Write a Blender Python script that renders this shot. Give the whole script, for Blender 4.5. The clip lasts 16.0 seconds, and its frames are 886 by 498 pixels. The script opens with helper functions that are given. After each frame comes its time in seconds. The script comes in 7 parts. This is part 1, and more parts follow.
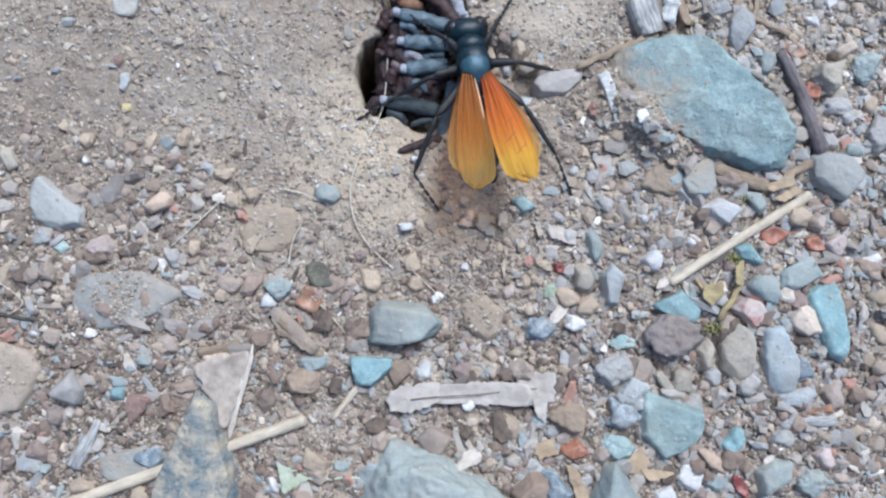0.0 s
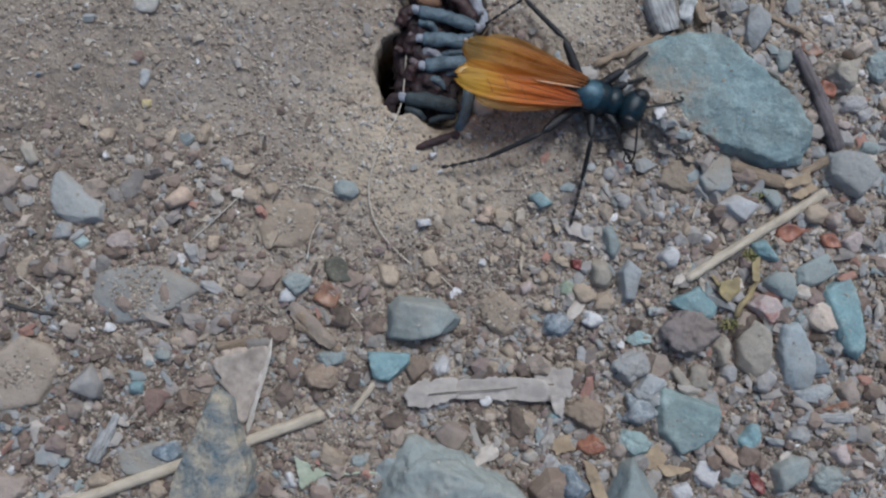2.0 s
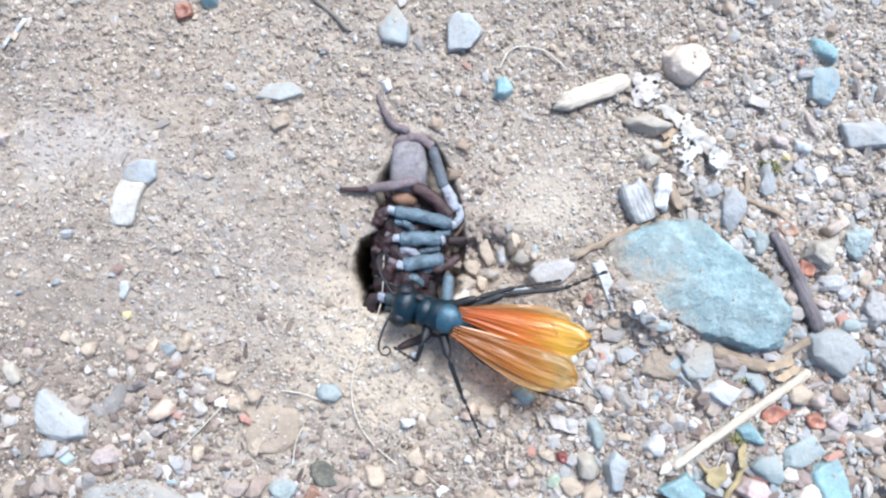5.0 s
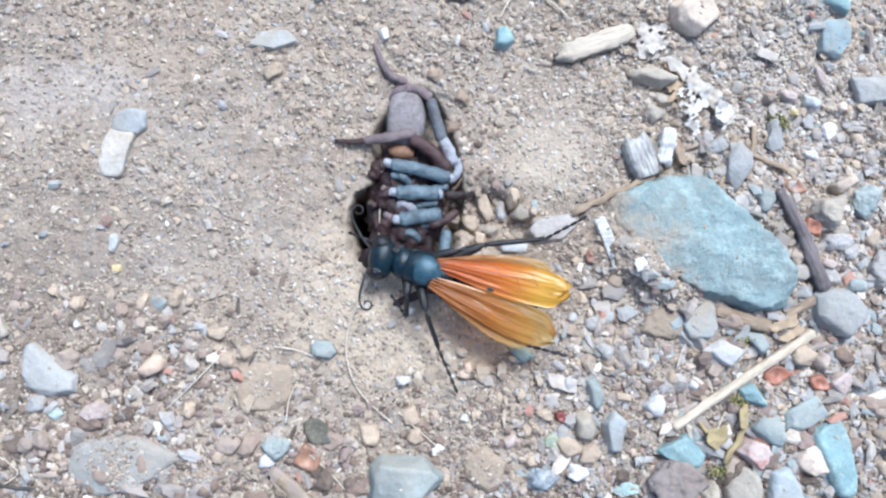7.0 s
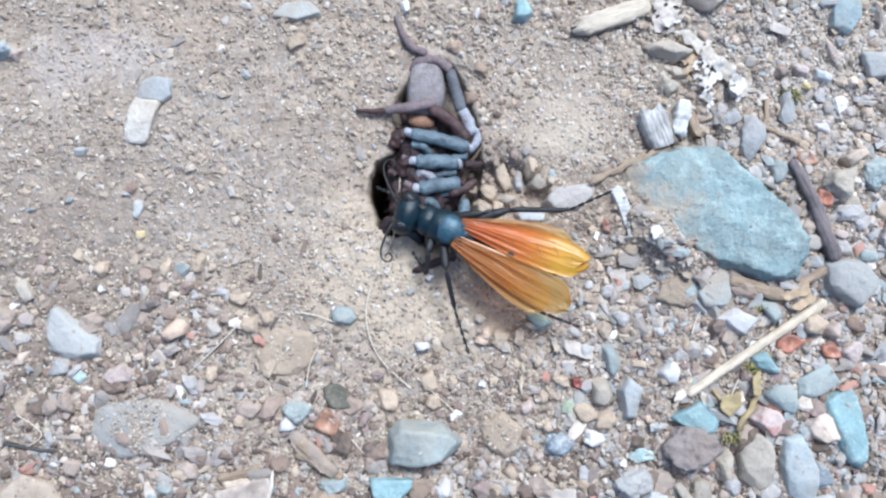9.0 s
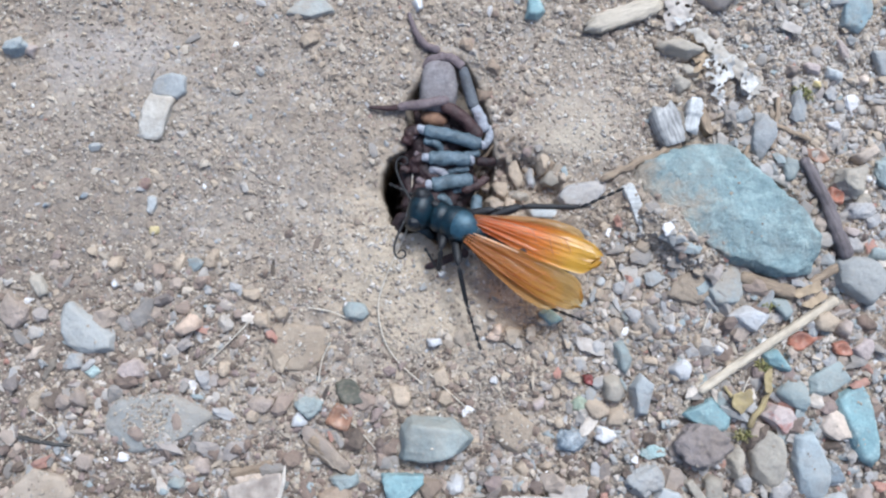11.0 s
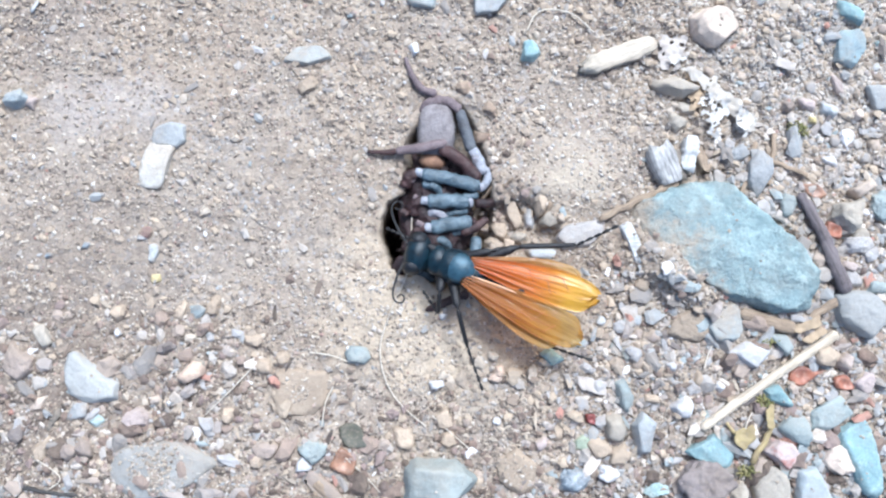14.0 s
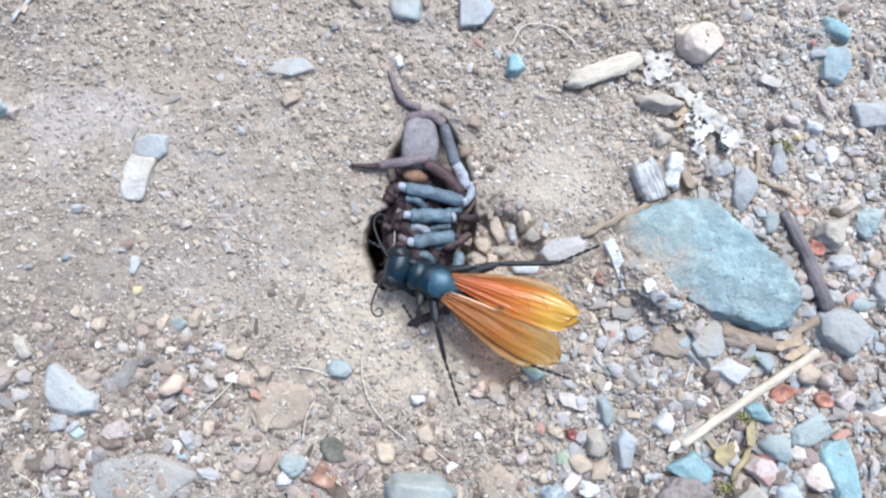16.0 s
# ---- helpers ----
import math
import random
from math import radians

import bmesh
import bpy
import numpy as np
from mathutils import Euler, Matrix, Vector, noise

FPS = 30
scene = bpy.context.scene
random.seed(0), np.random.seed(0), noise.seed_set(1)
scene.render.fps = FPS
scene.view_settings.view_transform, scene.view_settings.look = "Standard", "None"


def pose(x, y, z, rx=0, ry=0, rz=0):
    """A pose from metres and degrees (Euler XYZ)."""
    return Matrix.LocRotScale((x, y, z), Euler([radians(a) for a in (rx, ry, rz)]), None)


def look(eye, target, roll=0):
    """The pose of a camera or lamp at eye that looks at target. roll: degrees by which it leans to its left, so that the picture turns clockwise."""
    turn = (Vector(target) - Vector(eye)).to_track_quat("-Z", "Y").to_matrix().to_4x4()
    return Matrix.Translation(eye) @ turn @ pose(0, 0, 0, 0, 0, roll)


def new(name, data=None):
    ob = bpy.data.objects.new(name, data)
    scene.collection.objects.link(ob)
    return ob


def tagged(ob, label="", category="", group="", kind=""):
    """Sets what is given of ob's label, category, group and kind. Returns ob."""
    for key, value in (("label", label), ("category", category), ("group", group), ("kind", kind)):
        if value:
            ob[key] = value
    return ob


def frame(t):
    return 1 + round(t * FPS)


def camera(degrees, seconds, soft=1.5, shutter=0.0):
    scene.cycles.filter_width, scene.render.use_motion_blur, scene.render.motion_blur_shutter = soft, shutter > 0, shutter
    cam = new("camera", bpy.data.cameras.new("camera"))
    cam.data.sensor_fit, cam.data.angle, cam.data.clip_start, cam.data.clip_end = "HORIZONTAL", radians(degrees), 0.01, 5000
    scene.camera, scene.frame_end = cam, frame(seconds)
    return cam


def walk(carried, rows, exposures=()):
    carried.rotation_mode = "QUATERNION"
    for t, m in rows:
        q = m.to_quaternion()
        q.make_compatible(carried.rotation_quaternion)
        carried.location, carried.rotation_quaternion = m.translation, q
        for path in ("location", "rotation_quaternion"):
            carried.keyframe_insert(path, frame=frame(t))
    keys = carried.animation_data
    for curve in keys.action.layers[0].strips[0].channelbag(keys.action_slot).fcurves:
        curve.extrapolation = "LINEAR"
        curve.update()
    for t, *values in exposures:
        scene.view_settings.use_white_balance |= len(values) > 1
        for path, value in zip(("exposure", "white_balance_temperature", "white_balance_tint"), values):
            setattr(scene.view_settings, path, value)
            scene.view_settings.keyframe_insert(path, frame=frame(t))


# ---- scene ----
MM = 0.001
cam = camera(56.0, 16.0, soft=2.3)
PATH = [
    (0.0, pose(0.00403, -0.01773, 0.13955, 0.773, -2.482, 1.894)),
    (0.5, pose(0.00086, -0.01614, 0.14089, 1.170, -2.150, 2.456)),
    (1.0, pose(0.00025, -0.01731, 0.13905, 1.474, -2.536, 1.018)),
    (1.5, pose(-0.00156, -0.02069, 0.13938, 1.195, -2.230, 2.291)),
    (2.0, pose(0.00107, -0.01961, 0.14003, 1.205, -2.498, 2.057)),
    (2.5, pose(0.00094, -0.01656, 0.14019, 1.801, -2.738, 0.953)),
    (3.0, pose(-0.00669, -0.00551, 0.14027, 1.729, -2.373, 0.064)),
    (3.5, pose(0.00079, 0.00467, 0.13997, 2.273, -2.067, -0.867)),
    (4.0, pose(0.00391, 0.00784, 0.14053, 1.832, -2.141, -0.064)),
    (4.5, pose(0.00563, 0.01192, 0.14109, 1.915, -2.033, -0.214)),
    (4.7, pose(0.00404, 0.01184, 0.14131, 2.000, -2.113, -0.195)),
    (6.8, pose(0.00519, 0.01359, 0.13796, 0.930, -2.501, -0.696)),
    (7.0, pose(0.00466, 0.00875, 0.13769, 0.240, -2.267, 0.212)),
    (7.5, pose(0.00547, 0.00057, 0.13864, 0.518, -2.417, 0.382)),
    (8.0, pose(0.00074, 0.00123, 0.13887, 0.501, -2.315, 0.296)),
    (8.5, pose(0.00077, 0.00156, 0.13947, 1.358, -2.407, 0.115)),
    (9.0, pose(0.00096, 0.00178, 0.13981, 0.900, -2.484, 0.492)),
    (11.3, pose(-0.00144, -0.00012, 0.14045, 1.620, -2.199, 0.672)),
    (11.5, pose(-0.00393, 0.00193, 0.14086, 1.765, -2.134, 0.406)),
    (12.0, pose(-0.00264, 0.00183, 0.14073, 1.391, -2.298, 0.274)),
    (12.5, pose(0.00000, -0.00000, 0.14120, 1.841, -2.292, -0.000)),
    (13.0, pose(-0.00021, 0.00326, 0.14098, 1.935, -2.268, -0.299)),
    (13.5, pose(-0.00046, 0.00448, 0.14119, 1.986, -2.244, -0.421)),
    (14.0, pose(-0.00046, 0.00574, 0.14113, 1.956, -2.175, -0.401)),
    (14.5, pose(-0.00228, 0.00522, 0.14105, 2.041, -2.311, -0.248)),
    (15.0, pose(-0.00496, 0.00307, 0.14113, 1.390, -2.275, 0.229)),
    (15.5, pose(-0.00258, 0.00685, 0.14214, 1.467, -2.122, 0.718)),
    (16.0, pose(0.00165, 0.01010, 0.14098, 1.164, -2.525, 0.116)),
]
EXPOSURES = [(t, e, k, 6) for t, e, k in ((0.0, 0.43, 5400), (0.5, 0.0, 5450), (1.0, -0.32, 5500), (1.5, -0.4, 5550), (2.0, -0.4, 5600), (2.5, -0.37, 5700), (3.0, -0.35, 5750), (3.5, 0.08, 5750), (4.0, 0.7, 5600), (4.5, 1.03, 5500), (7.0, 0.85, 5450), (7.5, 0.72, 5450), (8.0, 0.55, 5450), (8.5, 0.6, 5450), (9.0, 0.79, 5450), (11.5, 0.48, 5500), (12.5, 0.6, 5450), (13.0, 0.65, 5500), (14.0, 1.0, 5450), (14.5, 0.98, 5450), (15.0, 0.8, 5450), (15.5, 0.52, 5450), (16.0, 0.87, 5450))]
walk(cam, PATH, EXPOSURES)

# ---- world and sun ----
sky_world = bpy.data.worlds.new("sky")
scene.world = sky_world
sky_world.use_nodes = True
sky_nodes = sky_world.node_tree
sky_tex = sky_nodes.nodes.new("ShaderNodeTexSky")
sky_tex.sky_type, sky_tex.sun_disc = "NISHITA", False
sky_tex.sun_elevation, sky_tex.sun_rotation = radians(56), radians(20)
sky_tex.dust_density, sky_tex.ozone_density = 4.0, 0.6
sky_nodes.links.new(sky_tex.outputs[0], sky_nodes.nodes["Background"].inputs[0])
sky_nodes.nodes["Background"].inputs[1].default_value = 0.1
sun_data = bpy.data.lights.new("sun", "SUN")
sun_data.energy, sun_data.angle, sun_data.color = 2.35, radians(19), (1.0, 0.97, 0.93)
sun = new("sun", sun_data)
sun.matrix_world = look((0.35, 0.95, 1.5), (0, 0, 0))


# ---- materials ----
class Nodes:
    """A material's node tree, with short ways to add nodes."""

    def __init__(self, name, rough=0.85, metal=0.0, specular=0.5):
        self.mat = bpy.data.materials.new(name)
        self.mat.use_nodes = True
        self.tree = self.mat.node_tree
        self.bsdf = self.tree.nodes["Principled BSDF"]
        self.bsdf.inputs["Roughness"].default_value = rough
        self.bsdf.inputs["Metallic"].default_value = metal
        self.bsdf.inputs["Specular IOR Level"].default_value = specular
        self.coord = self.tree.nodes.new("ShaderNodeTexCoord").outputs["Object"]

    def link(self, a, b):
        self.tree.links.new(a, b)

    def value(self, socket, v):
        if isinstance(v, (int, float)):
            socket.default_value = v
        elif isinstance(v, tuple):
            socket.default_value = (*v, 1.0)[:4]
        else:
            self.link(v, socket)

    def shifted(self):
        """Object coordinates, moved by the object's random number."""
        info = self.tree.nodes.new("ShaderNodeObjectInfo").outputs["Random"]
        mul = self.tree.nodes.new("ShaderNodeMath")
        mul.operation = "MULTIPLY"
        self.link(info, mul.inputs[0])
        mul.inputs[1].default_value = 3.7
        add = self.tree.nodes.new("ShaderNodeVectorMath")
        self.link(self.coord, add.inputs[0])
        self.link(mul.outputs[0], add.inputs[1])
        self.coord = add.outputs[0]
        return info

    def noise(self, scale, detail=4.0, rough=0.6):
        n = self.tree.nodes.new("ShaderNodeTexNoise")
        n.inputs["Scale"].default_value, n.inputs["Detail"].default_value, n.inputs["Roughness"].default_value = scale, detail, rough
        self.link(self.coord, n.inputs["Vector"])
        return n.outputs["Fac"]

    def cells(self, scale, what="Color"):
        n = self.tree.nodes.new("ShaderNodeTexVoronoi")
        n.inputs["Scale"].default_value = scale
        self.link(self.coord, n.inputs["Vector"])
        return n.outputs[what]

    def ramp(self, fac, stops, hard=False):
        n = self.tree.nodes.new("ShaderNodeValToRGB")
        if hard:
            n.color_ramp.interpolation = "CONSTANT"
        els = n.color_ramp.elements
        while len(els) < len(stops):
            els.new(0.5)
        for e, (p, c) in zip(els, stops):
            e.position, e.color = p, (*c, 1.0) if isinstance(c, tuple) else (c, c, c, 1.0)
        self.link(fac, n.inputs[0])
        return n.outputs[0]

    def mix(self, fac, a, b, mode="MIX"):
        n = self.tree.nodes.new("ShaderNodeMix")
        n.data_type, n.blend_type = "RGBA", mode
        self.value(n.inputs[0], fac)
        self.value(n.inputs[6], a)
        self.value(n.inputs[7], b)
        return n.outputs[2]

    def math(self, op, a, b):
        n = self.tree.nodes.new("ShaderNodeMath")
        n.operation = op
        self.value(n.inputs[0], a)
        self.value(n.inputs[1], b)
        return n.outputs[0]

    def bump(self, height, distance, strength=1.0):
        n = self.tree.nodes.new("ShaderNodeBump")
        n.inputs["Strength"].default_value, n.inputs["Distance"].default_value = strength, distance
        self.link(height, n.inputs["Height"])
        self.link(n.outputs[0], self.bsdf.inputs["Normal"])

    def done(self, color):
        self.value(self.bsdf.inputs["Base Color"], color)
        return self.mat


SOIL_A, SOIL_B, SOIL_C = (0.45, 0.365, 0.275), (0.25, 0.195, 0.145), (0.39, 0.34, 0.29)


def soil_colors(n):
    big = n.noise(28, 3)
    mid = n.noise(260, 5, 0.65)
    fine = n.noise(1500, 4, 0.7)
    c = n.mix(n.ramp(mid, [(0.35, 0.0), (0.68, 1.0)]), SOIL_A, SOIL_B)
    c = n.mix(n.ramp(big, [(0.42, 0.0), (0.62, 0.85)]), c, SOIL_C)
    c = n.mix(n.ramp(n.noise(620, 5, 0.7), [(0.40, 0.0), (0.66, 0.55)]), c, (0.17, 0.135, 0.105))
    c = n.mix(n.ramp(n.noise(75, 4, 0.6), [(0.5, 0.0), (0.68, 0.45)]), c, (0.52, 0.455, 0.37))
    c = n.mix(n.ramp(fine, [(0.3, 0.0), (0.75, 0.75)]), c, n.mix(mid, (0.52, 0.45, 0.37), (0.12, 0.095, 0.075)))
    return c, mid, fine


def soil_material():
    n = Nodes("soil", 0.95, 0, 0.2)
    c, mid, fine = soil_colors(n)
    grain = n.cells(1500)
    tint = n.ramp(grain, [(0.0, (0.16, 0.12, 0.10)), (0.22, (0.30, 0.24, 0.19)), (0.45, (0.42, 0.34, 0.26)), (0.68, (0.33, 0.33, 0.34)), (0.82, (0.55, 0.47, 0.38)), (0.94, (0.75, 0.72, 0.68))], True)
    c = n.mix(n.ramp(n.noise(90, 3), [(0.35, 0.08), (0.65, 0.42)]), c, tint)
    # Last patch: brown litter by the burrow, darkened further for the hollow's shade.
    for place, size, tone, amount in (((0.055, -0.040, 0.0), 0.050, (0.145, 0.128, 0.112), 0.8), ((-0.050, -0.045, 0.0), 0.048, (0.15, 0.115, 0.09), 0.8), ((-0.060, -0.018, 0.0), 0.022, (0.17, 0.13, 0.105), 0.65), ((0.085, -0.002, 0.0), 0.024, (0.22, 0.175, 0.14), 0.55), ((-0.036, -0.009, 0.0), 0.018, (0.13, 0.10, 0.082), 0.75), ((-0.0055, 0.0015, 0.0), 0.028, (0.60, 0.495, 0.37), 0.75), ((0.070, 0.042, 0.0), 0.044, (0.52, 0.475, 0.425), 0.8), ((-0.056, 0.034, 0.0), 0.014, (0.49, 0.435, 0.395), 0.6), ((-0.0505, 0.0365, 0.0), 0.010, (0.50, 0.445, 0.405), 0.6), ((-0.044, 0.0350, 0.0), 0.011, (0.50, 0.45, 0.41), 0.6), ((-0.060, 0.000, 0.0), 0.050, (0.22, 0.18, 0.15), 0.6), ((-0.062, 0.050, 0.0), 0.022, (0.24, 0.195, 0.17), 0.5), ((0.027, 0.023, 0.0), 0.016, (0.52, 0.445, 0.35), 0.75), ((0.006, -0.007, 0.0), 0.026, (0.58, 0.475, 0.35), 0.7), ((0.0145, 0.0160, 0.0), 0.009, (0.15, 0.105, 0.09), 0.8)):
        gap = n.tree.nodes.new("ShaderNodeVectorMath")
        gap.operation = "DISTANCE"
        n.link(n.coord, gap.inputs[0])
        gap.inputs[1].default_value = place
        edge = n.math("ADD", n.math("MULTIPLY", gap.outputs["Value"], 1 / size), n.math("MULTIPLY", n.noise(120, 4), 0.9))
        # The southern patches' dark tone is humus plus painted shade between gravel grains.
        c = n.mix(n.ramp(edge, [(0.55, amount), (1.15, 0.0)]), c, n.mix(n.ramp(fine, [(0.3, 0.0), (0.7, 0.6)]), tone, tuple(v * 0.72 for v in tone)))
    h = n.math("ADD", n.math("MULTIPLY", fine, 0.5), n.math("MULTIPLY", n.cells(1500, "Distance"), -0.35))
    n.bump(h, 0.0006, 0.8)
    return n.done(c)


def grain_material(name, stops):
    """Loose grains: each one its own colour."""
    n = Nodes(name, 0.88, 0, 0.3)
    geo = n.tree.nodes.new("ShaderNodeNewGeometry").outputs["Random Per Island"]
    c = n.ramp(geo, stops, True)
    m = n.noise(1300, 4)
    c = n.mix(n.ramp(m, [(0.3, 0.0), (0.8, 0.5)]), c, n.mix(0.5, c, SOIL_A))
    c = n.mix(n.ramp(n.noise(420, 3), [(0.45, 0.0), (0.75, 0.5)]), c, SOIL_B)
    n.bump(m, 0.0003, 0.6)
    return n.done(c)


def stone_material(name, a, b, dust=0.35, speck=None, rough=0.85, veins=False, film=False, patch=240, relief=0.0006):
    """Stone of two mingled colours with grain, specks and soil dust on it."""
    n = Nodes(name, rough, 0, 0.4)
    sep = n.tree.nodes.new("ShaderNodeSeparateXYZ")
    n.link(n.coord, sep.inputs[0])
    rnd = n.shifted()
    mid = n.noise(patch, 5, 0.62)
    fine = n.noise(1600, 4, 0.7)
    c = n.mix(n.ramp(mid, [(0.33, 0.0), (0.66, 1.0)]), a, b)
    c = n.mix(n.ramp(fine, [(0.40, 0.0), (0.75, 0.26)]), c, tuple(min(0.9, v * 1.4) for v in a))
    c = n.mix(n.ramp(fine, [(0.26, 0.3), (0.42, 0.0)]), c, tuple(v * 0.55 for v in b))
    if speck:
        c = n.mix(n.ramp(n.noise(330, 6, 0.75), [(0.50, 0.0), (0.68, 0.75)]), c, speck)
    if veins:
        stretched = n.tree.nodes.new("ShaderNodeMapping")
        n.link(n.coord, stretched.inputs[0])
        stretched.inputs["Scale"].default_value = (1.0, 0.16, 0.5)
        keep, n.coord = n.coord, stretched.outputs[0]
        c = n.mix(n.ramp(n.noise(900, 5, 0.7), [(0.42, 0.0), (0.66, 0.18)]), c, tuple(v * 0.55 for v in b))
        n.coord = keep
    c = n.mix(n.ramp(n.noise(130, 5, 0.7), [(0.48 - dust * 0.3, 0.0), (0.72, min(1.0, dust * 1.9))]), c, n.mix(fine, SOIL_A, SOIL_B))
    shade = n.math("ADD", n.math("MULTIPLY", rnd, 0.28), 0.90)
    c = n.mix(1.0, c, shade, "MULTIPLY")
    grit = n.noise(900, 5, 0.75)
    foot = n.math("ADD", n.math("MULTIPLY", sep.outputs[2], 1000.0), n.math("MULTIPLY", n.noise(330, 4, 0.7), 3.2))
    c = n.mix(n.ramp(n.math("MULTIPLY", foot, 0.25), [(0.40, 0.85), (0.62, 0.0)]), c, n.mix(n.ramp(grit, [(0.35, 0.0), (0.65, 1.0)]), SOIL_A, SOIL_B))
    if film:
        side = n.math("ADD", n.math("MULTIPLY", n.math("ADD", n.math("MULTIPLY", sep.outputs[0], 0.75), n.math("MULTIPLY", sep.outputs[1], 0.66)), 60.0), n.math("MULTIPLY", n.noise(160, 5, 0.7), 1.6))
        c = n.mix(n.ramp(side, [(0.30, 0.92), (0.62, 0.0)]), c, n.mix(n.ramp(grit, [(0.35, 0.0), (0.65, 1.0)]), (0.47, 0.39, 0.30), (0.33, 0.27, 0.205)))
    c = n.mix(n.ramp(grit, [(0.58, 0.0), (0.70, min(0.5, dust * 1.5))]), c, SOIL_A)
    n.bump(n.math("ADD", n.math("MULTIPLY", mid, 0.5), n.math("ADD", n.math("MULTIPLY", fine, 0.3), n.math("MULTIPLY", grit, 0.3))), relief, 0.9)
    return n.done(c)


def wood_material(name, a, b, rough=0.85):
    """Weathered plant fibre with grain along the local x axis."""
    n = Nodes(name, rough, 0, 0.3)
    n.shifted()
    stretched = n.tree.nodes.new("ShaderNodeMapping")
    n.link(n.coord, stretched.inputs[0])
    stretched.inputs["Scale"].default_value = (0.08, 1.0, 1.0)
    keep, n.coord = n.coord, stretched.outputs[0]
    grain = n.noise(2600, 5, 0.7)
    n.coord = keep
    c = n.mix(n.ramp(grain, [(0.35, 0.0), (0.65, 1.0)]), a, b)
    c = n.mix(n.ramp(n.noise(350, 4), [(0.45, 0.0), (0.75, 0.55)]), c, tuple(v * 0.55 for v in b))
    n.bump(grain, 0.0004, 0.8)
    return n.done(c)


def husk_material(name, a, b, rough=0.45):
    n = Nodes(name, rough, 0, 0.5)
    n.shifted()
    m = n.noise(420, 4)
    c = n.mix(n.ramp(m, [(0.35, 0.0), (0.65, 1.0)]), a, b)
    c = n.mix(n.ramp(n.noise(1500, 3), [(0.5, 0.0), (0.8, 0.5)]), c, SOIL_A)
    n.bump(m, 0.0004, 0.6)
    return n.done(c)


def insect_material(name, a, b, rough, metal=0.0, specular=0.5, scale=900, hair=0.0003):
    n = Nodes(name, rough, metal, specular)
    m = n.noise(scale, 4, 0.65)
    c = n.mix(n.ramp(m, [(0.35, 0.0), (0.7, 1.0)]), a, b)
    n.bump(n.noise(scale * 4, 3, 0.7), hair, 0.5)
    return n.done(c)


def fur_material(name, a, b, rough):
    """Short matted fur: blotches, worn streaks and a little dust."""
    n = Nodes(name, rough, 0, 0.45)
    c = n.mix(n.ramp(n.noise(420, 4, 0.6), [(0.36, 0.0), (0.66, 1.0)]), a, b)
    streak = n.noise(2200, 4, 0.7)
    c = n.mix(n.ramp(streak, [(0.5, 0.0), (0.74, 0.45)]), c, tuple(min(0.8, v * 1.5) for v in a))
    c = n.mix(n.ramp(n.noise(900, 3, 0.6), [(0.64, 0.0), (0.76, 0.25)]), c, SOIL_B)
    n.bump(n.math("ADD", n.math("MULTIPLY", streak, 0.5), n.noise(700, 3)), 0.0005, 0.7)
    return n.done(c)


def wing_material(name, base, mid_c, tip, clear):
    """Amber wing membrane that lets light through; the colour runs along the wing (local -x)."""
    n = Nodes(name, 0.3, 0, 0.6)
    sep = n.tree.nodes.new("ShaderNodeSeparateXYZ")
    n.link(n.coord, sep.inputs[0])
    along = n.math("MULTIPLY", sep.outputs[0], -1 / 0.022)
    c = n.ramp(along, [(0.0, (0.05, 0.025, 0.012)), (0.1, base), (0.5, mid_c), (0.78, tip), (1.0, tuple(v * 0.8 for v in tip))])
    stretched = n.tree.nodes.new("ShaderNodeMapping")
    n.link(n.coord, stretched.inputs[0])
    stretched.inputs["Scale"].default_value = (0.14, 1.0, 1.0)
    keep, n.coord = n.coord, stretched.outputs[0]
    streak = n.noise(900, 6, 0.72)
    crease = n.noise(2100, 5, 0.6)
    n.coord = keep
    c = n.mix(n.ramp(streak, [(0.30, 0.4), (0.48, 0.0)]), c, tuple(v * 0.5 for v in base))
    c = n.mix(n.ramp(streak, [(0.60, 0.0), (0.74, 0.25)]), c, (0.82, 0.44, 0.14))
    n.bump(n.math("ADD", n.math("MULTIPLY", streak, 0.6), n.math("MULTIPLY", crease, 0.5)), 0.0006, 0.8)
    c = n.mix(n.ramp(crease, [(0.28, 0.4), (0.42, 0.0)]), c, tuple(v * 0.45 for v in base))
    n.done(c)
    trans = n.tree.nodes.new("ShaderNodeBsdfTranslucent")
    n.link(c, trans.inputs[0])
    clear_node = n.tree.nodes.new("ShaderNodeBsdfTransparent")
    n.link(n.mix(0.6, c, (1.0, 0.85, 0.6)), clear_node.inputs[0])
    m1, m2 = n.tree.nodes.new("ShaderNodeMixShader"), n.tree.nodes.new("ShaderNodeMixShader")
    m1.inputs[0].default_value, m2.inputs[0].default_value = 0.5, clear
    n.bsdf.inputs["Coat Weight"].default_value, n.bsdf.inputs["Coat Roughness"].default_value = 0.6, 0.15
    n.link(n.bsdf.outputs[0], m1.inputs[1])
    n.link(trans.outputs[0], m1.inputs[2])
    n.link(m1.outputs[0], m2.inputs[1])
    n.link(clear_node.outputs[0], m2.inputs[2])
    n.link(m2.outputs[0], n.tree.nodes["Material Output"].inputs[0])
    return n.mat


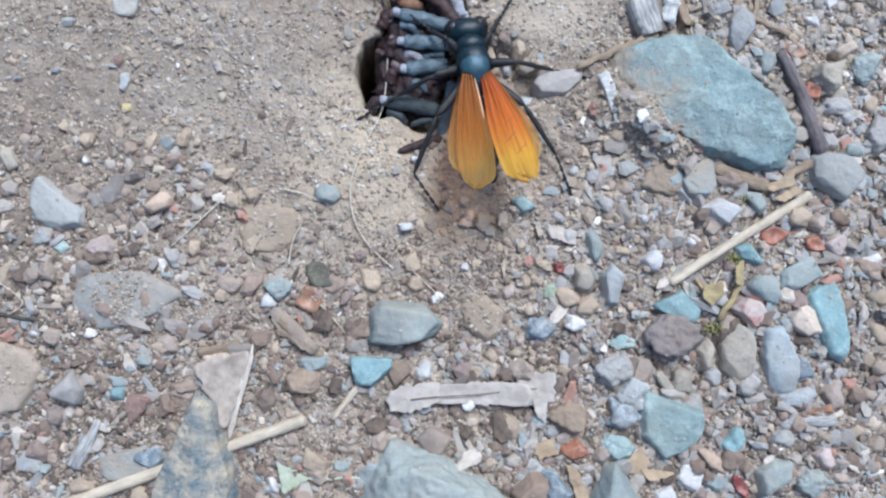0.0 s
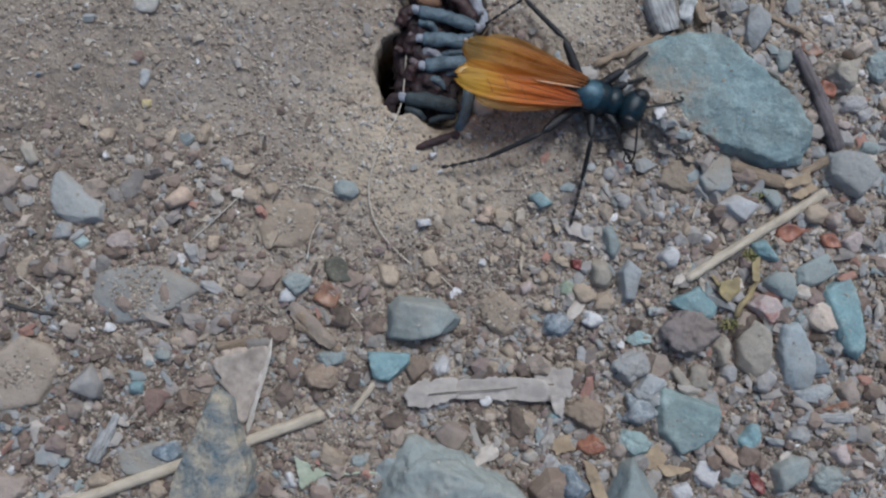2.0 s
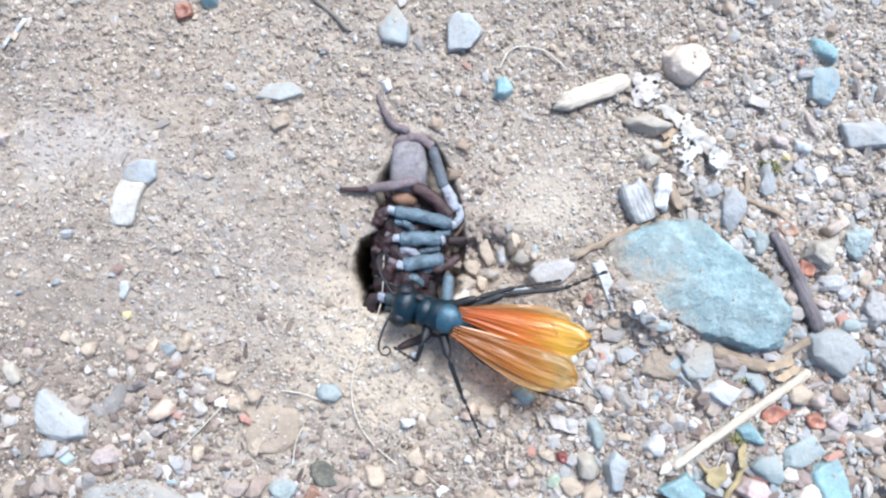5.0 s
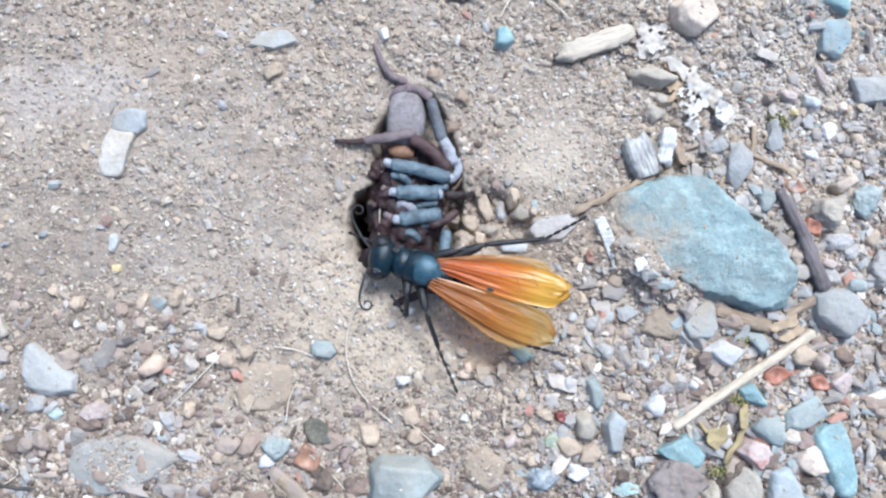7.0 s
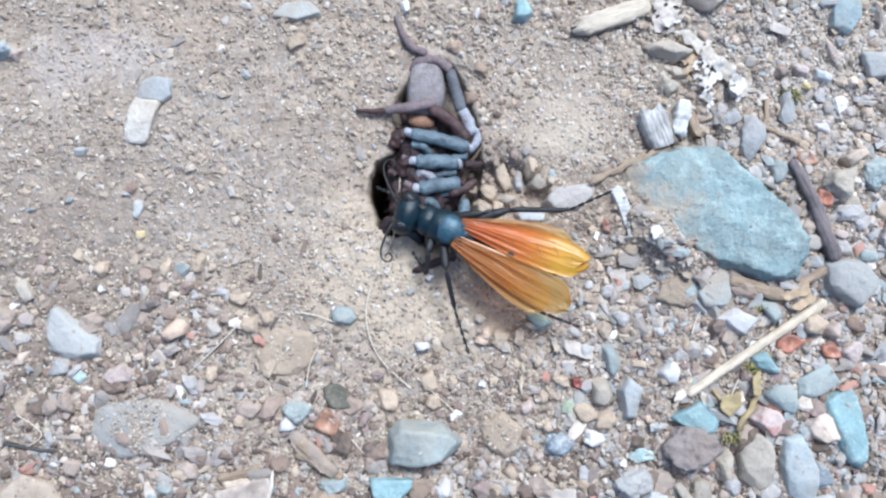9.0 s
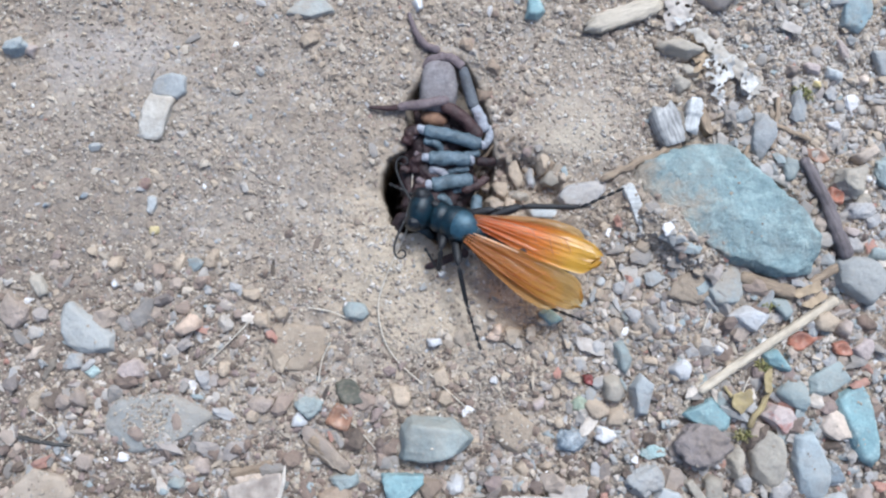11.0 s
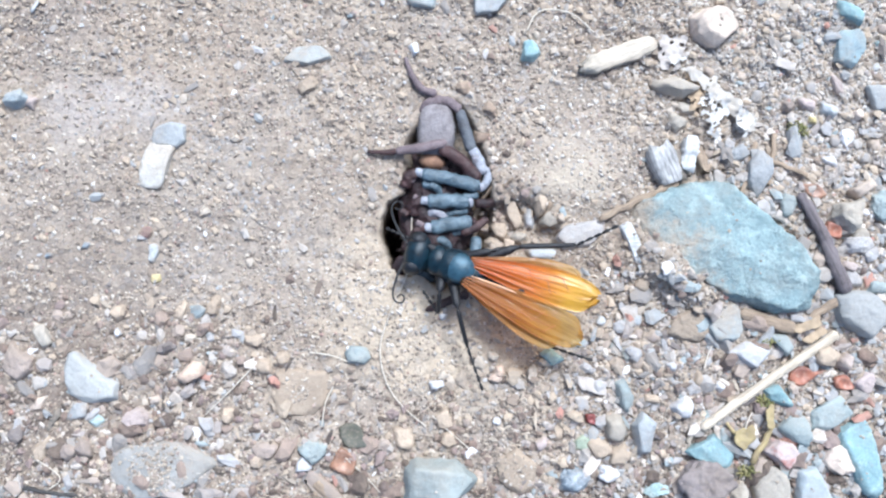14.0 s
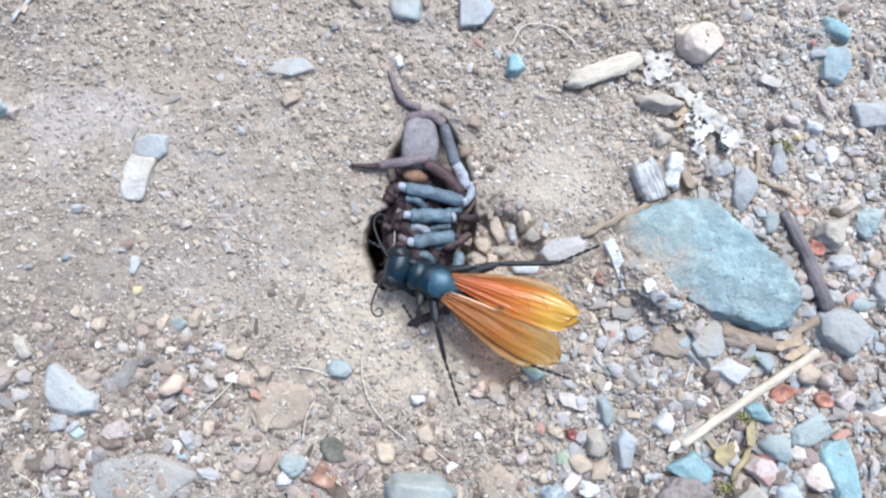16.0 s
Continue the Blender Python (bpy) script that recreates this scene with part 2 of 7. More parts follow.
M = {
    "soil": soil_material(),
    "teal": stone_material("teal", (0.319, 0.407, 0.395), (0.221, 0.290, 0.282), 0.16, (0.556, 0.657, 0.627)),
    "rockblue": stone_material("rockblue", (0.285, 0.375, 0.378), (0.185, 0.255, 0.262), 0.18, (0.460, 0.567, 0.555), film=True, relief=0.0016),
    "teald": stone_material("teald", (0.339, 0.380, 0.384), (0.245, 0.278, 0.282), 0.5),
    "blue": stone_material("blue", (0.255, 0.383, 0.396), (0.186, 0.275, 0.291), 0.16, (0.446, 0.585, 0.577)),
    "blued": stone_material("blued", (0.265, 0.344, 0.364), (0.206, 0.258, 0.275), 0.45),
    "bluedk": stone_material("bluedk", (0.187, 0.233, 0.274), (0.122, 0.150, 0.174), 0.22, (0.591, 0.639, 0.656)),
    "slate": stone_material("slate", (0.307, 0.354, 0.348), (0.225, 0.259, 0.254), 0.18),
    "slatel": stone_material("slatel", (0.372, 0.408, 0.415), (0.277, 0.305, 0.312), 0.2),
    "slateg": stone_material("slateg", (0.345, 0.375, 0.355), (0.265, 0.295, 0.28), 0.22, veins=True),
    "palebl": stone_material("palebl", (0.448, 0.462, 0.460), (0.340, 0.355, 0.357), 0.25),
    "grey": stone_material("grey", (0.362, 0.365, 0.360), (0.255, 0.260, 0.258), 0.25),
    "greytan": stone_material("greytan", (0.40, 0.36, 0.30), (0.29, 0.26, 0.22), 0.25),
    "lilac": stone_material("lilac", (0.43, 0.415, 0.405), (0.30, 0.29, 0.283), 0.3),
    "nodule": stone_material("nodule", (0.33, 0.285, 0.28), (0.20, 0.17, 0.165), 0.3, relief=0.0014),
    "white": stone_material("white", (0.66, 0.65, 0.645), (0.50, 0.49, 0.485), 0.22, rough=0.65),
    "whitegr": stone_material("whitegr", (0.66, 0.63, 0.57), (0.52, 0.485, 0.43), 0.45),
    "beige": stone_material("beige", (0.62, 0.51, 0.42), (0.50, 0.41, 0.33), 0.1),
    "tan": stone_material("tan", (0.50, 0.40, 0.30), (0.37, 0.29, 0.215), 0.35),
    "peach": stone_material("peach", (0.58, 0.44, 0.34), (0.45, 0.335, 0.255), 0.2),
    "pink": stone_material("pink", (0.485, 0.400, 0.368), (0.370, 0.303, 0.283), 0.3),
    "pinkbr": stone_material("pinkbr", (0.362, 0.296, 0.258), (0.262, 0.212, 0.184), 0.35),
    "brown": stone_material("brown", (0.22, 0.155, 0.12), (0.14, 0.10, 0.08), 0.35),
    "redbr": stone_material("redbr", (0.26, 0.16, 0.14), (0.18, 0.115, 0.10), 0.3),
    "redwhite": stone_material("redwhite", (0.60, 0.50, 0.46), (0.48, 0.38, 0.34), 0.1, (0.48, 0.12, 0.08)),
    "green": stone_material("green", (0.44, 0.49, 0.37), (0.33, 0.38, 0.28), 0.2),
    "yellow": stone_material("yellow", (0.55, 0.45, 0.22), (0.42, 0.34, 0.17), 0.15),
    "clod": stone_material("clod", SOIL_A, SOIL_B, 0.6, rough=0.95),
    "clodbr": stone_material("clodbr", (0.29, 0.21, 0.155), (0.19, 0.135, 0.10), 0.5, rough=0.95),
    "slabdirt": stone_material("slabdirt", (0.315, 0.317, 0.303), (0.25, 0.247, 0.23), 0.35),
    "slabtan": stone_material("slabtan", (0.52, 0.435, 0.36), (0.40, 0.335, 0.275), 0.6),
    "bark": stone_material("bark", (0.58, 0.49, 0.36), (0.085, 0.165, 0.225), 0.08, veins=True, patch=260, relief=0.0014),
    "slatem": stone_material("slatem", (0.355, 0.352, 0.335), (0.290, 0.290, 0.275), 0.14, patch=90),
    "rust": husk_material("rust", (0.38, 0.15, 0.09), (0.20, 0.09, 0.065)),
    "seedred": husk_material("seedred", (0.40, 0.18, 0.11), (0.27, 0.12, 0.08), 0.3),
    "orange": husk_material("orange", (0.40, 0.21, 0.125), (0.22, 0.125, 0.085)),
    "red": husk_material("red", (0.26, 0.05, 0.045), (0.17, 0.045, 0.04)),
    "leafdk": husk_material("leafdk", (0.13, 0.12, 0.085), (0.085, 0.085, 0.07), 0.7),
    "straw": wood_material("straw", (0.69, 0.60, 0.47), (0.53, 0.44, 0.33), 0.6),
    "wood": wood_material("wood", (0.30, 0.26, 0.21), (0.20, 0.17, 0.14)),
    "woodbr": wood_material("woodbr", (0.42, 0.325, 0.23), (0.26, 0.195, 0.14)),
    "driftwood": wood_material("driftwood", (0.68, 0.60, 0.49), (0.48, 0.41, 0.32)),
    "purplewood": wood_material("purplewood", (0.25, 0.215, 0.215), (0.12, 0.10, 0.10)),
    "greywood": wood_material("greywood", (0.62, 0.605, 0.58), (0.26, 0.25, 0.24)),
    "palewood": wood_material("palewood", (0.74, 0.735, 0.71), (0.46, 0.455, 0.44)),
    "charred": wood_material("charred", (0.12, 0.11, 0.10), (0.04, 0.04, 0.04)),
    "dryleaf": husk_material("dryleaf", (0.52, 0.47, 0.42), (0.40, 0.35, 0.31), 0.75),
    "paleleaf": husk_material("paleleaf", (0.68, 0.63, 0.56), (0.55, 0.48, 0.41), 0.75),
    "stainedleaf": husk_material("stainedleaf", (0.50, 0.425, 0.36), (0.30, 0.245, 0.205), 0.85),
    "tanleaf": husk_material("tanleaf", (0.48, 0.36, 0.23), (0.34, 0.25, 0.16), 0.75),
    "lichen": husk_material("lichen", (0.56, 0.52, 0.46), (0.42, 0.375, 0.32), 0.9),
    "whitefilm": husk_material("whitefilm", (0.66, 0.64, 0.60), (0.50, 0.47, 0.43), 0.85),
    "moss": husk_material("moss", (0.15, 0.16, 0.05), (0.26, 0.23, 0.09), 0.8),
    "paleplant": husk_material("paleplant", (0.50, 0.53, 0.42), (0.38, 0.42, 0.30), 0.7),
    "yellowplant": husk_material("yellowplant", (0.42, 0.33, 0.16), (0.28, 0.215, 0.11), 0.7),
    "hair": husk_material("hair", (0.66, 0.60, 0.50), (0.55, 0.48, 0.38), 0.5),
    "shell": insect_material("shell", (0.007, 0.024, 0.036), (0.003, 0.006, 0.009), 0.3, 0.0, 0.38, 1200, 0.00012),
    "plate": insect_material("plate", (0.045, 0.105, 0.145), (0.018, 0.045, 0.065), 0.36, 0.3, 0.6, 900, 0.00015),
    "jet": insect_material("jet", (0.010, 0.010, 0.012), (0.018, 0.017, 0.018), 0.45),
    "eye": insect_material("eye", (0.010, 0.012, 0.015), (0.008, 0.008, 0.010), 0.2),
    "wing": wing_material("wing", (0.72, 0.14, 0.02), (0.90, 0.26, 0.018), (0.90, 0.50, 0.04), 0.12),
    "hindwing": wing_material("hindwing", (0.46, 0.17, 0.03), (0.66, 0.31, 0.07), (0.70, 0.46, 0.15), 0.45),
    "clearwing": wing_material("clearwing", (0.62, 0.24, 0.06), (0.74, 0.32, 0.045), (0.74, 0.44, 0.09), 0.55),
    # Highlight colour for the glint strip on the left wing.
    "palefold": insect_material("palefold", (0.72, 0.47, 0.30), (0.62, 0.28, 0.10), 0.12, 0.0, 0.8),
    "vein": insect_material("vein", (0.30, 0.09, 0.02), (0.42, 0.14, 0.025), 0.35),
    "fur": fur_material("fur", (0.125, 0.172, 0.205), (0.058, 0.082, 0.098), 0.34),
    "furdark": fur_material("furdark", (0.05, 0.066, 0.072), (0.022, 0.028, 0.031), 0.6),
    "furgrey": fur_material("furgrey", (0.125, 0.135, 0.148), (0.07, 0.07, 0.078), 0.6),
    "furred": fur_material("furred", (0.066, 0.032, 0.030), (0.028, 0.015, 0.015), 0.5),
    "hairdark": insect_material("hairdark", (0.05, 0.034, 0.032), (0.025, 0.018, 0.018), 0.6),
    "hairpale": insect_material("hairpale", (0.24, 0.235, 0.24), (0.16, 0.145, 0.15), 0.6),
    "furabdomen": fur_material("furabdomen", (0.275, 0.25, 0.25), (0.175, 0.152, 0.152), 0.75),
    "furbrown": fur_material("furbrown", (0.042, 0.020, 0.020), (0.012, 0.008, 0.010), 0.55),
    "furlilac": fur_material("furlilac", (0.20, 0.155, 0.158), (0.10, 0.072, 0.075), 0.6),
    "joint": fur_material("joint", (0.36, 0.38, 0.42), (0.20, 0.185, 0.205), 0.5),
    "amber": insect_material("amber", (0.30, 0.17, 0.10), (0.16, 0.085, 0.055), 0.7),
}

GRAIN_STOPS = [(0.0, (0.44, 0.37, 0.30)), (0.24, (0.33, 0.27, 0.215)), (0.44, (0.54, 0.47, 0.39)), (0.58, (0.20, 0.155, 0.13)), (0.68, (0.34, 0.32, 0.31)), (0.78, (0.31, 0.31, 0.305)),
               (0.85, (0.12, 0.105, 0.10)), (0.90, (0.40, 0.27, 0.23)), (0.94, (0.62, 0.58, 0.53)), (0.98, (0.78, 0.77, 0.76))]
M["grains"] = grain_material("grains", GRAIN_STOPS)
M["gravel"] = grain_material("gravel", [(0.0, (0.420, 0.385, 0.350)), (0.18, (0.265, 0.245, 0.228)), (0.32, (0.403, 0.392, 0.386)), (0.46, (0.330, 0.340, 0.340)), (0.60, (0.360, 0.318, 0.292)),
                                        (0.71, (0.300, 0.345, 0.350)), (0.79, (0.605, 0.538, 0.470)), (0.88, (0.179, 0.157, 0.151)), (0.95, (0.784, 0.762, 0.750)), (0.97, (0.403, 0.213, 0.168))])
M["soilgrains"] = grain_material("soilgrains", [(0.0, (0.40, 0.34, 0.27)), (0.22, (0.30, 0.25, 0.20)), (0.42, (0.48, 0.415, 0.34)), (0.60, (0.22, 0.18, 0.15)), (0.72, (0.375, 0.33, 0.285)), (0.82, (0.56, 0.50, 0.43)), (0.90, (0.36, 0.28, 0.24)), (0.95, (0.15, 0.125, 0.11)), (0.985, (0.60, 0.56, 0.50))])
M["palegrains"] = grain_material("palegrains", [(0.0, (0.58, 0.53, 0.47)), (0.3, (0.48, 0.44, 0.39)), (0.55, (0.66, 0.62, 0.56)), (0.75, (0.52, 0.45, 0.40)), (0.9, (0.40, 0.38, 0.36))])
M["litter"] = grain_material("litter", [(0.0, (0.17, 0.13, 0.105)), (0.22, (0.085, 0.068, 0.06)), (0.46, (0.32, 0.28, 0.24)), (0.55, (0.05, 0.042, 0.038)), (0.75, (0.27, 0.25, 0.235)), (0.88, (0.44, 0.37, 0.29))])
M["browncrumbs"] = grain_material("browncrumbs", [(0.0, (0.20, 0.145, 0.118)), (0.25, (0.30, 0.23, 0.19)), (0.42, (0.09, 0.067, 0.057)), (0.60, (0.40, 0.325, 0.27)), (0.76, (0.16, 0.12, 0.105)), (0.9, (0.25, 0.19, 0.175))])
M["crumbs"] = grain_material("crumbs", [(0.0, SOIL_A), (0.3, (0.37, 0.305, 0.24)), (0.55, (0.50, 0.43, 0.35)), (0.75, (0.27, 0.215, 0.17)), (0.9, (0.42, 0.38, 0.34))])


# ---- height of the ground ----
TABLE = np.random.RandomState(5).rand(256, 256)


def value_noise(x, y):
    xi, yi = np.floor(x).astype(int), np.floor(y).astype(int)
    u, v = x - xi, y - yi
    u, v = u * u * (3 - 2 * u), v * v * (3 - 2 * v)
    a, b = TABLE[xi % 256, yi % 256], TABLE[(xi + 1) % 256, yi % 256]
    c, d = TABLE[xi % 256, (yi + 1) % 256], TABLE[(xi + 1) % 256, (yi + 1) % 256]
    return (a * (1 - u) + b * u) * (1 - v) + (c * (1 - u) + d * u) * v - 0.5


JITTER = np.random.RandomState(6).rand(128, 128, 2)


def lumps(x, y):
    """Rounded cells with narrow seams between them: 0 in a seam, 1 on a crown."""
    xi, yi = np.floor(x).astype(int), np.floor(y).astype(int)
    first, second = np.full(np.shape(x), 9.0), np.full(np.shape(x), 9.0)
    for i in (-1, 0, 1):
        for j in (-1, 0, 1):
            p = JITTER[(xi + i) % 128, (yi + j) % 128]
            d = np.hypot(xi + i + p[..., 0] - x, yi + j + p[..., 1] - y)
            second = np.minimum(second, np.maximum(first, d))
            first = np.minimum(first, d)
    return np.sqrt(np.clip((second - first) * 1.6, 0, 1))


def smooth(e0, e1, x):
    k = np.clip((x - e0) / (e1 - e0), 0, 1)
    return k * k * (3 - 2 * k)


def oval(x, y, cx, cy, rx, ry, turn):
    """Distance from an oval's centre, 1 on its rim."""
    c, s = math.cos(radians(turn)), math.sin(radians(turn))
    dx, dy = x - cx, y - cy
    return np.hypot((dx * c + dy * s) / rx, (-dx * s + dy * c) / ry)


def roughness_map(x, y):
    """1 on loose gravel, near 0 on smooth trodden clay."""
    k = 0.55 + 0.45 * smooth(16, 34, x + 0.35 * np.maximum(-y - 5, 0) - 0.25 * y) + 0.3 * smooth(-14, -32, y)
    k = k * (1 - 0.6 * np.exp(-oval(x, y, -5, 0, 11, 7, 0) ** 2)) * (1 - 0.85 * np.exp(-oval(x, y, -50, 34, 16, 8, 8) ** 2)) * (1 - 0.5 * np.exp(-oval(x, y, 6, -6, 13, 8, -12) ** 2)) * (1 - 0.84 * np.exp(-oval(x, y, 27, 24, 13, 10, 30) ** 2))
    k = k * (1 - 0.45 * np.exp(-oval(x, y, -18, 22, 18, 16, 0) ** 2)) * (1 - 0.5 * np.exp(-oval(x, y, -48, 10, 24, 7, 0) ** 2)) * (1 - 0.5 * np.exp(-oval(x, y, -22, -18, 9, 8, 0) ** 2))
    return np.clip(k, 0.12, 1.1)


def height(x, y):
    """Ground height in mm at x, y in mm."""
    x, y = np.asarray(x, float), np.asarray(y, float)
    near = smooth(400, 150, np.hypot(x, y))
    k = roughness_map(x, y)
    h = 2.2 * value_noise(x / 34 + 3, y / 34 + 8) + 1.1 * value_noise(x / 11 + 40, y / 11) * (0.5 + 0.5 * k)
    h = h + near * k * (1.1 * value_noise(x / 3.6, y / 3.6 + 60) + 0.6 * value_noise(x / 1.7 + 30, y / 1.7) + 0.3 * value_noise(x / 0.9, y / 0.9 + 11))
    patch = smooth(-0.25, 0.2, value_noise(x / 9 + 70, y / 9 + 20))
    wx, wy = x + 1.6 * value_noise(x / 2.2, y / 2.2 + 5), y + 1.6 * value_noise(x / 2.2 + 50, y / 2.2)
    h = h + near * (0.25 + 0.75 * k) * (1.0 * patch * lumps(wx / 4.2, wy / 4.2) + 0.6 * (1 - 0.6 * patch) * lumps(wx / 1.9 + 31, wy / 1.9))
    h = h + near * (0.2 + 0.6 * k) * 0.42 * lumps(wx / 0.95 + 11, wy / 0.95 + 47)
    h = h + 2.4 * np.exp(-oval(x, y, 27, 24, 11, 9, 30) ** 2) + 1.0 * np.exp(-oval(x, y, -7, 1.5, 8, 6, -30) ** 2)
    w = 0.16 * value_noise(x / 4 + 9, y / 4 + 2)
    h = h + 4.2 * np.exp(-oval(x, y, 42.5, 8.5, 7, 4.6, -35) ** 2)
    h = h + 2.3 * np.exp(-oval(x, y, 48.5, 2.4, 11, 3.2, -30) ** 2)
    h = h - 2.4 * smooth(1.05, 0.72, oval(x, y, 18.0, 13.6, 7.4, 5.2, -14) + 1.2 * w) + 0.9 * np.exp(-oval(x, y, 20, 21.5, 5, 2.2, -14) ** 2)
    pit = oval(x, y, 5.7, 19.6, 7.6, 17.4, 3) + w
    h = h - 6.2 * smooth(1.02, 0.80, pit)
    hole = oval(x, y, -1.2, 13.0, 4.0, 7.2, 8) + 2.2 * w + 0.22 * value_noise(x / 1.3 + 5, y / 1.3)
    return h - 45.0 * smooth(1.03, 0.8, hole)


def in_pit(x, y):
    return np.minimum(oval(x, y, 5.7, 19.6, 8.0, 18.0, 3), oval(x, y, -1.4, 13.0, 4.8, 8.0, 8)) < 1.0


# ---- mesh helpers ----
def mesh_object(name, verts, faces, mats, parent=None, smooth_faces=True):
    """One mesh object, from vertices in mm."""
    me = bpy.data.meshes.new(name)
    me.from_pydata((np.asarray(verts, float) * MM).tolist(), [], [tuple(f) for f in faces])
    for m in mats if isinstance(mats, (list, tuple)) else (mats,):
        me.materials.append(M[m])
    if smooth_faces:
        me.polygons.foreach_set("use_smooth", [True] * len(me.polygons))
    me.update()
    ob = new(name, me)
    ob.parent = parent
    return ob


def placed(ob, x, y, z, rx=0, ry=0, rz=0):
    ob.matrix_basis = pose(x * MM, y * MM, z * MM, rx, ry, rz)
    return ob


SPHERES = {}


def sphere(level):
    """Unit icosphere, or an octahedron for level 0: vertices and faces."""
    if level == 0:
        return np.array([(1, 0, 0), (-1, 0, 0), (0, 1, 0), (0, -1, 0), (0, 0, 1), (0, 0, -1)], float), [(0, 2, 4), (2, 1, 4), (1, 3, 4), (3, 0, 4), (2, 0, 5), (1, 2, 5), (3, 1, 5), (0, 3, 5)]
    if level not in SPHERES:
        bm = bmesh.new()
        bmesh.ops.create_icosphere(bm, subdivisions=level, radius=1.0)
        SPHERES[level] = (np.array([v.co[:] for v in bm.verts]), [[v.index for v in f.verts] for f in bm.faces])
        bm.free()
    return SPHERES[level]


def noise3(v, scale, seed):
    return np.array([noise.noise(Vector(p) * scale + Vector((seed * 7.1, seed * 3.3, -seed * 1.7))) for p in v.tolist()])


def faceted(planes, high, low, seed, level, crisp=22.0, rough=0.05, slope=18, chips=5):
    """A stone hull: side planes (degrees, mm), a tilted top and a flat base, with soft edges and an uneven skin."""
    rng = np.random.RandomState(seed)
    d, faces = sphere(level)
    normals, dist = [], []
    for a, r in planes:
        e = radians(slope + rng.uniform(-14, 14))
        normals.append((math.cos(radians(a)) * math.cos(e), math.sin(radians(a)) * math.cos(e), math.sin(e)))
        dist.append(r * math.cos(e) * 1.02)
    reach = float(np.mean([r for _, r in planes]))
    for k in range(3):
        a, e = rng.uniform(0, 2 * math.pi), rng.uniform(0.08, 0.35) * min(1.0, 1.6 * high / reach)
        normals.append((math.cos(a) * math.sin(e), math.sin(a) * math.sin(e), math.cos(e)))
        dist.append(high * rng.uniform(0.94, 1.08))
    normals.append((0, 0, -1))
    dist.append(low)
    q = np.clip(d @ np.array(normals).T / np.array(dist), 1e-6, None)
    v = d * ((q ** crisp).sum(1) ** (-1 / crisp))[:, None]
    for k in range(chips):
        a, e = rng.uniform(0, 2 * math.pi), radians(rng.uniform(12, 62))
        n = np.array((math.cos(a) * math.cos(e), math.sin(a) * math.cos(e), math.sin(e)))
        normals.append(n)
        dist.append(float((v @ n).max()) * rng.uniform(0.84, 0.95))
    q = np.clip(d @ np.array(normals).T / np.array(dist), 1e-6, None)
    v = d * ((q ** crisp).sum(1) ** (-1 / crisp))[:, None]
    size = reach + high
    n = noise3(v, 2.4 / size, seed) * 0.6 + noise3(v, 6.0 / size, seed + 5) * 0.4
    if level > 3:
        n = n + 0.35 * noise3(v, 15.0 / size, seed + 9)
    return v * (1 + rough * n * 2.2)[:, None], faces


COUNT = [0]
TOPS = []


def stone(x, y, planes, high, mat, label):
    """An angular stone given by the planes of its sides, bedded in the ground."""
    COUNT[0] += 1
    reach = max(r for _, r in planes)
    level = 6 if reach > 11 else 5 if reach > 3 else 4
    v, f = faceted(planes, high, max(1.0, high * 0.5), COUNT[0], level, 110, 0.05 if reach > 11 else 0.032, 12, 6)
    if mat == "nodule":
        v = v * (1 + 0.16 * noise3(v, 0.55, 8) + 0.10 * noise3(v, 1.2, 9))[:, None]
    name = "rock" if reach > 12 else "stone" if reach > 3.5 else "pebble"
    ob = mesh_object(name, v, f, mat)
    placed(ob, x, y, base_level(x, y))
    if reach > 2.2:
        TOPS.append((v + np.array([x, y, base_level(x, y)]), reach, mat))
    return tagged(ob, label, "stone" if name != "pebble" else "pebble", "stones on the ground")


def base_level(x, y):
    """Smoothed ground level under a thing."""
    return float(np.mean(height(x + np.array([0, 1.5, -1.5, 0, 0]), y + np.array([0, 0, 0, 1.5, -1.5])))) - 0.15


def oval_planes(long, wide, turn, seed, sides=0):
    rng = np.random.RandomState(seed)
    sides = sides or rng.randint(5, 8)
    out = []
    for k in range(sides):
        a = 2 * math.pi * (k + rng.uniform(-0.38, 0.38)) / sides
        r = math.hypot(long / 2 * math.cos(a), wide / 2 * math.sin(a)) * rng.uniform(0.9, 1.04)
        out.append((math.degrees(a) + turn, r))
    return out


HUSKS = {"rust", "orange", "red", "leafdk"}


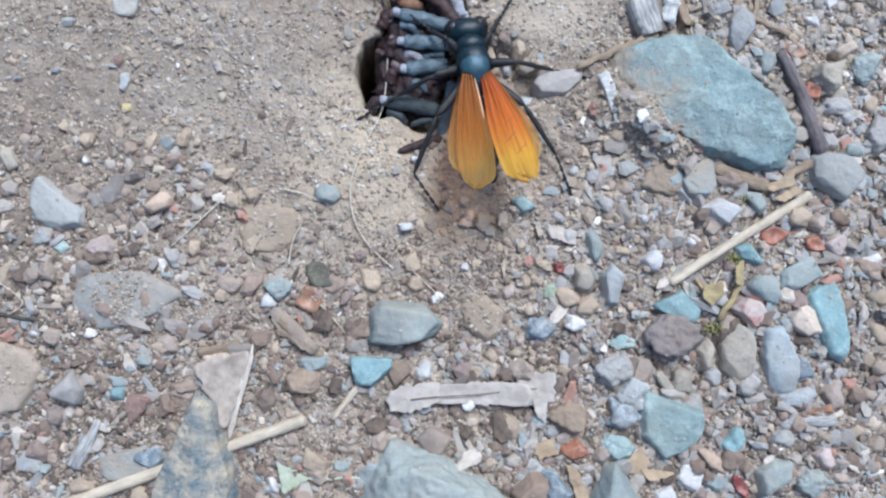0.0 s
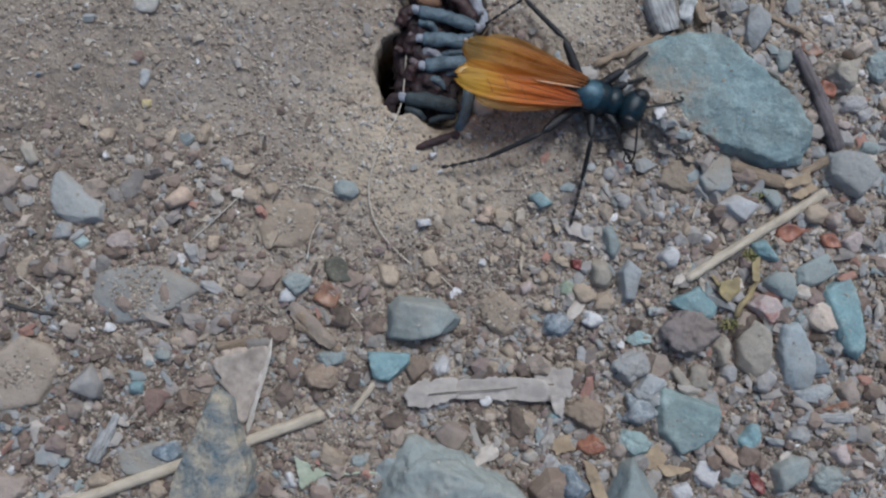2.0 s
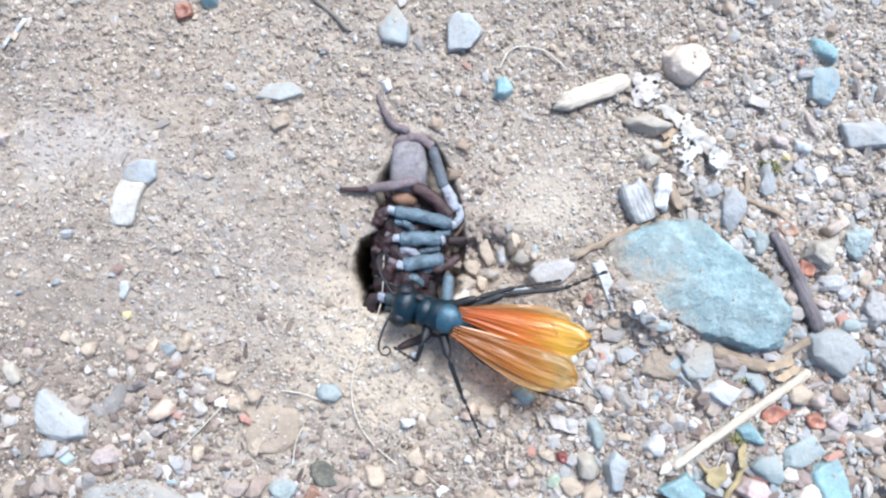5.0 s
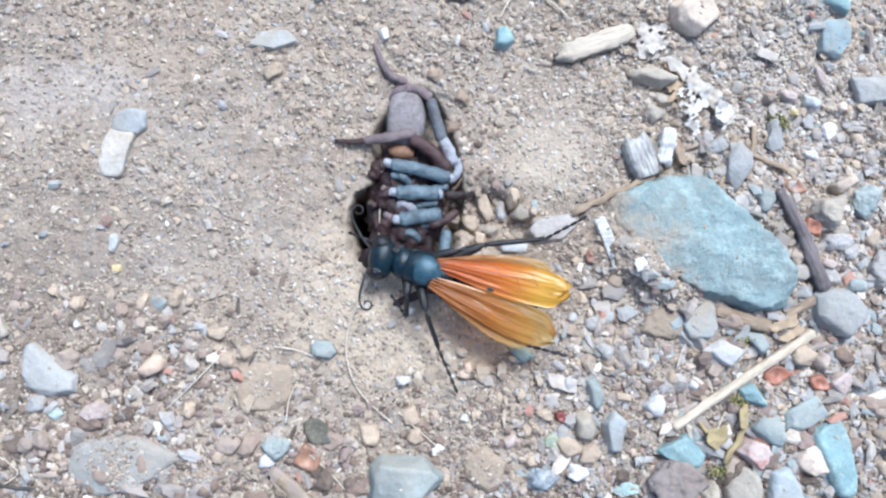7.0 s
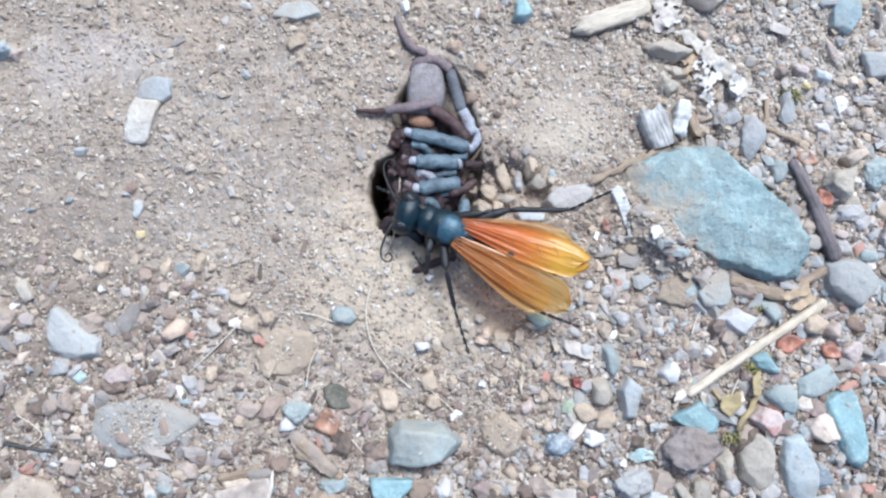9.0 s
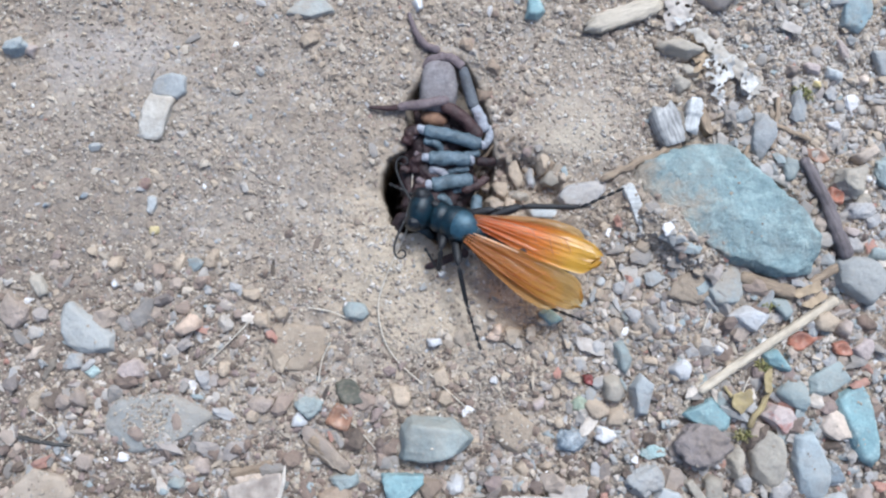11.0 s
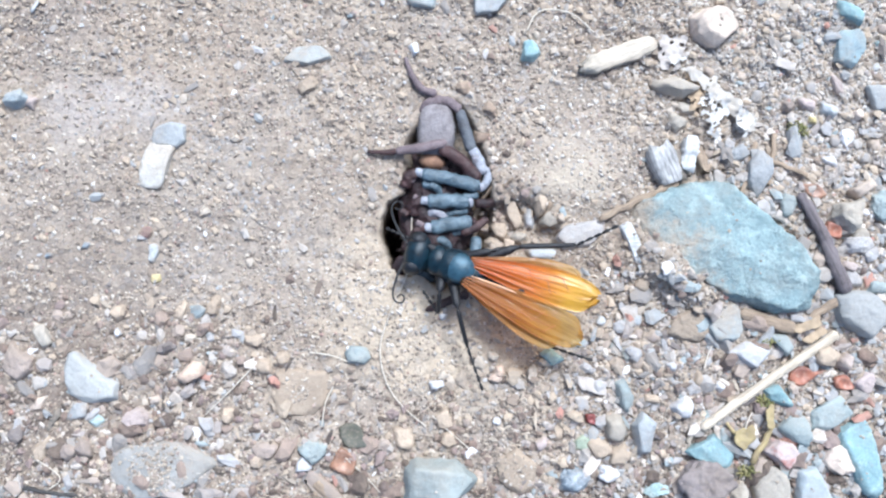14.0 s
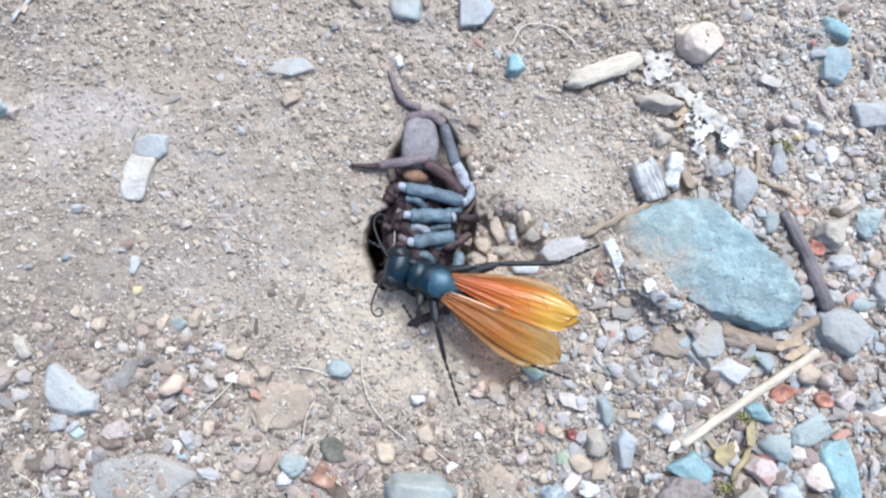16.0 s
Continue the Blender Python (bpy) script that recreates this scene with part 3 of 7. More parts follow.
def pebble(x, y, long, wide, turn, high, mat, label):
    """A rounded pebble, or a seed husk, of that length and width."""
    COUNT[0] += 1
    husk = mat in HUSKS
    v, f = faceted(oval_planes(long, wide, turn, COUNT[0]), high, max(0.8, high * 0.5), COUNT[0], 5 if long > 4.5 else 4, 60 if not husk else 6, 0.08)
    if husk:
        kind = "leaf_scrap" if mat in ("leafdk", "red") else "seed_husk"
        rim = np.hypot(v[:, 0], v[:, 1]) / (max(long, wide) / 2)
        c, si = math.cos(radians(turn)), math.sin(radians(turn))
        along, across = v[:, 0] * c + v[:, 1] * si, v[:, 1] * c - v[:, 0] * si
        across = across * (1 - 0.5 * np.clip(np.abs(along) / (long / 2), 0, 1) ** 1.6)
        v[:, 0], v[:, 1] = along * c - across * si, along * si + across * c
        v[:, 2] = np.where(v[:, 2] > 0, v[:, 2] * (-0.2 + 1.3 * np.clip(rim, 0, 1) ** 1.7), v[:, 2])
    else:
        kind = "stone" if long > 7 else "stone_chip" if "chip" in label or max(long, wide) < 2.6 else "pebble"
    if mat in ("clod", "clodbr"):
        kind = "soil_clod"
    ob = mesh_object(kind, v, f, mat)
    placed(ob, x, y, base_level(x, y) + (0.9 if husk else 0.0))
    return tagged(ob, label, {"seed_husk": "seed", "leaf_scrap": "leaf", "soil_clod": "clod"}.get(kind, kind), {"seed_husk": "seed husks", "leaf_scrap": "leaf scraps"}.get(kind, "stones on the ground"))


def swept(points, radii, sides=10, flat=1.0, seed=0, rough=0.0, caps=True):
    """A tube along points (mm) with rounded ends."""
    p = np.array(points, float)
    n = len(p)
    tang = np.gradient(p, axis=0)
    tang /= np.linalg.norm(tang, axis=1)[:, None] + 1e-9
    verts, faces = [], []
    up = np.array([0, 0, 1.0]) if abs(tang[0][2]) < 0.9 else np.array([1.0, 0, 0])
    rng = np.random.RandomState(seed)
    for i in range(n):
        side = np.cross(tang[i], up)
        side /= np.linalg.norm(side) + 1e-9
        top = np.cross(side, tang[i])
        for k in range(sides):
            a = 2 * math.pi * k / sides
            r = radii[i] * (1 + rough * rng.uniform(-1, 1))
            verts.append(p[i] + side * math.cos(a) * r + top * math.sin(a) * r * flat)
    for i in range(n - 1):
        for k in range(sides):
            a, b = i * sides + k, i * sides + (k + 1) % sides
            faces.append((a, b, b + sides, a + sides))
    if caps:
        for i, way, order in ((0, -1, 1), (n - 1, 1, -1)):
            c = len(verts)
            verts.append(p[i] + tang[i] * way * radii[i] * 0.5)
            for k in range(sides):
                a, b = i * sides + k, i * sides + (k + 1) % sides
                faces.append((b, a, c) if order > 0 else (a, b, c))
    return verts, faces


def limb(p0, p1, r0, r1, bulge=0.0, sides=12, steps=9, bend=(0, 0, 0)):
    """A rounded limb segment from p0 to p1."""
    p0, p1, b = np.array(p0, float), np.array(p1, float), np.array(bend, float)
    pts, rad = [], []
    for k in range(steps):
        u = k / (steps - 1)
        pts.append(p0 + (p1 - p0) * u + b * math.sin(math.pi * u))
        e = min(1.0, math.sqrt(max(0.0, 1 - (1 - min(u, 1 - u) * 7) ** 2)) if min(u, 1 - u) * 7 < 1 else 1.0)
        rad.append((r0 + (r1 - r0) * u + bulge * math.sin(math.pi * u)) * max(0.35, e))
    return swept(pts, rad, sides)


def joined(*pieces):
    verts, faces = [], []
    for v, f in pieces:
        o = len(verts)
        verts += [tuple(q) for q in v]
        faces += [tuple(i + o for i in q) for q in f]
    return verts, faces


def blob(c, r, turn=0, level=3, tilt=0):
    """An ellipsoid: centre, three radii, turn about z and tilt about y in degrees."""
    d, f = sphere(level)
    m = np.array(Euler((0, radians(tilt), radians(turn))).to_matrix())
    return (d * np.array(r)) @ m.T + np.array(c), f


# ---- ground ----
def graded(lo, hi, step, far):
    """Even steps from lo to hi, then growing steps out to far."""
    inner = np.arange(lo, hi + step / 2, step)
    out, g = [], step * 2
    x = hi
    while x < far:
        x += g
        g *= 1.35
        out.append(x)
    left = [lo - (o - hi) for o in out]
    return np.concatenate([left[::-1], inner, out])


def build_ground():
    gx, gy = graded(-80, 98, 0.38, 30000), graded(-75, 70, 0.38, 30000)
    xx, yy = np.meshgrid(gx, gy)
    v = np.stack([xx, yy, height(xx, yy)], -1).reshape(-1, 3)
    nx, ny = len(gx), len(gy)
    i = np.arange(nx * ny).reshape(ny, nx)
    f = np.stack([i[:-1, :-1], i[:-1, 1:], i[1:, 1:], i[1:, :-1]], -1).reshape(-1, 4)
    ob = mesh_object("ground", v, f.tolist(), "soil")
    tagged(ob, "dry tan soil with fine gravel and a burrow hole", "ground", kind="structure")


build_ground()


def scatter(name, count, area, small, big, mat, label, seed, keep, level=1, squash=0.7, stretch=1.0):
    """Loose grains in one mesh. keep(x, y, rng) gives the chance that a grain lies there."""
    rng = np.random.RandomState(seed)
    base, faces = sphere(level)
    faces = np.array(faces)
    x, y = rng.uniform(area[0], area[1], count), rng.uniform(area[2], area[3], count)
    ok = (rng.rand(count) < keep(x, y)) & ~in_pit(x, y)
    x, y = x[ok], y[ok]
    n = len(x)
    size = small * (big / small) ** (rng.rand(n) ** 1.8)
    z = height(x, y) + size * 0.22
    shapes = []
    lumpy = "crumbs" in mat or "grains" in mat
    sides = 11 if lumpy else 7
    for k in range(24):
        normals = rng.normal(size=(sides, 3))
        normals /= np.linalg.norm(normals, axis=1)[:, None]
        q = np.clip(base @ normals.T / rng.uniform(0.66 if lumpy else 0.42, 1.0, sides), 1e-6, None)
        s = base * np.minimum((q ** 40).sum(1) ** (-1 / 40), 1.5)[:, None] * np.array([rng.uniform(0.9, 1.4 if lumpy else 1.8), rng.uniform(0.7, 1.1), rng.uniform(0.6, 1.1)])
        s = s * (1 + 0.13 * rng.normal(size=len(base)).clip(-1.5, 1.5))[:, None]
        shapes.append(s * np.array([stretch, 1, squash]))
    shapes = np.array(shapes)
    a = rng.uniform(0, 2 * math.pi, n)
    v = shapes[rng.randint(0, 24, n)] * size[:, None, None]
    c, s = np.cos(a)[:, None], np.sin(a)[:, None]
    tilt = rng.uniform(-0.4, 0.4, n)[:, None]
    vx, vy, vz = v[..., 0], v[..., 1], v[..., 2]
    vx, vz = vx * np.cos(tilt) + vz * np.sin(tilt), vz * np.cos(tilt) - vx * np.sin(tilt)
    verts = np.stack([x[:, None] + vx * c - vy * s, y[:, None] + vx * s + vy * c, z[:, None] + vz], -1).reshape(-1, 3)
    allf = (faces[None] + (np.arange(n) * len(base))[:, None, None]).reshape(-1, 3)
    ob = mesh_object(name, verts, allf.tolist(), mat, smooth_faces=False)
    return tagged(ob, label, name.replace("_", " "), kind="stuff")


AREA = (-78, 96, -73, 68)
def stony(x, y):
    """Where loose gravel lies: the east and south of the ground."""
    return np.clip(smooth(24, 46, x - 0.3 * y + 0.35 * np.maximum(-y - 5, 0)) + 0.35 * smooth(-16, -34, y) + 0.28 * smooth(-14, -34, x) * smooth(6, -8, y), 0, 1) * smooth(0.1, 0.6, roughness_map(x, y)) * (1 - 0.8 * smooth(18, 36, y))


def clumped(x, y, size):
    return np.maximum(0.25, smooth(-0.25, 0.15, value_noise(x / size + 15, y / size + 3)))


scatter("sand_grains", 46000, AREA, 0.12, 0.42, "grains", "loose multicoloured sand grains over the soil", 11, lambda x, y: 0.2 + 0.8 * roughness_map(x, y), 0)
scatter("soil_grains", 104000, AREA, 0.17, 0.46, "soilgrains", "dense layer of fine tan and grey soil grains", 18, lambda x, y: np.clip(1.35 * roughness_map(x, y) - 0.02, 0, 1) * np.maximum(0.45, clumped(x + 20, y + 60, 4)), 0, 0.8)
scatter("pale_grains", 80000, AREA, 0.18, 0.60, "palegrains", "pale grey and cream dust and soil grains", 19, lambda x, y: np.clip(1.1 * np.exp(-oval(x, y, 72, 44, 34, 20, 0) ** 2) + 0.15 * np.exp(-oval(x, y, 27, 24, 11, 9, 30) ** 2) + 0.3 * np.exp(-oval(x, y, -6, 1, 10, 6, 0) ** 2), 0, 1), 0, 0.7)
scatter("soil_crumbs", 30000, AREA, 0.24, 0.85, "crumbs", "small crumbs of dried tan soil", 12, lambda x, y: np.clip(roughness_map(x, y) ** 1.6, 0, 1) * clumped(x, y, 7) * (1 - 0.6 * smooth(-10, -26, y)))
scatter("brown_crumbs", 26000, AREA, 0.22, 0.85, "browncrumbs", "crumbs of dark brown soil and humus", 15, lambda x, y: np.clip(0.9 * smooth(-8, -24, y) + 0.45 * smooth(34, 52, x) * smooth(24, 6, y) + 0.7 * np.exp(-oval(x, y, -34, -8, 14, 7, 20) ** 2) + 0.6 * smooth(-25, -45, x) * smooth(6, -10, y) + 0.8 * np.exp(-oval(x, y, 16, 20, 4, 13, 0) ** 2), 0, 1) * clumped(x, y, 5))
scatter("fine_gravel", 30000, AREA, 0.28, 0.8, "gravel", "fine mixed blue-grey and brown gravel", 13, lambda x, y: (0.04 + stony(x, y)) * clumped(x + 40, y, 6), 1, 0.65, 1.1)
scatter("coarse_gravel", 4000, AREA, 0.75, 1.5, "gravel", "coarse angular mixed gravel lying in the soil", 16, lambda x, y: stony(x, y) * clumped(x, y + 30, 9), 2, 0.65, 1.05)
scatter("tan_clods", 1500, (-40, 60, -48, 34), 0.55, 1.5, "crumbs", "lumpy clods of dry tan soil", 21, lambda x, y: np.clip(1.0 * np.exp(-oval(x, y, 17, 14, 6, 6, 0) ** 2) + 0.75 * np.exp(-oval(x, y, 20, -16, 16, 9, 0) ** 2) + 0.5 * np.exp(-oval(x, y, 14, 30, 4, 8, 0) ** 2) + 0.3 * np.exp(-oval(x, y, -24, -14, 10, 9, 0) ** 2), 0, 1) * clumped(x + 70, y + 3, 4), 2, 0.8)
scatter("brown_clods", 2400, AREA, 0.6, 1.9, "browncrumbs", "lumpy clods of dry brown soil", 17, lambda x, y: np.clip(0.9 * smooth(-12, -30, y) + 0.4 * smooth(34, 52, x) * smooth(20, 4, y) + 0.5 * smooth(-20, -40, x) * smooth(6, -8, y), 0, 1) * clumped(x + 9, y, 8), 2)
scatter("plant_litter", 18000, AREA, 0.18, 0.5, "litter", "small flakes of dry brown and grey plant litter", 14, lambda x, y: smooth(0.25, 0.55, roughness_map(x, y)) * (0.012 + 0.7 * smooth(0, -16, y + 0.25 * x + 18 * value_noise(x / 16, y / 16)) + 0.3 * smooth(36, 56, x) * smooth(30, 10, y) + 0.9 * np.exp(-oval(x, y, -34, -7, 13, 6, 20) ** 2) + 0.8 * np.exp(-oval(x, y, -62, -31, 9, 5, 0) ** 2)) * (1 - np.exp(-oval(x, y, -9, -3, 15, 11, 0) ** 4)), 1, 0.3, 2.3)

# ---- stones, husks and sticks ----
def stick(a, b, r0, r1, mat, label):
    """A dry stick or straw from a to b: x, y and height over the ground, in mm."""
    COUNT[0] += 1
    rng = np.random.RandomState(COUNT[0])
    p0 = np.array([a[0], a[1], base_level(a[0], a[1]) + a[2] * 0.6 + r0 * 0.4])
    p1 = np.array([b[0], b[1], base_level(b[0], b[1]) + b[2] * 0.6 + r1 * 0.4])
    length = float(np.linalg.norm(p1 - p0))
    n = max(7, int(length * 1.2))
    way = 0.005 if mat == "straw" else 0.03
    wob = np.cumsum(rng.normal(size=(n, 2)), 0)
    wob -= np.linspace(0, 1, n)[:, None] * wob[-1] + (1 - np.linspace(0, 1, n)[:, None]) * wob[0]
    wob *= way * length / max(1.0, np.abs(wob).max())
    pts = [(length * k / (n - 1), wob[k, 0], wob[k, 1] * 0.5) for k in range(n)]
    rough = 0.05 if mat == "straw" else 0.2
    rad = [(r0 + (r1 - r0) * k / (n - 1)) * (1 + rough * rng.uniform(-1, 1) * 0.6) for k in range(n)]
    flat = 0.55 if mat in ("greywood", "woodbr") else 0.85
    v, f = swept(pts, rad, 12, flat, COUNT[0], rough * 0.5)
    name = {"straw": "straw", "greywood": "wood_chip"}.get(mat, "twig")
    ob = mesh_object(name, v, f, mat)
    d = p1 - p0
    placed(ob, *p0, 0, -math.degrees(math.asin(d[2] / length)), math.degrees(math.atan2(d[1], d[0])))
    return tagged(ob, label, name.replace("_", " "), "sticks and straws")


stone(53.1, 10.4, [(-120, 7.7), (-103, 8.9), (-67, 14.9), (-21, 17.0), (43, 8.4), (92, 11.4), (107, 11.9), (145, 16.0), (-156, 13.4)], 4.5, "rockblue", "large flat blue-green schist rock half buried in soil")
stone(76.0, -0.6, [(-130, 3.6), (-104, 4.0), (-38, 4.4), (-4, 4.5), (50, 4.0), (94, 3.7), (137, 4.8), (-165, 4.4)], 3.4, "slatem", "rounded grey stone beside the big blue-green rock")
stone(52.6, -2.4, [(-153, 3.3), (-94, 3.4), (-40, 3.0), (-4, 3.0), (42, 3.6), (106, 3.2), (156, 2.9)], 1.6, "teald", "pale blue-green stone dusted with dry soil")
pebble(46.9, -2.3, 8.2, 5.8, 20, 1.2, "clod", "flat tan crust of dried soil")
stone(57.0, -7.4, [(-96, 2.4), (-41, 2.7), (13, 3.2), (79, 2.0), (116, 2.3), (-121, 2.3)], 2.6, "white", "pale lilac-white angular quartz chip")
stone(62.1, -5.7, [(-34, 2.5), (27, 1.4), (87, 1.7), (-140, 0.9)], 2.0, "slate", "small blue-grey slate angular pebble on gravelly soil")
pebble(66.0, -11.4, 5.4, 2.5, 8, 1.4, "rust", "orange-red split seed husk lying beside the straw")
pebble(72.9, -12.7, 4.1, 2.1, -28, 1.4, "rust", "red-brown split seed husk among pebbles")
pebble(70.0, -8.1, 4.5, 3.7, 20, 2.2, "tan", "medium-sized tan sandstone rounded pebble on gravelly soil")
pebble(73.2, -9.2, 3.1, 2.9, 0, 1.8, "pink", "small pinkish rounded pebble on gravelly soil")
pebble(76.5, -12.7, 3.9, 3.5, 30, 1.6, "pink", "small pinkish rounded pebble on gravelly soil")
pebble(77.1, -8.4, 3.9, 3.3, -30, 1.6, "brown", "small brown rounded pebble on gravelly soil")
stone(61.7, -14.9, [(-113, 1.5), (-28, 3.1), (39, 1.6), (100, 2.2), (-157, 2.2)], 2.4, "blue", "medium-sized bright blue-green angular pebble on gravelly soil")
stone(70.6, -18.2, [(-90, 2.7), (-59, 2.2), (34, 3.8), (117, 2.2), (180, 3.6)], 2.6, "slate", "blue-grey angular stone wedged among pebbles")
stone(64.2, -20.3, [(-135, 2.3), (-108, 2.2), (-27, 2.7), (18, 2.4), (90, 2.3), (135, 2.5)], 2.4, "slate", "medium-sized plain grey angular pebble on gravelly soil")
stone(75.9, -25.1, [(-156, 2.7), (-135, 4.7), (-80, 8.6), (-9, 3.7), (9, 3.0), (27, 3.4), (121, 6.0)], 3.0, "blue", "long pale blue splintered stone standing on edge")
stone(71.5, -25.7, [(-121, 2.1), (-63, 3.5), (27, 2.2), (56, 2.4), (153, 3.0)], 2.6, "beige", "pinkish beige rounded stone among blue ones")
stone(62.3, -24.6, [(-130, 2.0), (-45, 2.9), (27, 3.0), (79, 2.2), (135, 3.2)], 2.6, "redwhite", "mottled red and white jasper pebble")
stone(60.2, -31.1, [(-171, 2.9), (-135, 4.2), (-100, 5.2), (-45, 4.2), (0, 2.9), (14, 3.0), (60, 4.4), (90, 5.1), (146, 3.9)], 2.8, "greytan", "long oval grey-tan river pebble")
stone(67.2, -32.5, [(-162, 3.0), (-135, 4.7), (-90, 7.0), (-45, 5.9), (0, 3.0), (27, 3.6), (104, 6.1), (180, 3.2)], 3.0, "slatel", "long oval pale blue-grey river pebble")
stone(48.8, -29.2, [(-146, 3.9), (-124, 3.8), (-56, 3.8), (31, 3.7), (90, 4.0), (143, 4.0)], 4.0, "nodule", "dark lilac-brown knobbly nodule")
stone(50.4, -24.3, [(-117, 2.2), (-60, 3.2), (-14, 3.4), (45, 2.8), (117, 2.7)], 3.0, "blue", "medium-sized bright blue-green angular stone on gravelly soil")
pebble(54.8, -32.2, 6.0, 3.5, 80, 2.6, "greytan", "medium-sized grey-tan rounded pebble on gravelly soil")
pebble(38.7, -35.1, 6.4, 5.6, 10, 3.0, "grey", "medium-sized plain grey rounded stone on gravelly soil")
pebble(40.6, -30.3, 5.0, 2.5, 8, 1.4, "teal", "small blue-green schist rounded pebble on gravelly soil")
stone(35.1, -14.1, [(-140, 1.8), (-21, 2.0), (28, 1.6), (106, 2.8), (-165, 1.5)], 2.4, "slate", "medium-sized blue-grey slate angular pebble on gravelly soil")
stone(33.6, -19.7, [(-114, 2.2), (-23, 2.2), (24, 1.8), (103, 2.5), (-177, 1.8)], 2.6, "greytan", "medium-sized grey-tan angular pebble on gravelly soil")
stone(38.4, -20.9, [(-83, 3.4), (-12, 1.9), (49, 2.8), (140, 2.6), (-170, 1.9)], 2.6, "palebl", "medium-sized pale blue-grey angular stone on gravelly soil")
stone(44.9, -16.4, [(-149, 2.0), (-97, 1.7), (-16, 1.5), (55, 2.1), (127, 1.4)], 2.2, "white", "small white quartz angular pebble on gravelly soil")
pebble(43.1, -9.6, 2.4, 1.9, -20, 1.4, "white", "small white quartz rounded pebble on gravelly soil")
pebble(51.3, -10.0, 2.4, 1.7, 0, 1.4, "beige", "small pinkish beige rounded pebble on gravelly soil")
pebble(51.8, -13.2, 2.1, 2.3, 60, 1.4, "white", "small white quartz rounded pebble on gravelly soil")
pebble(39.8, -15.0, 2.7, 1.9, 0, 1.2, "tan", "small tan sandstone rounded pebble on gravelly soil")
pebble(32.5, -27.3, 3.9, 2.7, -10, 1.8, "white", "small white quartz rounded pebble on gravelly soil")
pebble(28.2, -22.4, 3.7, 2.5, 0, 1.2, "green", "flat pale green pebble in tan soil")
pebble(30.8, -23.0, 4.5, 3.5, -30, 1.6, "tan", "small tan sandstone rounded pebble on gravelly soil")
pebble(34.4, -24.5, 3.9, 3.3, 40, 1.8, "tan", "small tan sandstone rounded pebble on gravelly soil")
pebble(26.6, -28.3, 5.6, 4.5, 10, 2.2, "bluedk", "mottled dark blue and white pebble")
stone(17.3, -27.2, [(-127, 3.1), (-50, 3.8), (-12, 3.5), (50, 3.1), (124, 3.7), (-173, 3.5)], 1.8, "clod", "crumbly tan clod of dried soil")
stone(3.4, -28.1, [(-101, 4.4), (-78, 3.2), (-37, 5.8), (47, 4.8), (86, 3.5), (114, 4.6), (-180, 5.4)], 5.0, "slateg", "grey-green angular stone resting on soil")
stone(-1.4, -36.0, [(-166, 3.0), (-108, 2.7), (-45, 2.5), (0, 3.5), (90, 2.1)], 2.8, "blue", "bright blue-green angular pebble")
pebble(-16.9, -22.6, 4.9, 3.5, -10, 2.0, "slate", "medium-sized blue-grey slate rounded pebble on gravelly soil")
pebble(-18.3, -25.2, 2.9, 2.1, -20, 1.4, "white", "small white quartz rounded pebble on gravelly soil")
pebble(-44.7, 13.7, 2.8, 1.8, 20, 0.8, "redbr", "dark red-brown pebble sunk in tan soil")
pebble(-43.5, 10.3, 3.8, 1.7, 78, 0.9, "palebl", "small pale bluish stone sliver in soil")
pebble(-60.3, 9.8, 1.6, 1.2, 0, 0.9, "bluedk", "tiny dark blue pebble on soil")
pebble(-54.4, 11.3, 2.0, 1.1, 30, 0.9, "bluedk", "tiny dark blue pebble on soil")
pebble(-33.6, 1.2, 3.4, 2.2, 60, 1.2, "tan", "angular tan stone flake on soil")
pebble(-37.0, -9.6, 5.6, 3.2, 32, 1.8, "greytan", "grey-tan angular stone on soil")
pebble(13.8, -11.1, 2.4, 2.0, 20, 1.3, "peach", "small peach-coloured pebble on soil")
pebble(-10.4, -20.5, 7.4, 2.5, -36, 1.0, "leafdk", "dark grey-green dried leaf curled on soil")
pebble(-11.6, -24.8, 5.8, 2.5, -68, 1.6, "orange", "orange-brown seed husk with a pointed end")
stone(-9.5, -7.2, [(-98, 1.6), (-49, 2.0), (27, 2.0), (84, 1.6), (147, 2.1), (-164, 2.1)], 1.8, "slate", "small blue-grey pebble on bare soil")
pebble(-10.7, -6.4, 2.1, 1.0, -50, 0.8, "white", "tiny white quartz rounded pebble on gravelly soil")
stone(3.8, -12.1, [(-81, 0.7), (12, 1.3), (98, 0.7), (-164, 1.3)], 1.6, "white", "small white cubic quartz grain")
pebble(4.9, -0.8, 1.6, 1.4, 0, 1.2, "white", "tiny white quartz rounded pebble on gravelly soil")
pebble(14.3, -10.2, 2.5, 2.1, 60, 1.6, "peach", "small peach-coloured rounded pebble on gravelly soil")
stone(23.1, -7.7, [(-69, 1.4), (50, 1.1), (113, 1.5), (-138, 1.2)], 1.8, "blue", "small bright turquoise pebble")
pebble(13.8, -18.5, 1.5, 1.6, 0, 1.0, "white", "tiny white quartz rounded pebble on gravelly soil")
pebble(29.6, -18.3, 2.4, 1.4, -40, 0.8, "red", "small dark red leaf scrap")
stone(-53.6, -10.9, [(-159, 3.8), (-101, 3.6), (-81, 4.0), (2, 4.8), (52, 2.9), (104, 5.2), (180, 4.1)], 2.2, "slatem", "teardrop-shaped pale blue-grey stone on gravelly soil")
stone(-61.1, -3.2, [(-60, 2.0), (24, 1.2), (104, 1.9), (-152, 1.1)], 1.6, "greytan", "small grey-tan angular pebble on gravelly soil")
pebble(-64.6, -8.2, 5.0, 4.1, 0, 1.8, "pinkbr", "medium-sized pinkish brown rounded pebble on gravelly soil")
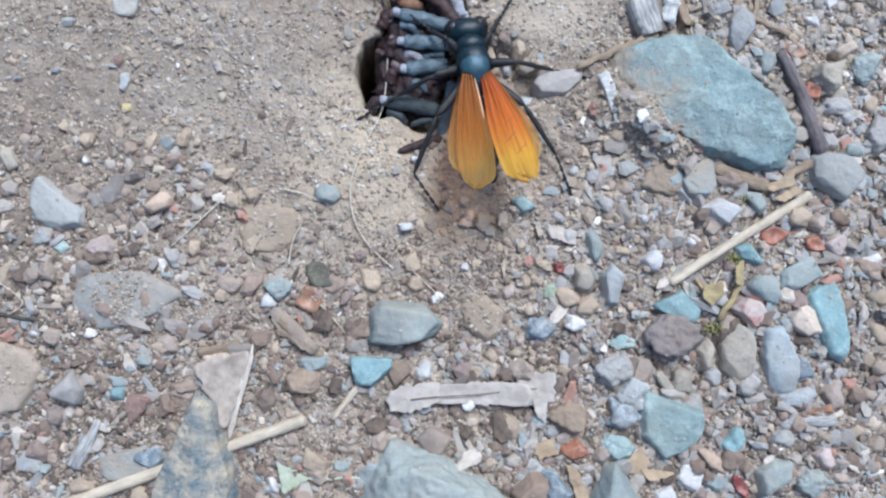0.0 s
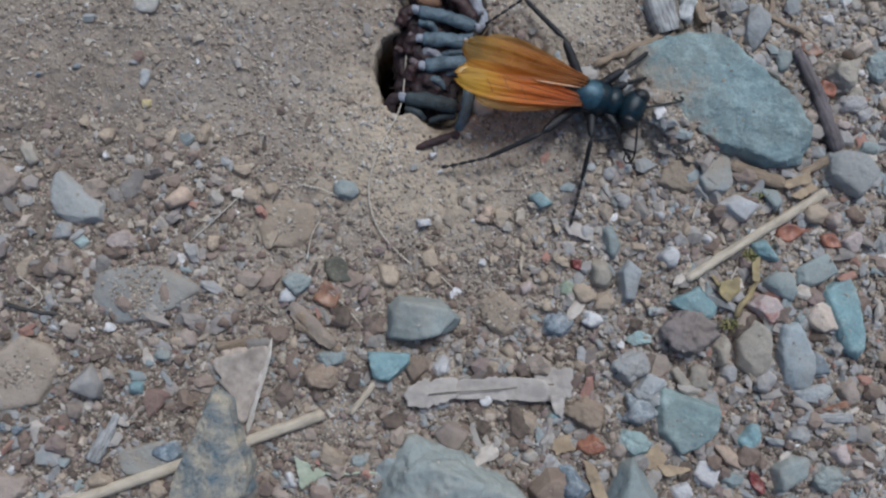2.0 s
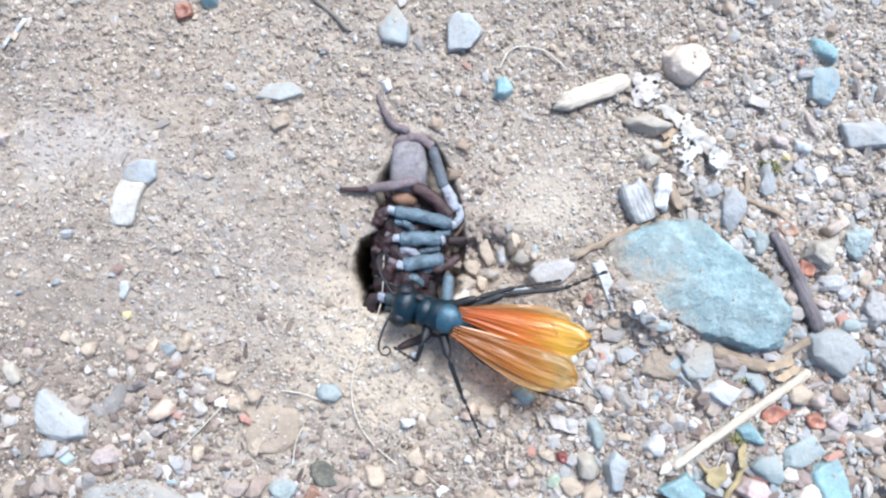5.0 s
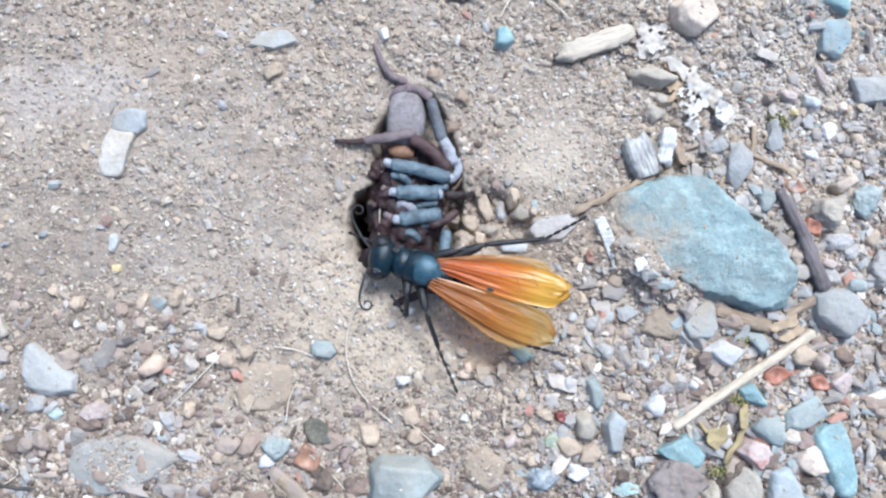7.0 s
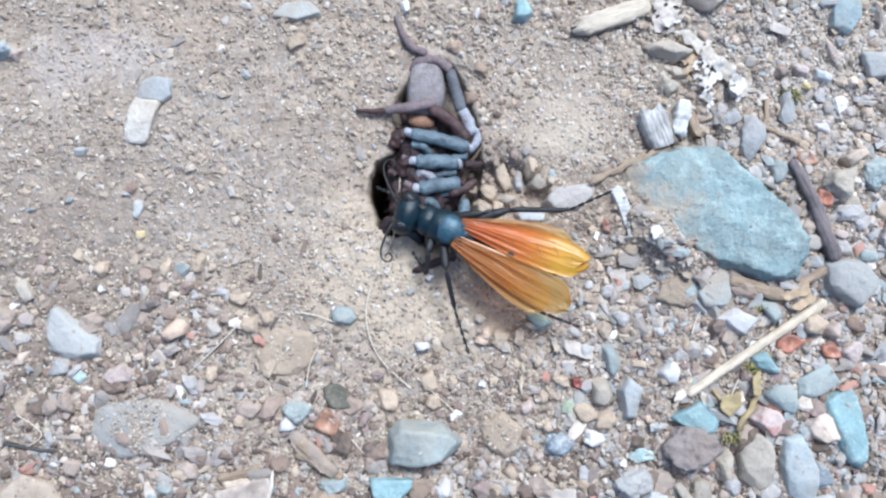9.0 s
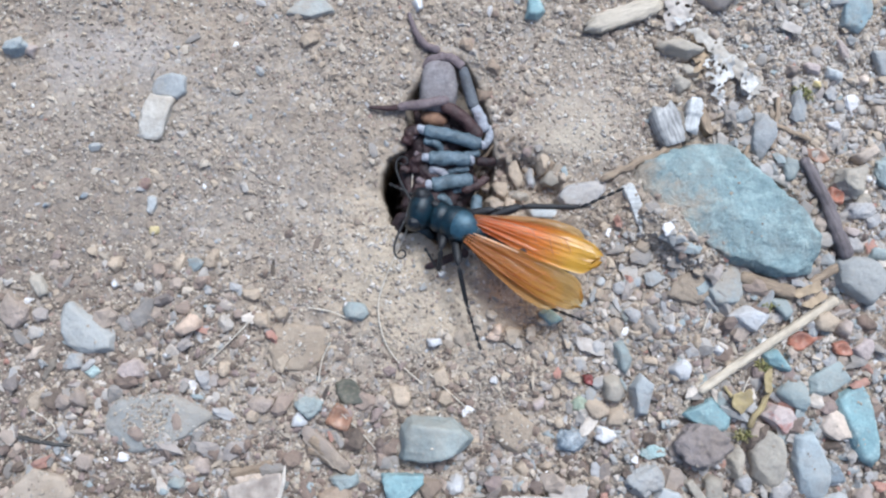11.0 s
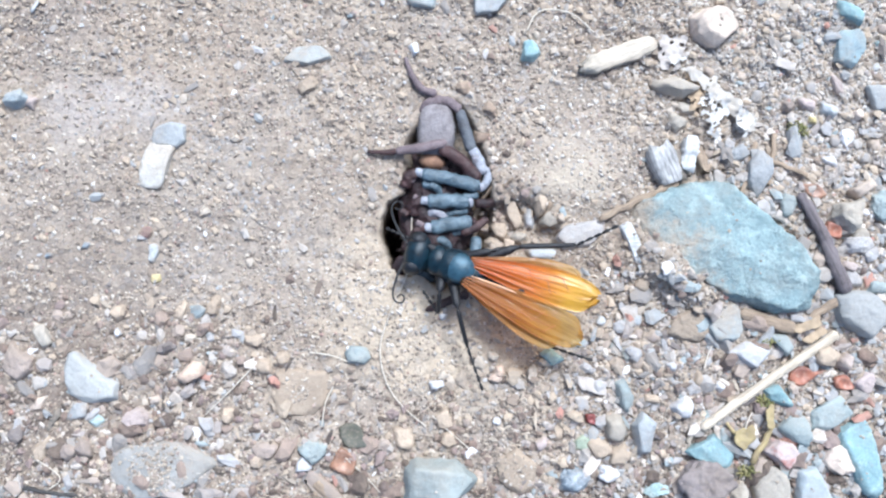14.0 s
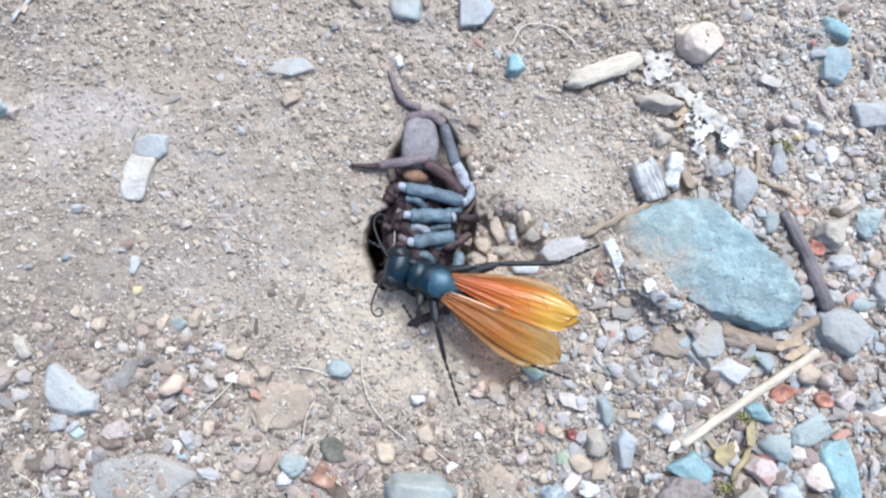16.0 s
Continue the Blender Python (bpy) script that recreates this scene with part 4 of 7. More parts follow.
pebble(-49.2, 0.3, 2.7, 2.6, 0, 1.5, "tan", "small tan sandstone rounded pebble on gravelly soil")
stone(-33.6, 1.3, [(-84, 1.4), (-21, 0.8), (58, 1.8), (152, 0.7)], 1.0, "tan", "small tan sandstone angular pebble on gravelly soil")
pebble(-38.7, 0.6, 3.3, 1.2, 85, 0.9, "tan", "tiny tan sandstone rounded pebble on gravelly soil")
pebble(-49.4, -2.9, 2.1, 0.9, 82, 1.0, "white", "tiny white quartz rounded pebble on gravelly soil")
stone(-36.8, -9.6, [(-121, 2.3), (-65, 1.3), (-9, 2.2), (86, 1.8), (133, 1.4)], 2.6, "peach", "pinkish beige angular pebble")
stone(-61.4, -14.4, [(-84, 1.0), (-27, 0.8), (96, 1.0), (156, 0.8)], 1.0, "beige", "small pinkish beige angular pebble on gravelly soil")
pebble(-45.8, -17.0, 4.9, 3.9, -20, 2.0, "pink", "medium-sized pinkish rounded pebble on gravelly soil")
pebble(-52.3, -17.6, 3.1, 1.5, 0, 1.0, "teal", "small blue-green schist rounded pebble on gravelly soil")
pebble(-55.3, -15.7, 4.5, 1.6, 38, 1.0, "grey", "small plain grey rounded pebble on gravelly soil")
pebble(-59.2, -17.1, 4.3, 1.4, 62, 1.0, "wood", "small wood rounded pebble on gravelly soil")
pebble(-56.5, -22.2, 2.7, 3.5, 20, 1.6, "pinkbr", "small pinkish brown rounded pebble on gravelly soil")
pebble(-54.2, -21.7, 2.9, 2.9, 0, 1.6, "pinkbr", "small pinkish brown rounded pebble on gravelly soil")
pebble(-60.8, -21.8, 4.9, 1.9, 62, 1.0, "tan", "small tan sandstone rounded pebble on gravelly soil")
pebble(-30.9, -16.7, 2.6, 2.6, 0, 1.6, "tan", "small tan sandstone rounded pebble on gravelly soil")
pebble(-42.8, -14.2, 2.3, 1.7, 40, 1.2, "beige", "small pinkish beige rounded pebble on gravelly soil")
pebble(-40.7, -14.7, 1.4, 0.7, 0, 0.8, "white", "tiny white quartz rounded pebble on gravelly soil")
pebble(-25.2, -8.9, 3.1, 2.9, 0, 1.5, "tan", "small tan sandstone rounded pebble on gravelly soil")
pebble(-26.9, -4.5, 3.5, 2.3, 0, 1.3, "tan", "small tan sandstone rounded pebble on gravelly soil")
pebble(-22.0, -7.7, 2.9, 2.5, 40, 1.3, "tan", "small tan sandstone rounded pebble on gravelly soil")
pebble(-24.9, -22.7, 4.5, 3.1, 0, 1.4, "pinkbr", "small pinkish brown rounded pebble on gravelly soil")
pebble(-1.9, -21.1, 4.1, 3.5, -30, 1.5, "tan", "small tan sandstone rounded pebble on gravelly soil")
pebble(5.6, -21.6, 2.9, 2.9, 0, 1.5, "tan", "small tan sandstone rounded pebble on gravelly soil")
pebble(4.8, -18.4, 3.3, 2.5, -30, 1.3, "tan", "small tan sandstone rounded pebble on gravelly soil")
pebble(-35.5, -33.3, 3.5, 2.5, 0, 1.2, "tan", "small tan sandstone rounded pebble on gravelly soil")
pebble(-56.0, -31.6, 2.1, 1.6, 0, 1.0, "white", "tiny white quartz rounded pebble on gravelly soil")
pebble(-53.0, -32.0, 3.3, 2.9, 0, 1.3, "pinkbr", "small pinkish brown rounded pebble on gravelly soil")
pebble(-25.7, -35.3, 6.8, 3.9, 0, 1.2, "beige", "medium-sized pinkish beige rounded stone on gravelly soil")
stone(-42.6, -25.9, [(-136, 7.2), (-110, 6.1), (-68, 4.0), (-54, 5.0), (10, 11.0), (64, 6.2), (90, 5.0), (105, 5.2), (142, 7.6)], 2.1, "slabdirt", "buried flat grey slab dusted with soil")
stone(-61.1, -39.4, [(-116, 7.2), (-78, 5.4), (-30, 5.7), (30, 6.8), (73, 6.1), (142, 5.3), (-177, 6.3)], 1.6, "slabtan", "flat tan slab sunk in gravelly soil")
stone(-43.0, 24.7, [(-172, 2.9), (-98, 3.9), (-18, 2.4), (87, 3.9), (155, 2.5)], 1.5, "whitegr", "cream and grey stone crusted with soil")
stone(-40.7, 29.6, [(-99, 2.3), (-51, 2.5), (-1, 2.9), (82, 2.4), (117, 2.3), (169, 2.8)], 1.4, "palebl", "pale grey stone end crusted with soil")
pebble(-66.2, 35.8, 4.7, 3.1, 0, 2.0, "slatel", "small pale blue-grey rounded pebble on gravelly soil")
pebble(-63.6, 35.4, 2.9, 1.9, 30, 1.4, "pink", "small pinkish rounded pebble on gravelly soil")
stone(-17.8, 43.2, [(-98, 1.8), (-69, 1.9), (23, 3.6), (92, 1.7), (132, 2.5)], 1.2, "teald", "pale blue-green stone mostly buried in soil")
pebble(-17.7, 38.3, 3.9, 2.3, 20, 1.2, "tan", "small tan sandstone rounded pebble on gravelly soil")
stone(20.0, 44.1, [(-90, 1.8), (-42, 1.6), (20, 1.8), (60, 1.6), (110, 2.2), (170, 1.5)], 2.0, "blue", "small blue-green stone on tan soil")
pebble(0.3, 44.6, 1.9, 2.6, 0, 1.4, "white", "small white quartz rounded pebble on gravelly soil")
stone(51.8, 48.6, [(-171, 4.0), (-122, 3.8), (-85, 3.6), (-50, 3.0), (-23, 4.2), (30, 4.0), (83, 2.9), (124, 3.8)], 3.8, "beige", "pinkish tan rounded stone on gravel")
stone(75.5, 50.8, [(-119, 1.3), (-20, 2.6), (59, 1.3), (179, 2.3)], 1.8, "blue", "medium-sized bright blue-green angular pebble on gravelly soil")
stone(75.6, 45.2, [(-99, 3.6), (-36, 2.6), (6, 2.8), (97, 3.2), (175, 2.4)], 1.8, "blued", "flat dusty blue stone on gravelly soil")
stone(13.3, 53.9, [(-82, 3.1), (-40, 2.8), (35, 3.0), (98, 3.1), (180, 2.7)], 2.0, "palebl", "pale blue-white angular stone on soil")
stone(1.5, 54.3, [(-142, 2.7), (-96, 2.7), (-5, 2.7), (32, 2.5), (139, 2.5)], 1.8, "teald", "pale blue-green dusty angular stone on soil")
stone(44.9, 38.1, [(-135, 2.8), (-104, 1.9), (-63, 2.5), (-20, 4.0), (68, 1.9), (101, 1.9), (165, 4.2)], 2.8, "greytan", "weathered grey-tan angular stone on gravel")
stone(59.2, 23.2, [(-147, 3.0), (-35, 2.3), (-4, 2.3), (60, 3.3), (145, 2.7), (-180, 2.1)], 2.2, "grey", "grey angular stone above the big rock")
pebble(55.3, 26.5, 5.0, 2.9, 10, 1.6, "grey", "small plain grey rounded pebble on gravelly soil")
pebble(45.0, 32.0, 3.9, 3.3, -20, 1.8, "greytan", "small grey-tan rounded pebble on gravelly soil")
pebble(46.5, 34.3, 3.9, 2.3, -20, 1.6, "greytan", "small grey-tan rounded pebble on gravelly soil")
pebble(74.2, 15.7, 6.2, 5.2, 10, 3.2, "greytan", "rounded beige-grey pebble in coarse gravel")
stone(77.7, 20.5, [(-140, 2.4), (-56, 1.0), (45, 2.6), (117, 1.0)], 2.2, "beige", "small pinkish beige angular pebble on gravelly soil")
pebble(80.9, 17.6, 4.9, 5.4, 0, 2.4, "slate", "medium-sized blue-grey slate rounded stone on gravelly soil")
pebble(71.8, 13.3, 2.9, 3.7, 30, 1.8, "rust", "small reddish brown rounded pebble on gravelly soil")
pebble(68.6, 20.2, 5.8, 1.9, -20, 1.6, "orange", "small orange rounded pebble on gravelly soil")
pebble(63.8, 17.8, 2.9, 4.5, 20, 2.0, "slate", "small blue-grey slate rounded pebble on gravelly soil")
pebble(71.8, 25.1, 3.5, 1.6, -28, 1.2, "white", "small white quartz rounded pebble on gravelly soil")
pebble(72.1, 33.8, 3.7, 2.5, 10, 1.8, "palebl", "small pale blue-grey rounded pebble on gravelly soil")
pebble(77.0, 33.4, 2.4, 1.8, 30, 1.5, "beige", "small pinkish beige rounded pebble on gravelly soil")
pebble(68.7, 32.3, 1.9, 1.6, 0, 1.3, "yellow", "tiny yellowish rounded pebble on gravelly soil")
pebble(73.4, 38.6, 5.0, 1.5, -62, 1.2, "pink", "small pinkish rounded pebble on gravelly soil")
stone(82.8, 36.4, [(-159, 3.6), (-90, 2.7), (-1, 4.0), (95, 2.5), (40, 3.6)], 2.4, "palebl", "pale blue-grey angular stone on gravelly soil")
pebble(67.7, 35.0, 2.3, 3.5, 60, 1.4, "pink", "small pinkish rounded pebble on gravelly soil")
pebble(64.6, 34.8, 2.7, 2.1, 0, 1.6, "pinkbr", "small pinkish brown rounded pebble on gravelly soil")
pebble(76.4, 12.5, 3.5, 2.9, 0, 1.8, "greytan", "small grey-tan rounded pebble on gravelly soil")
pebble(76.1, 10.7, 5.8, 3.3, 0, 2.0, "lilac", "medium-sized lilac-grey rounded pebble on gravelly soil")
pebble(74.3, 7.1, 3.3, 1.9, -20, 1.6, "pink", "small pinkish rounded pebble on gravelly soil")
pebble(79.6, 3.2, 3.9, 2.9, -20, 2.0, "slate", "small blue-grey slate rounded pebble on gravelly soil")
pebble(74.3, 4.7, 4.9, 2.9, 10, 1.6, "lilac", "small lilac-grey rounded pebble on gravelly soil")
stone(36.9, 10.9, [(22, 0.95), (-158, 0.95), (-100, 3.1), (-40, 3.3), (80, 3.5), (140, 3.5)], 0.8, "palewood", "white weathered splinter of wood")
stone(28.0, 12.8, [(-145, 4.0), (-85, 2.3), (-45, 2.5), (38, 4.3), (98, 2.1), (147, 3.1)], 1.7, "lilac", "pale lilac-grey flat angular stone beside the wasp")
stone(22.0, 9.6, [(-164, 2.6), (-93, 1.0), (14, 2.5), (90, 1.0)], 1.6, "palebl", "small pale blue angular pebble on gravelly soil")
stone(16.8, 16.8, [(-149, 1.2), (-52, 2.8), (19, 1.0), (104, 2.9), (-170, 1.1)], 1.6, "tan", "small tan sandstone angular pebble on gravelly soil")
pebble(19.6, 15.6, 2.3, 4.7, 10, 1.6, "lilac", "small lilac-grey rounded pebble on gravelly soil")
pebble(21.6, 18.1, 1.9, 3.5, 0, 1.3, "tan", "small tan sandstone rounded pebble on gravelly soil")
pebble(14.7, 13.6, 2.6, 3.6, 25, 1.7, "tan", "small tan sandstone chip beside the burrow")
pebble(18.1, 12.4, 3.4, 2.2, -10, 1.6, "greytan", "small grey-tan pebble beside the burrow")
pebble(12.8, 14.0, 1.6, 2.6, 0, 1.3, "tan", "tiny tan sandstone chip beside the burrow")
pebble(14.0, 11.2, 3.6, 2.2, -15, 1.5, "slabtan", "small flat pale tan stone beside the burrow")
pebble(16.3, 11.0, 2.2, 2.4, 10, 1.4, "tan", "tiny tan sandstone chip beside the burrow")
pebble(13.0, 7.8, 4.2, 3.2, 20, 1.6, "slabtan", "small pale tan pebble at the burrow's rim")
pebble(15.6, 8.2, 2.4, 2.0, 0, 1.4, "tan", "tiny tan sandstone chip at the burrow's rim")
pebble(24.8, 15.6, 1.7, 2.3, -15, 1.3, "slabtan", "tiny pale tan chip on gravelly soil")
pebble(23.0, 15.8, 1.4, 4.0, 15, 1.4, "greytan", "thin grey-tan chip on gravelly soil")
pebble(12.4, 16.8, 2.0, 1.4, 30, 1.2, "pinkbr", "tiny reddish brown crumb of stone by the burrow")
pebble(13.2, 18.2, 1.6, 1.2, -20, 1.1, "pinkbr", "tiny reddish brown crumb of stone by the burrow")
stone(-28.1, -51.6, [(-102, 8.4), (-30, 9.0), (7, 5.9), (16, 5.4), (72, 11.6), (135, 9.6), (158, 5.7), (180, 6.8)], 5.5, "bark", "blue-grey and tan mottled splintered stone")
stone(9.0, -56.8, [(-176, 11.3), (-88, 6.3), (-19, 13.8), (46, 8.8), (63, 7.1), (77, 7.2), (111, 10.5), (164, 10.5)], 8.0, "slateg", "large grey-green stone bedded in gravel")
pebble(7.4, -36.2, 4.3, 3.3, 60, 1.4, "white", "small white quartz rounded pebble on gravelly soil")
pebble(3.1, -36.3, 4.3, 2.9, 10, 1.5, "brown", "small brown rounded pebble on gravelly soil")
pebble(-10.0, -51.7, 4.5, 3.1, 0, 1.6, "tan", "small tan sandstone rounded pebble on gravelly soil")
pebble(-5.5, -52.0, 3.1, 1.9, -20, 1.2, "slate", "small blue-grey slate rounded pebble on gravelly soil")
stone(9.7, -47.7, [(-95, 2.2), (-30, 2.6), (61, 2.2), (134, 2.5), (-147, 2.6)], 2.4, "pinkbr", "medium-sized pinkish brown angular stone on gravelly soil")
stone(26.2, -54.9, [(-149, 3.9), (-68, 3.0), (-3, 3.3), (80, 3.8), (135, 2.8)], 3.5, "brown", "rough brown stone in loose gravel")
pebble(32.1, -42.9, 6.4, 5.8, 0, 2.6, "clodbr", "medium-sized crumbly brown soil rounded stone on gravelly soil")
pebble(40.9, -42.6, 5.6, 4.5, 20, 2.6, "bluedk", "medium-sized dark blue rounded stone on gravelly soil")
pebble(40.0, -34.9, 6.2, 4.5, -10, 2.4, "grey", "medium-sized plain grey rounded stone on gravelly soil")
pebble(42.4, -38.7, 6.0, 3.9, 30, 2.0, "palebl", "medium-sized pale blue-grey rounded pebble on gravelly soil")
stone(48.6, -43.9, [(-135, 4.7), (-50, 4.7), (0, 5.7), (72, 4.4), (171, 5.1)], 3.0, "teal", "triangular blue-green schist stone")
stone(48.4, -37.5, [(-51, 3.0), (39, 0.9), (115, 3.1), (-144, 0.9)], 1.8, "greytan", "small grey-tan angular pebble on gravelly soil")
pebble(51.2, -36.5, 3.9, 5.2, 20, 2.0, "greytan", "medium-sized grey-tan rounded pebble on gravelly soil")
pebble(52.7, -40.7, 4.9, 3.5, -20, 1.8, "grey", "medium-sized plain grey rounded pebble on gravelly soil")
pebble(56.4, -35.8, 3.5, 3.3, 0, 1.8, "lilac", "small lilac-grey rounded pebble on gravelly soil")
stone(39.8, -55.8, [(-178, 4.4), (-88, 3.7), (13, 4.2), (33, 3.5), (113, 5.3), (158, 3.7)], 5.0, "slate", "blue-grey wedge-shaped stone in gravel")
pebble(29.3, -55.0, 5.6, 7.8, 20, 4.0, "bluedk", "medium-sized dark blue rounded stone on gravelly soil")
pebble(32.9, -48.5, 5.4, 2.9, 8, 1.8, "seedred", "glossy reddish brown seed")
pebble(37.7, -49.2, 3.9, 2.5, 30, 1.8, "pinkbr", "small pinkish brown rounded pebble on gravelly soil")
pebble(40.3, -47.9, 5.8, 5.0, -20, 2.2, "teal", "medium-sized blue-green schist rounded stone on gravelly soil")
stone(57.1, -50.0, [(-113, 1.5), (-13, 2.9), (54, 1.3), (85, 1.9), (-144, 1.6)], 1.8, "peach", "medium-sized peach-coloured angular pebble on gravelly soil")
pebble(60.2, -46.6, 3.1, 6.2, -10, 2.0, "blue", "medium-sized bright blue-green rounded pebble on gravelly soil")
pebble(48.9, -48.9, 1.7, 1.4, 20, 1.0, "white", "tiny white quartz rounded pebble on gravelly soil")
pebble(48.4, -56.0, 4.5, 3.3, 0, 2.0, "white", "small white quartz rounded pebble on gravelly soil")
pebble(53.1, -52.7, 4.5, 5.4, 30, 1.8, "white", "medium-sized white quartz rounded pebble on gravelly soil")
pebble(57.2, -53.5, 4.5, 2.7, 10, 1.6, "slate", "small blue-grey slate rounded pebble on gravelly soil")
pebble(61.4, -53.8, 4.5, 1.9, -55, 1.4, "red", "small dark red rounded pebble on gravelly soil")
stone(66.9, -52.0, [(-59, 2.3), (-14, 2.9), (86, 2.8), (127, 2.5), (-167, 3.0)], 2.4, "slateg", "medium-sized grey-green angular stone on gravelly soil")
pebble(73.8, -52.9, 5.4, 4.9, 20, 2.2, "slateg", "medium-sized grey-green rounded stone on gravelly soil")
pebble(68.4, -45.8, 4.5, 3.3, 0, 1.8, "grey", "small plain grey rounded pebble on gravelly soil")
pebble(70.9, -38.6, 7.0, 3.3, 10, 1.6, "palebl", "medium-sized pale blue-grey rounded pebble on gravelly soil")
pebble(71.3, -34.3, 4.7, 4.5, 0, 2.2, "bluedk", "medium-sized dark blue rounded pebble on gravelly soil")
pebble(74.4, -28.0, 6.4, 1.2, -6, 1.0, "white", "small white quartz rounded pebble on gravelly soil")
pebble(75.8, -48.9, 3.5, 4.3, 30, 1.8, "pink", "small pinkish rounded pebble on gravelly soil")
pebble(77.3, -38.4, 3.9, 5.4, 0, 2.0, "pinkbr", "medium-sized pinkish brown rounded pebble on gravelly soil")
pebble(62.3, -36.6, 3.9, 3.9, 0, 1.8, "lilac", "small lilac-grey rounded pebble on gravelly soil")
stone(-49.8, -40.3, [(-111, 1.9), (-16, 2.5), (39, 2.0), (134, 2.2), (-155, 2.7)], 3.4, "lilac", "lilac-grey faceted stone on gravelly soil")
pebble(-42.2, -40.8, 3.3, 2.7, 30, 1.8, "blue", "small bright blue-green rounded pebble on gravelly soil")
pebble(-38.2, -35.5, 3.3, 2.5, 0, 1.5, "slate", "small blue-grey slate rounded pebble on gravelly soil")
pebble(-52.1, -44.9, 3.5, 3.1, 0, 1.8, "pinkbr", "small pinkish brown rounded pebble on gravelly soil")
pebble(-39.1, -42.6, 5.0, 2.9, 10, 1.6, "redbr", "small red-brown rounded pebble on gravelly soil")
pebble(-63.6, -48.0, 2.3, 2.1, 0, 1.4, "bluedk", "small dark blue rounded pebble on gravelly soil")
pebble(-60.9, -48.3, 2.5, 1.9, 0, 1.4, "bluedk", "small dark blue rounded pebble on gravelly soil")
pebble(-61.9, -54.8, 1.9, 2.7, -20, 1.4, "white", "small white quartz rounded pebble on gravelly soil")
pebble(-65.2, -50.1, 3.5, 2.1, -10, 1.6, "lilac", "small lilac-grey rounded pebble on gravelly soil")
pebble(-65.0, -52.5, 4.3, 1.6, -6, 1.4, "white", "small white quartz rounded pebble on gravelly soil")
pebble(-50.9, -50.2, 1.3, 1.8, 0, 0.9, "beige", "tiny pinkish beige rounded pebble on gravelly soil")
pebble(-41.4, -52.8, 8.1, 5.0, 10, 1.4, "teald", "medium-sized dusty blue-green rounded stone on gravelly soil")
pebble(-34.6, -32.5, 3.5, 3.3, 0, 1.6, "pinkbr", "small pinkish brown rounded pebble on gravelly soil")
pebble(-36.8, -51.4, 5.6, 2.9, 0, 1.8, "bluedk", "medium-sized dark blue rounded pebble on gravelly soil")
pebble(-10.9, -35.1, 5.2, 2.9, 0, 1.6, "slate", "small blue-grey slate rounded pebble on gravelly soil")
pebble(-12.2, -38.2, 6.4, 4.5, 0, 2.2, "clodbr", "medium-sized crumbly brown soil rounded stone on gravelly soil")
pebble(-63.0, -57.9, 6.8, 4.9, 0, 1.6, "pinkbr", "medium-sized pinkish brown rounded stone on gravelly soil")
pebble(-47.6, -56.4, 4.5, 2.9, 0, 2.0, "tan", "small tan sandstone rounded pebble on gravelly soil")
pebble(-38.1, -57.9, 3.9, 2.5, 0, 1.6, "tan", "small tan sandstone rounded pebble on gravelly soil")
pebble(-16.7, -55.5, 2.1, 3.3, 20, 1.8, "white", "small white quartz rounded pebble on gravelly soil")
pebble(-26.3, -24.3, 2.9, 2.5, 0, 1.2, "tan", "small tan sandstone rounded pebble on gravelly soil")
stick((71.8, -4.4, 1.2), (48.4, -20.0, 1.2), 0.87, 0.78, "straw", "straight pale yellow straw lying on pebbles")
stick((46.0, -22.3, 0.6), (49.0, -17.4, 0.8), 0.39, 0.48, "straw", "short thin dry grass stem on gravel")
stick((55.2, -0.6, 1.2), (64.0, -3.2, 1.2), 0.97, 1.16, "woodbr", "short brown weathered twig")
stick((62.4, -5.2, 1.0), (72.6, 1.4, 1.6), 0.39, 0.78, "woodbr", "thin forked tan twig beside the rock")
stick((65.6, 19.2, 1.8), (73.6, 3.0, 2.2), 0.95, 1.35, "purplewood", "dark purple-brown weathered stick among gravel")
stick((31.2, 15.2, 2.0), (44.5, 21.5, 3.0), 0.48, 0.68, "woodbr", "thin brown twig beside the big rock")
stick((-53.8, -60.5, 1.0), (-11.9, -44.4, 1.0), 0.97, 0.97, "straw", "long pale straw pinned under a stone")
stick((-7.3, -44.3, 0.8), (-2.7, -37.9, 0.8), 0.48, 0.68, "straw", "short pale straw under a blue pebble")
stick((-16.3, -28.1, 1.0), (-10.0, -33.8, 0.8), 0.87, 0.58, "woodbr", "brown strip of bark")
stick((68.2, -43.3, 0.9), (77.1, -42.5, 0.9), 0.87, 0.87, "greywood", "flat grey chip of weathered wood")
stick((-48.7, -52.8, 0.9), (-45.0, -45.3, 0.9), 1.36, 0.58, "greywood", "grey tapering chip of weathered wood")
stick((60.2, 25.6, 1.4), (67.5, 22.7, 1.2), 0.39, 0.39, "woodbr", "thin brown twig among gravel")
stick((58.7, 28.5, 0.8), (55.6, 18.2, 0.8), 0.48, 0.39, "woodbr", "thin dark root fibre")
stick((62.2, 30.0, 0.8), (60.6, 21.2, 0.8), 0.48, 0.39, "woodbr", "thin brown root among gravel")
stick((-65.2, -27.9, 0.5), (-55.1, -29.5, 0.5), 0.42, 0.26, "charred", "charred black twig half sunk in soil")
stick((-22.9, -32.4, 0.6), (-29.4, -33.8, 0.6), 0.78, 0.78, "woodbr", "broken brown bark strip")
stick((9.1, 15.9, 0.8), (13.9, 21.7, 1.2), 0.29, 0.29, "woodbr", "thin dry root tip")
stick((-63.7, 50.6, 0.8), (-60.1, 55.4, 0.8), 0.29, 0.39, "palewood", "white peeled twig on soil")
stick((13.4, 19.6, 1.2), (16.6, 22.3, 1.2), 0.30, 0.22, "woodbr", "thin brown splinter by the burrow")
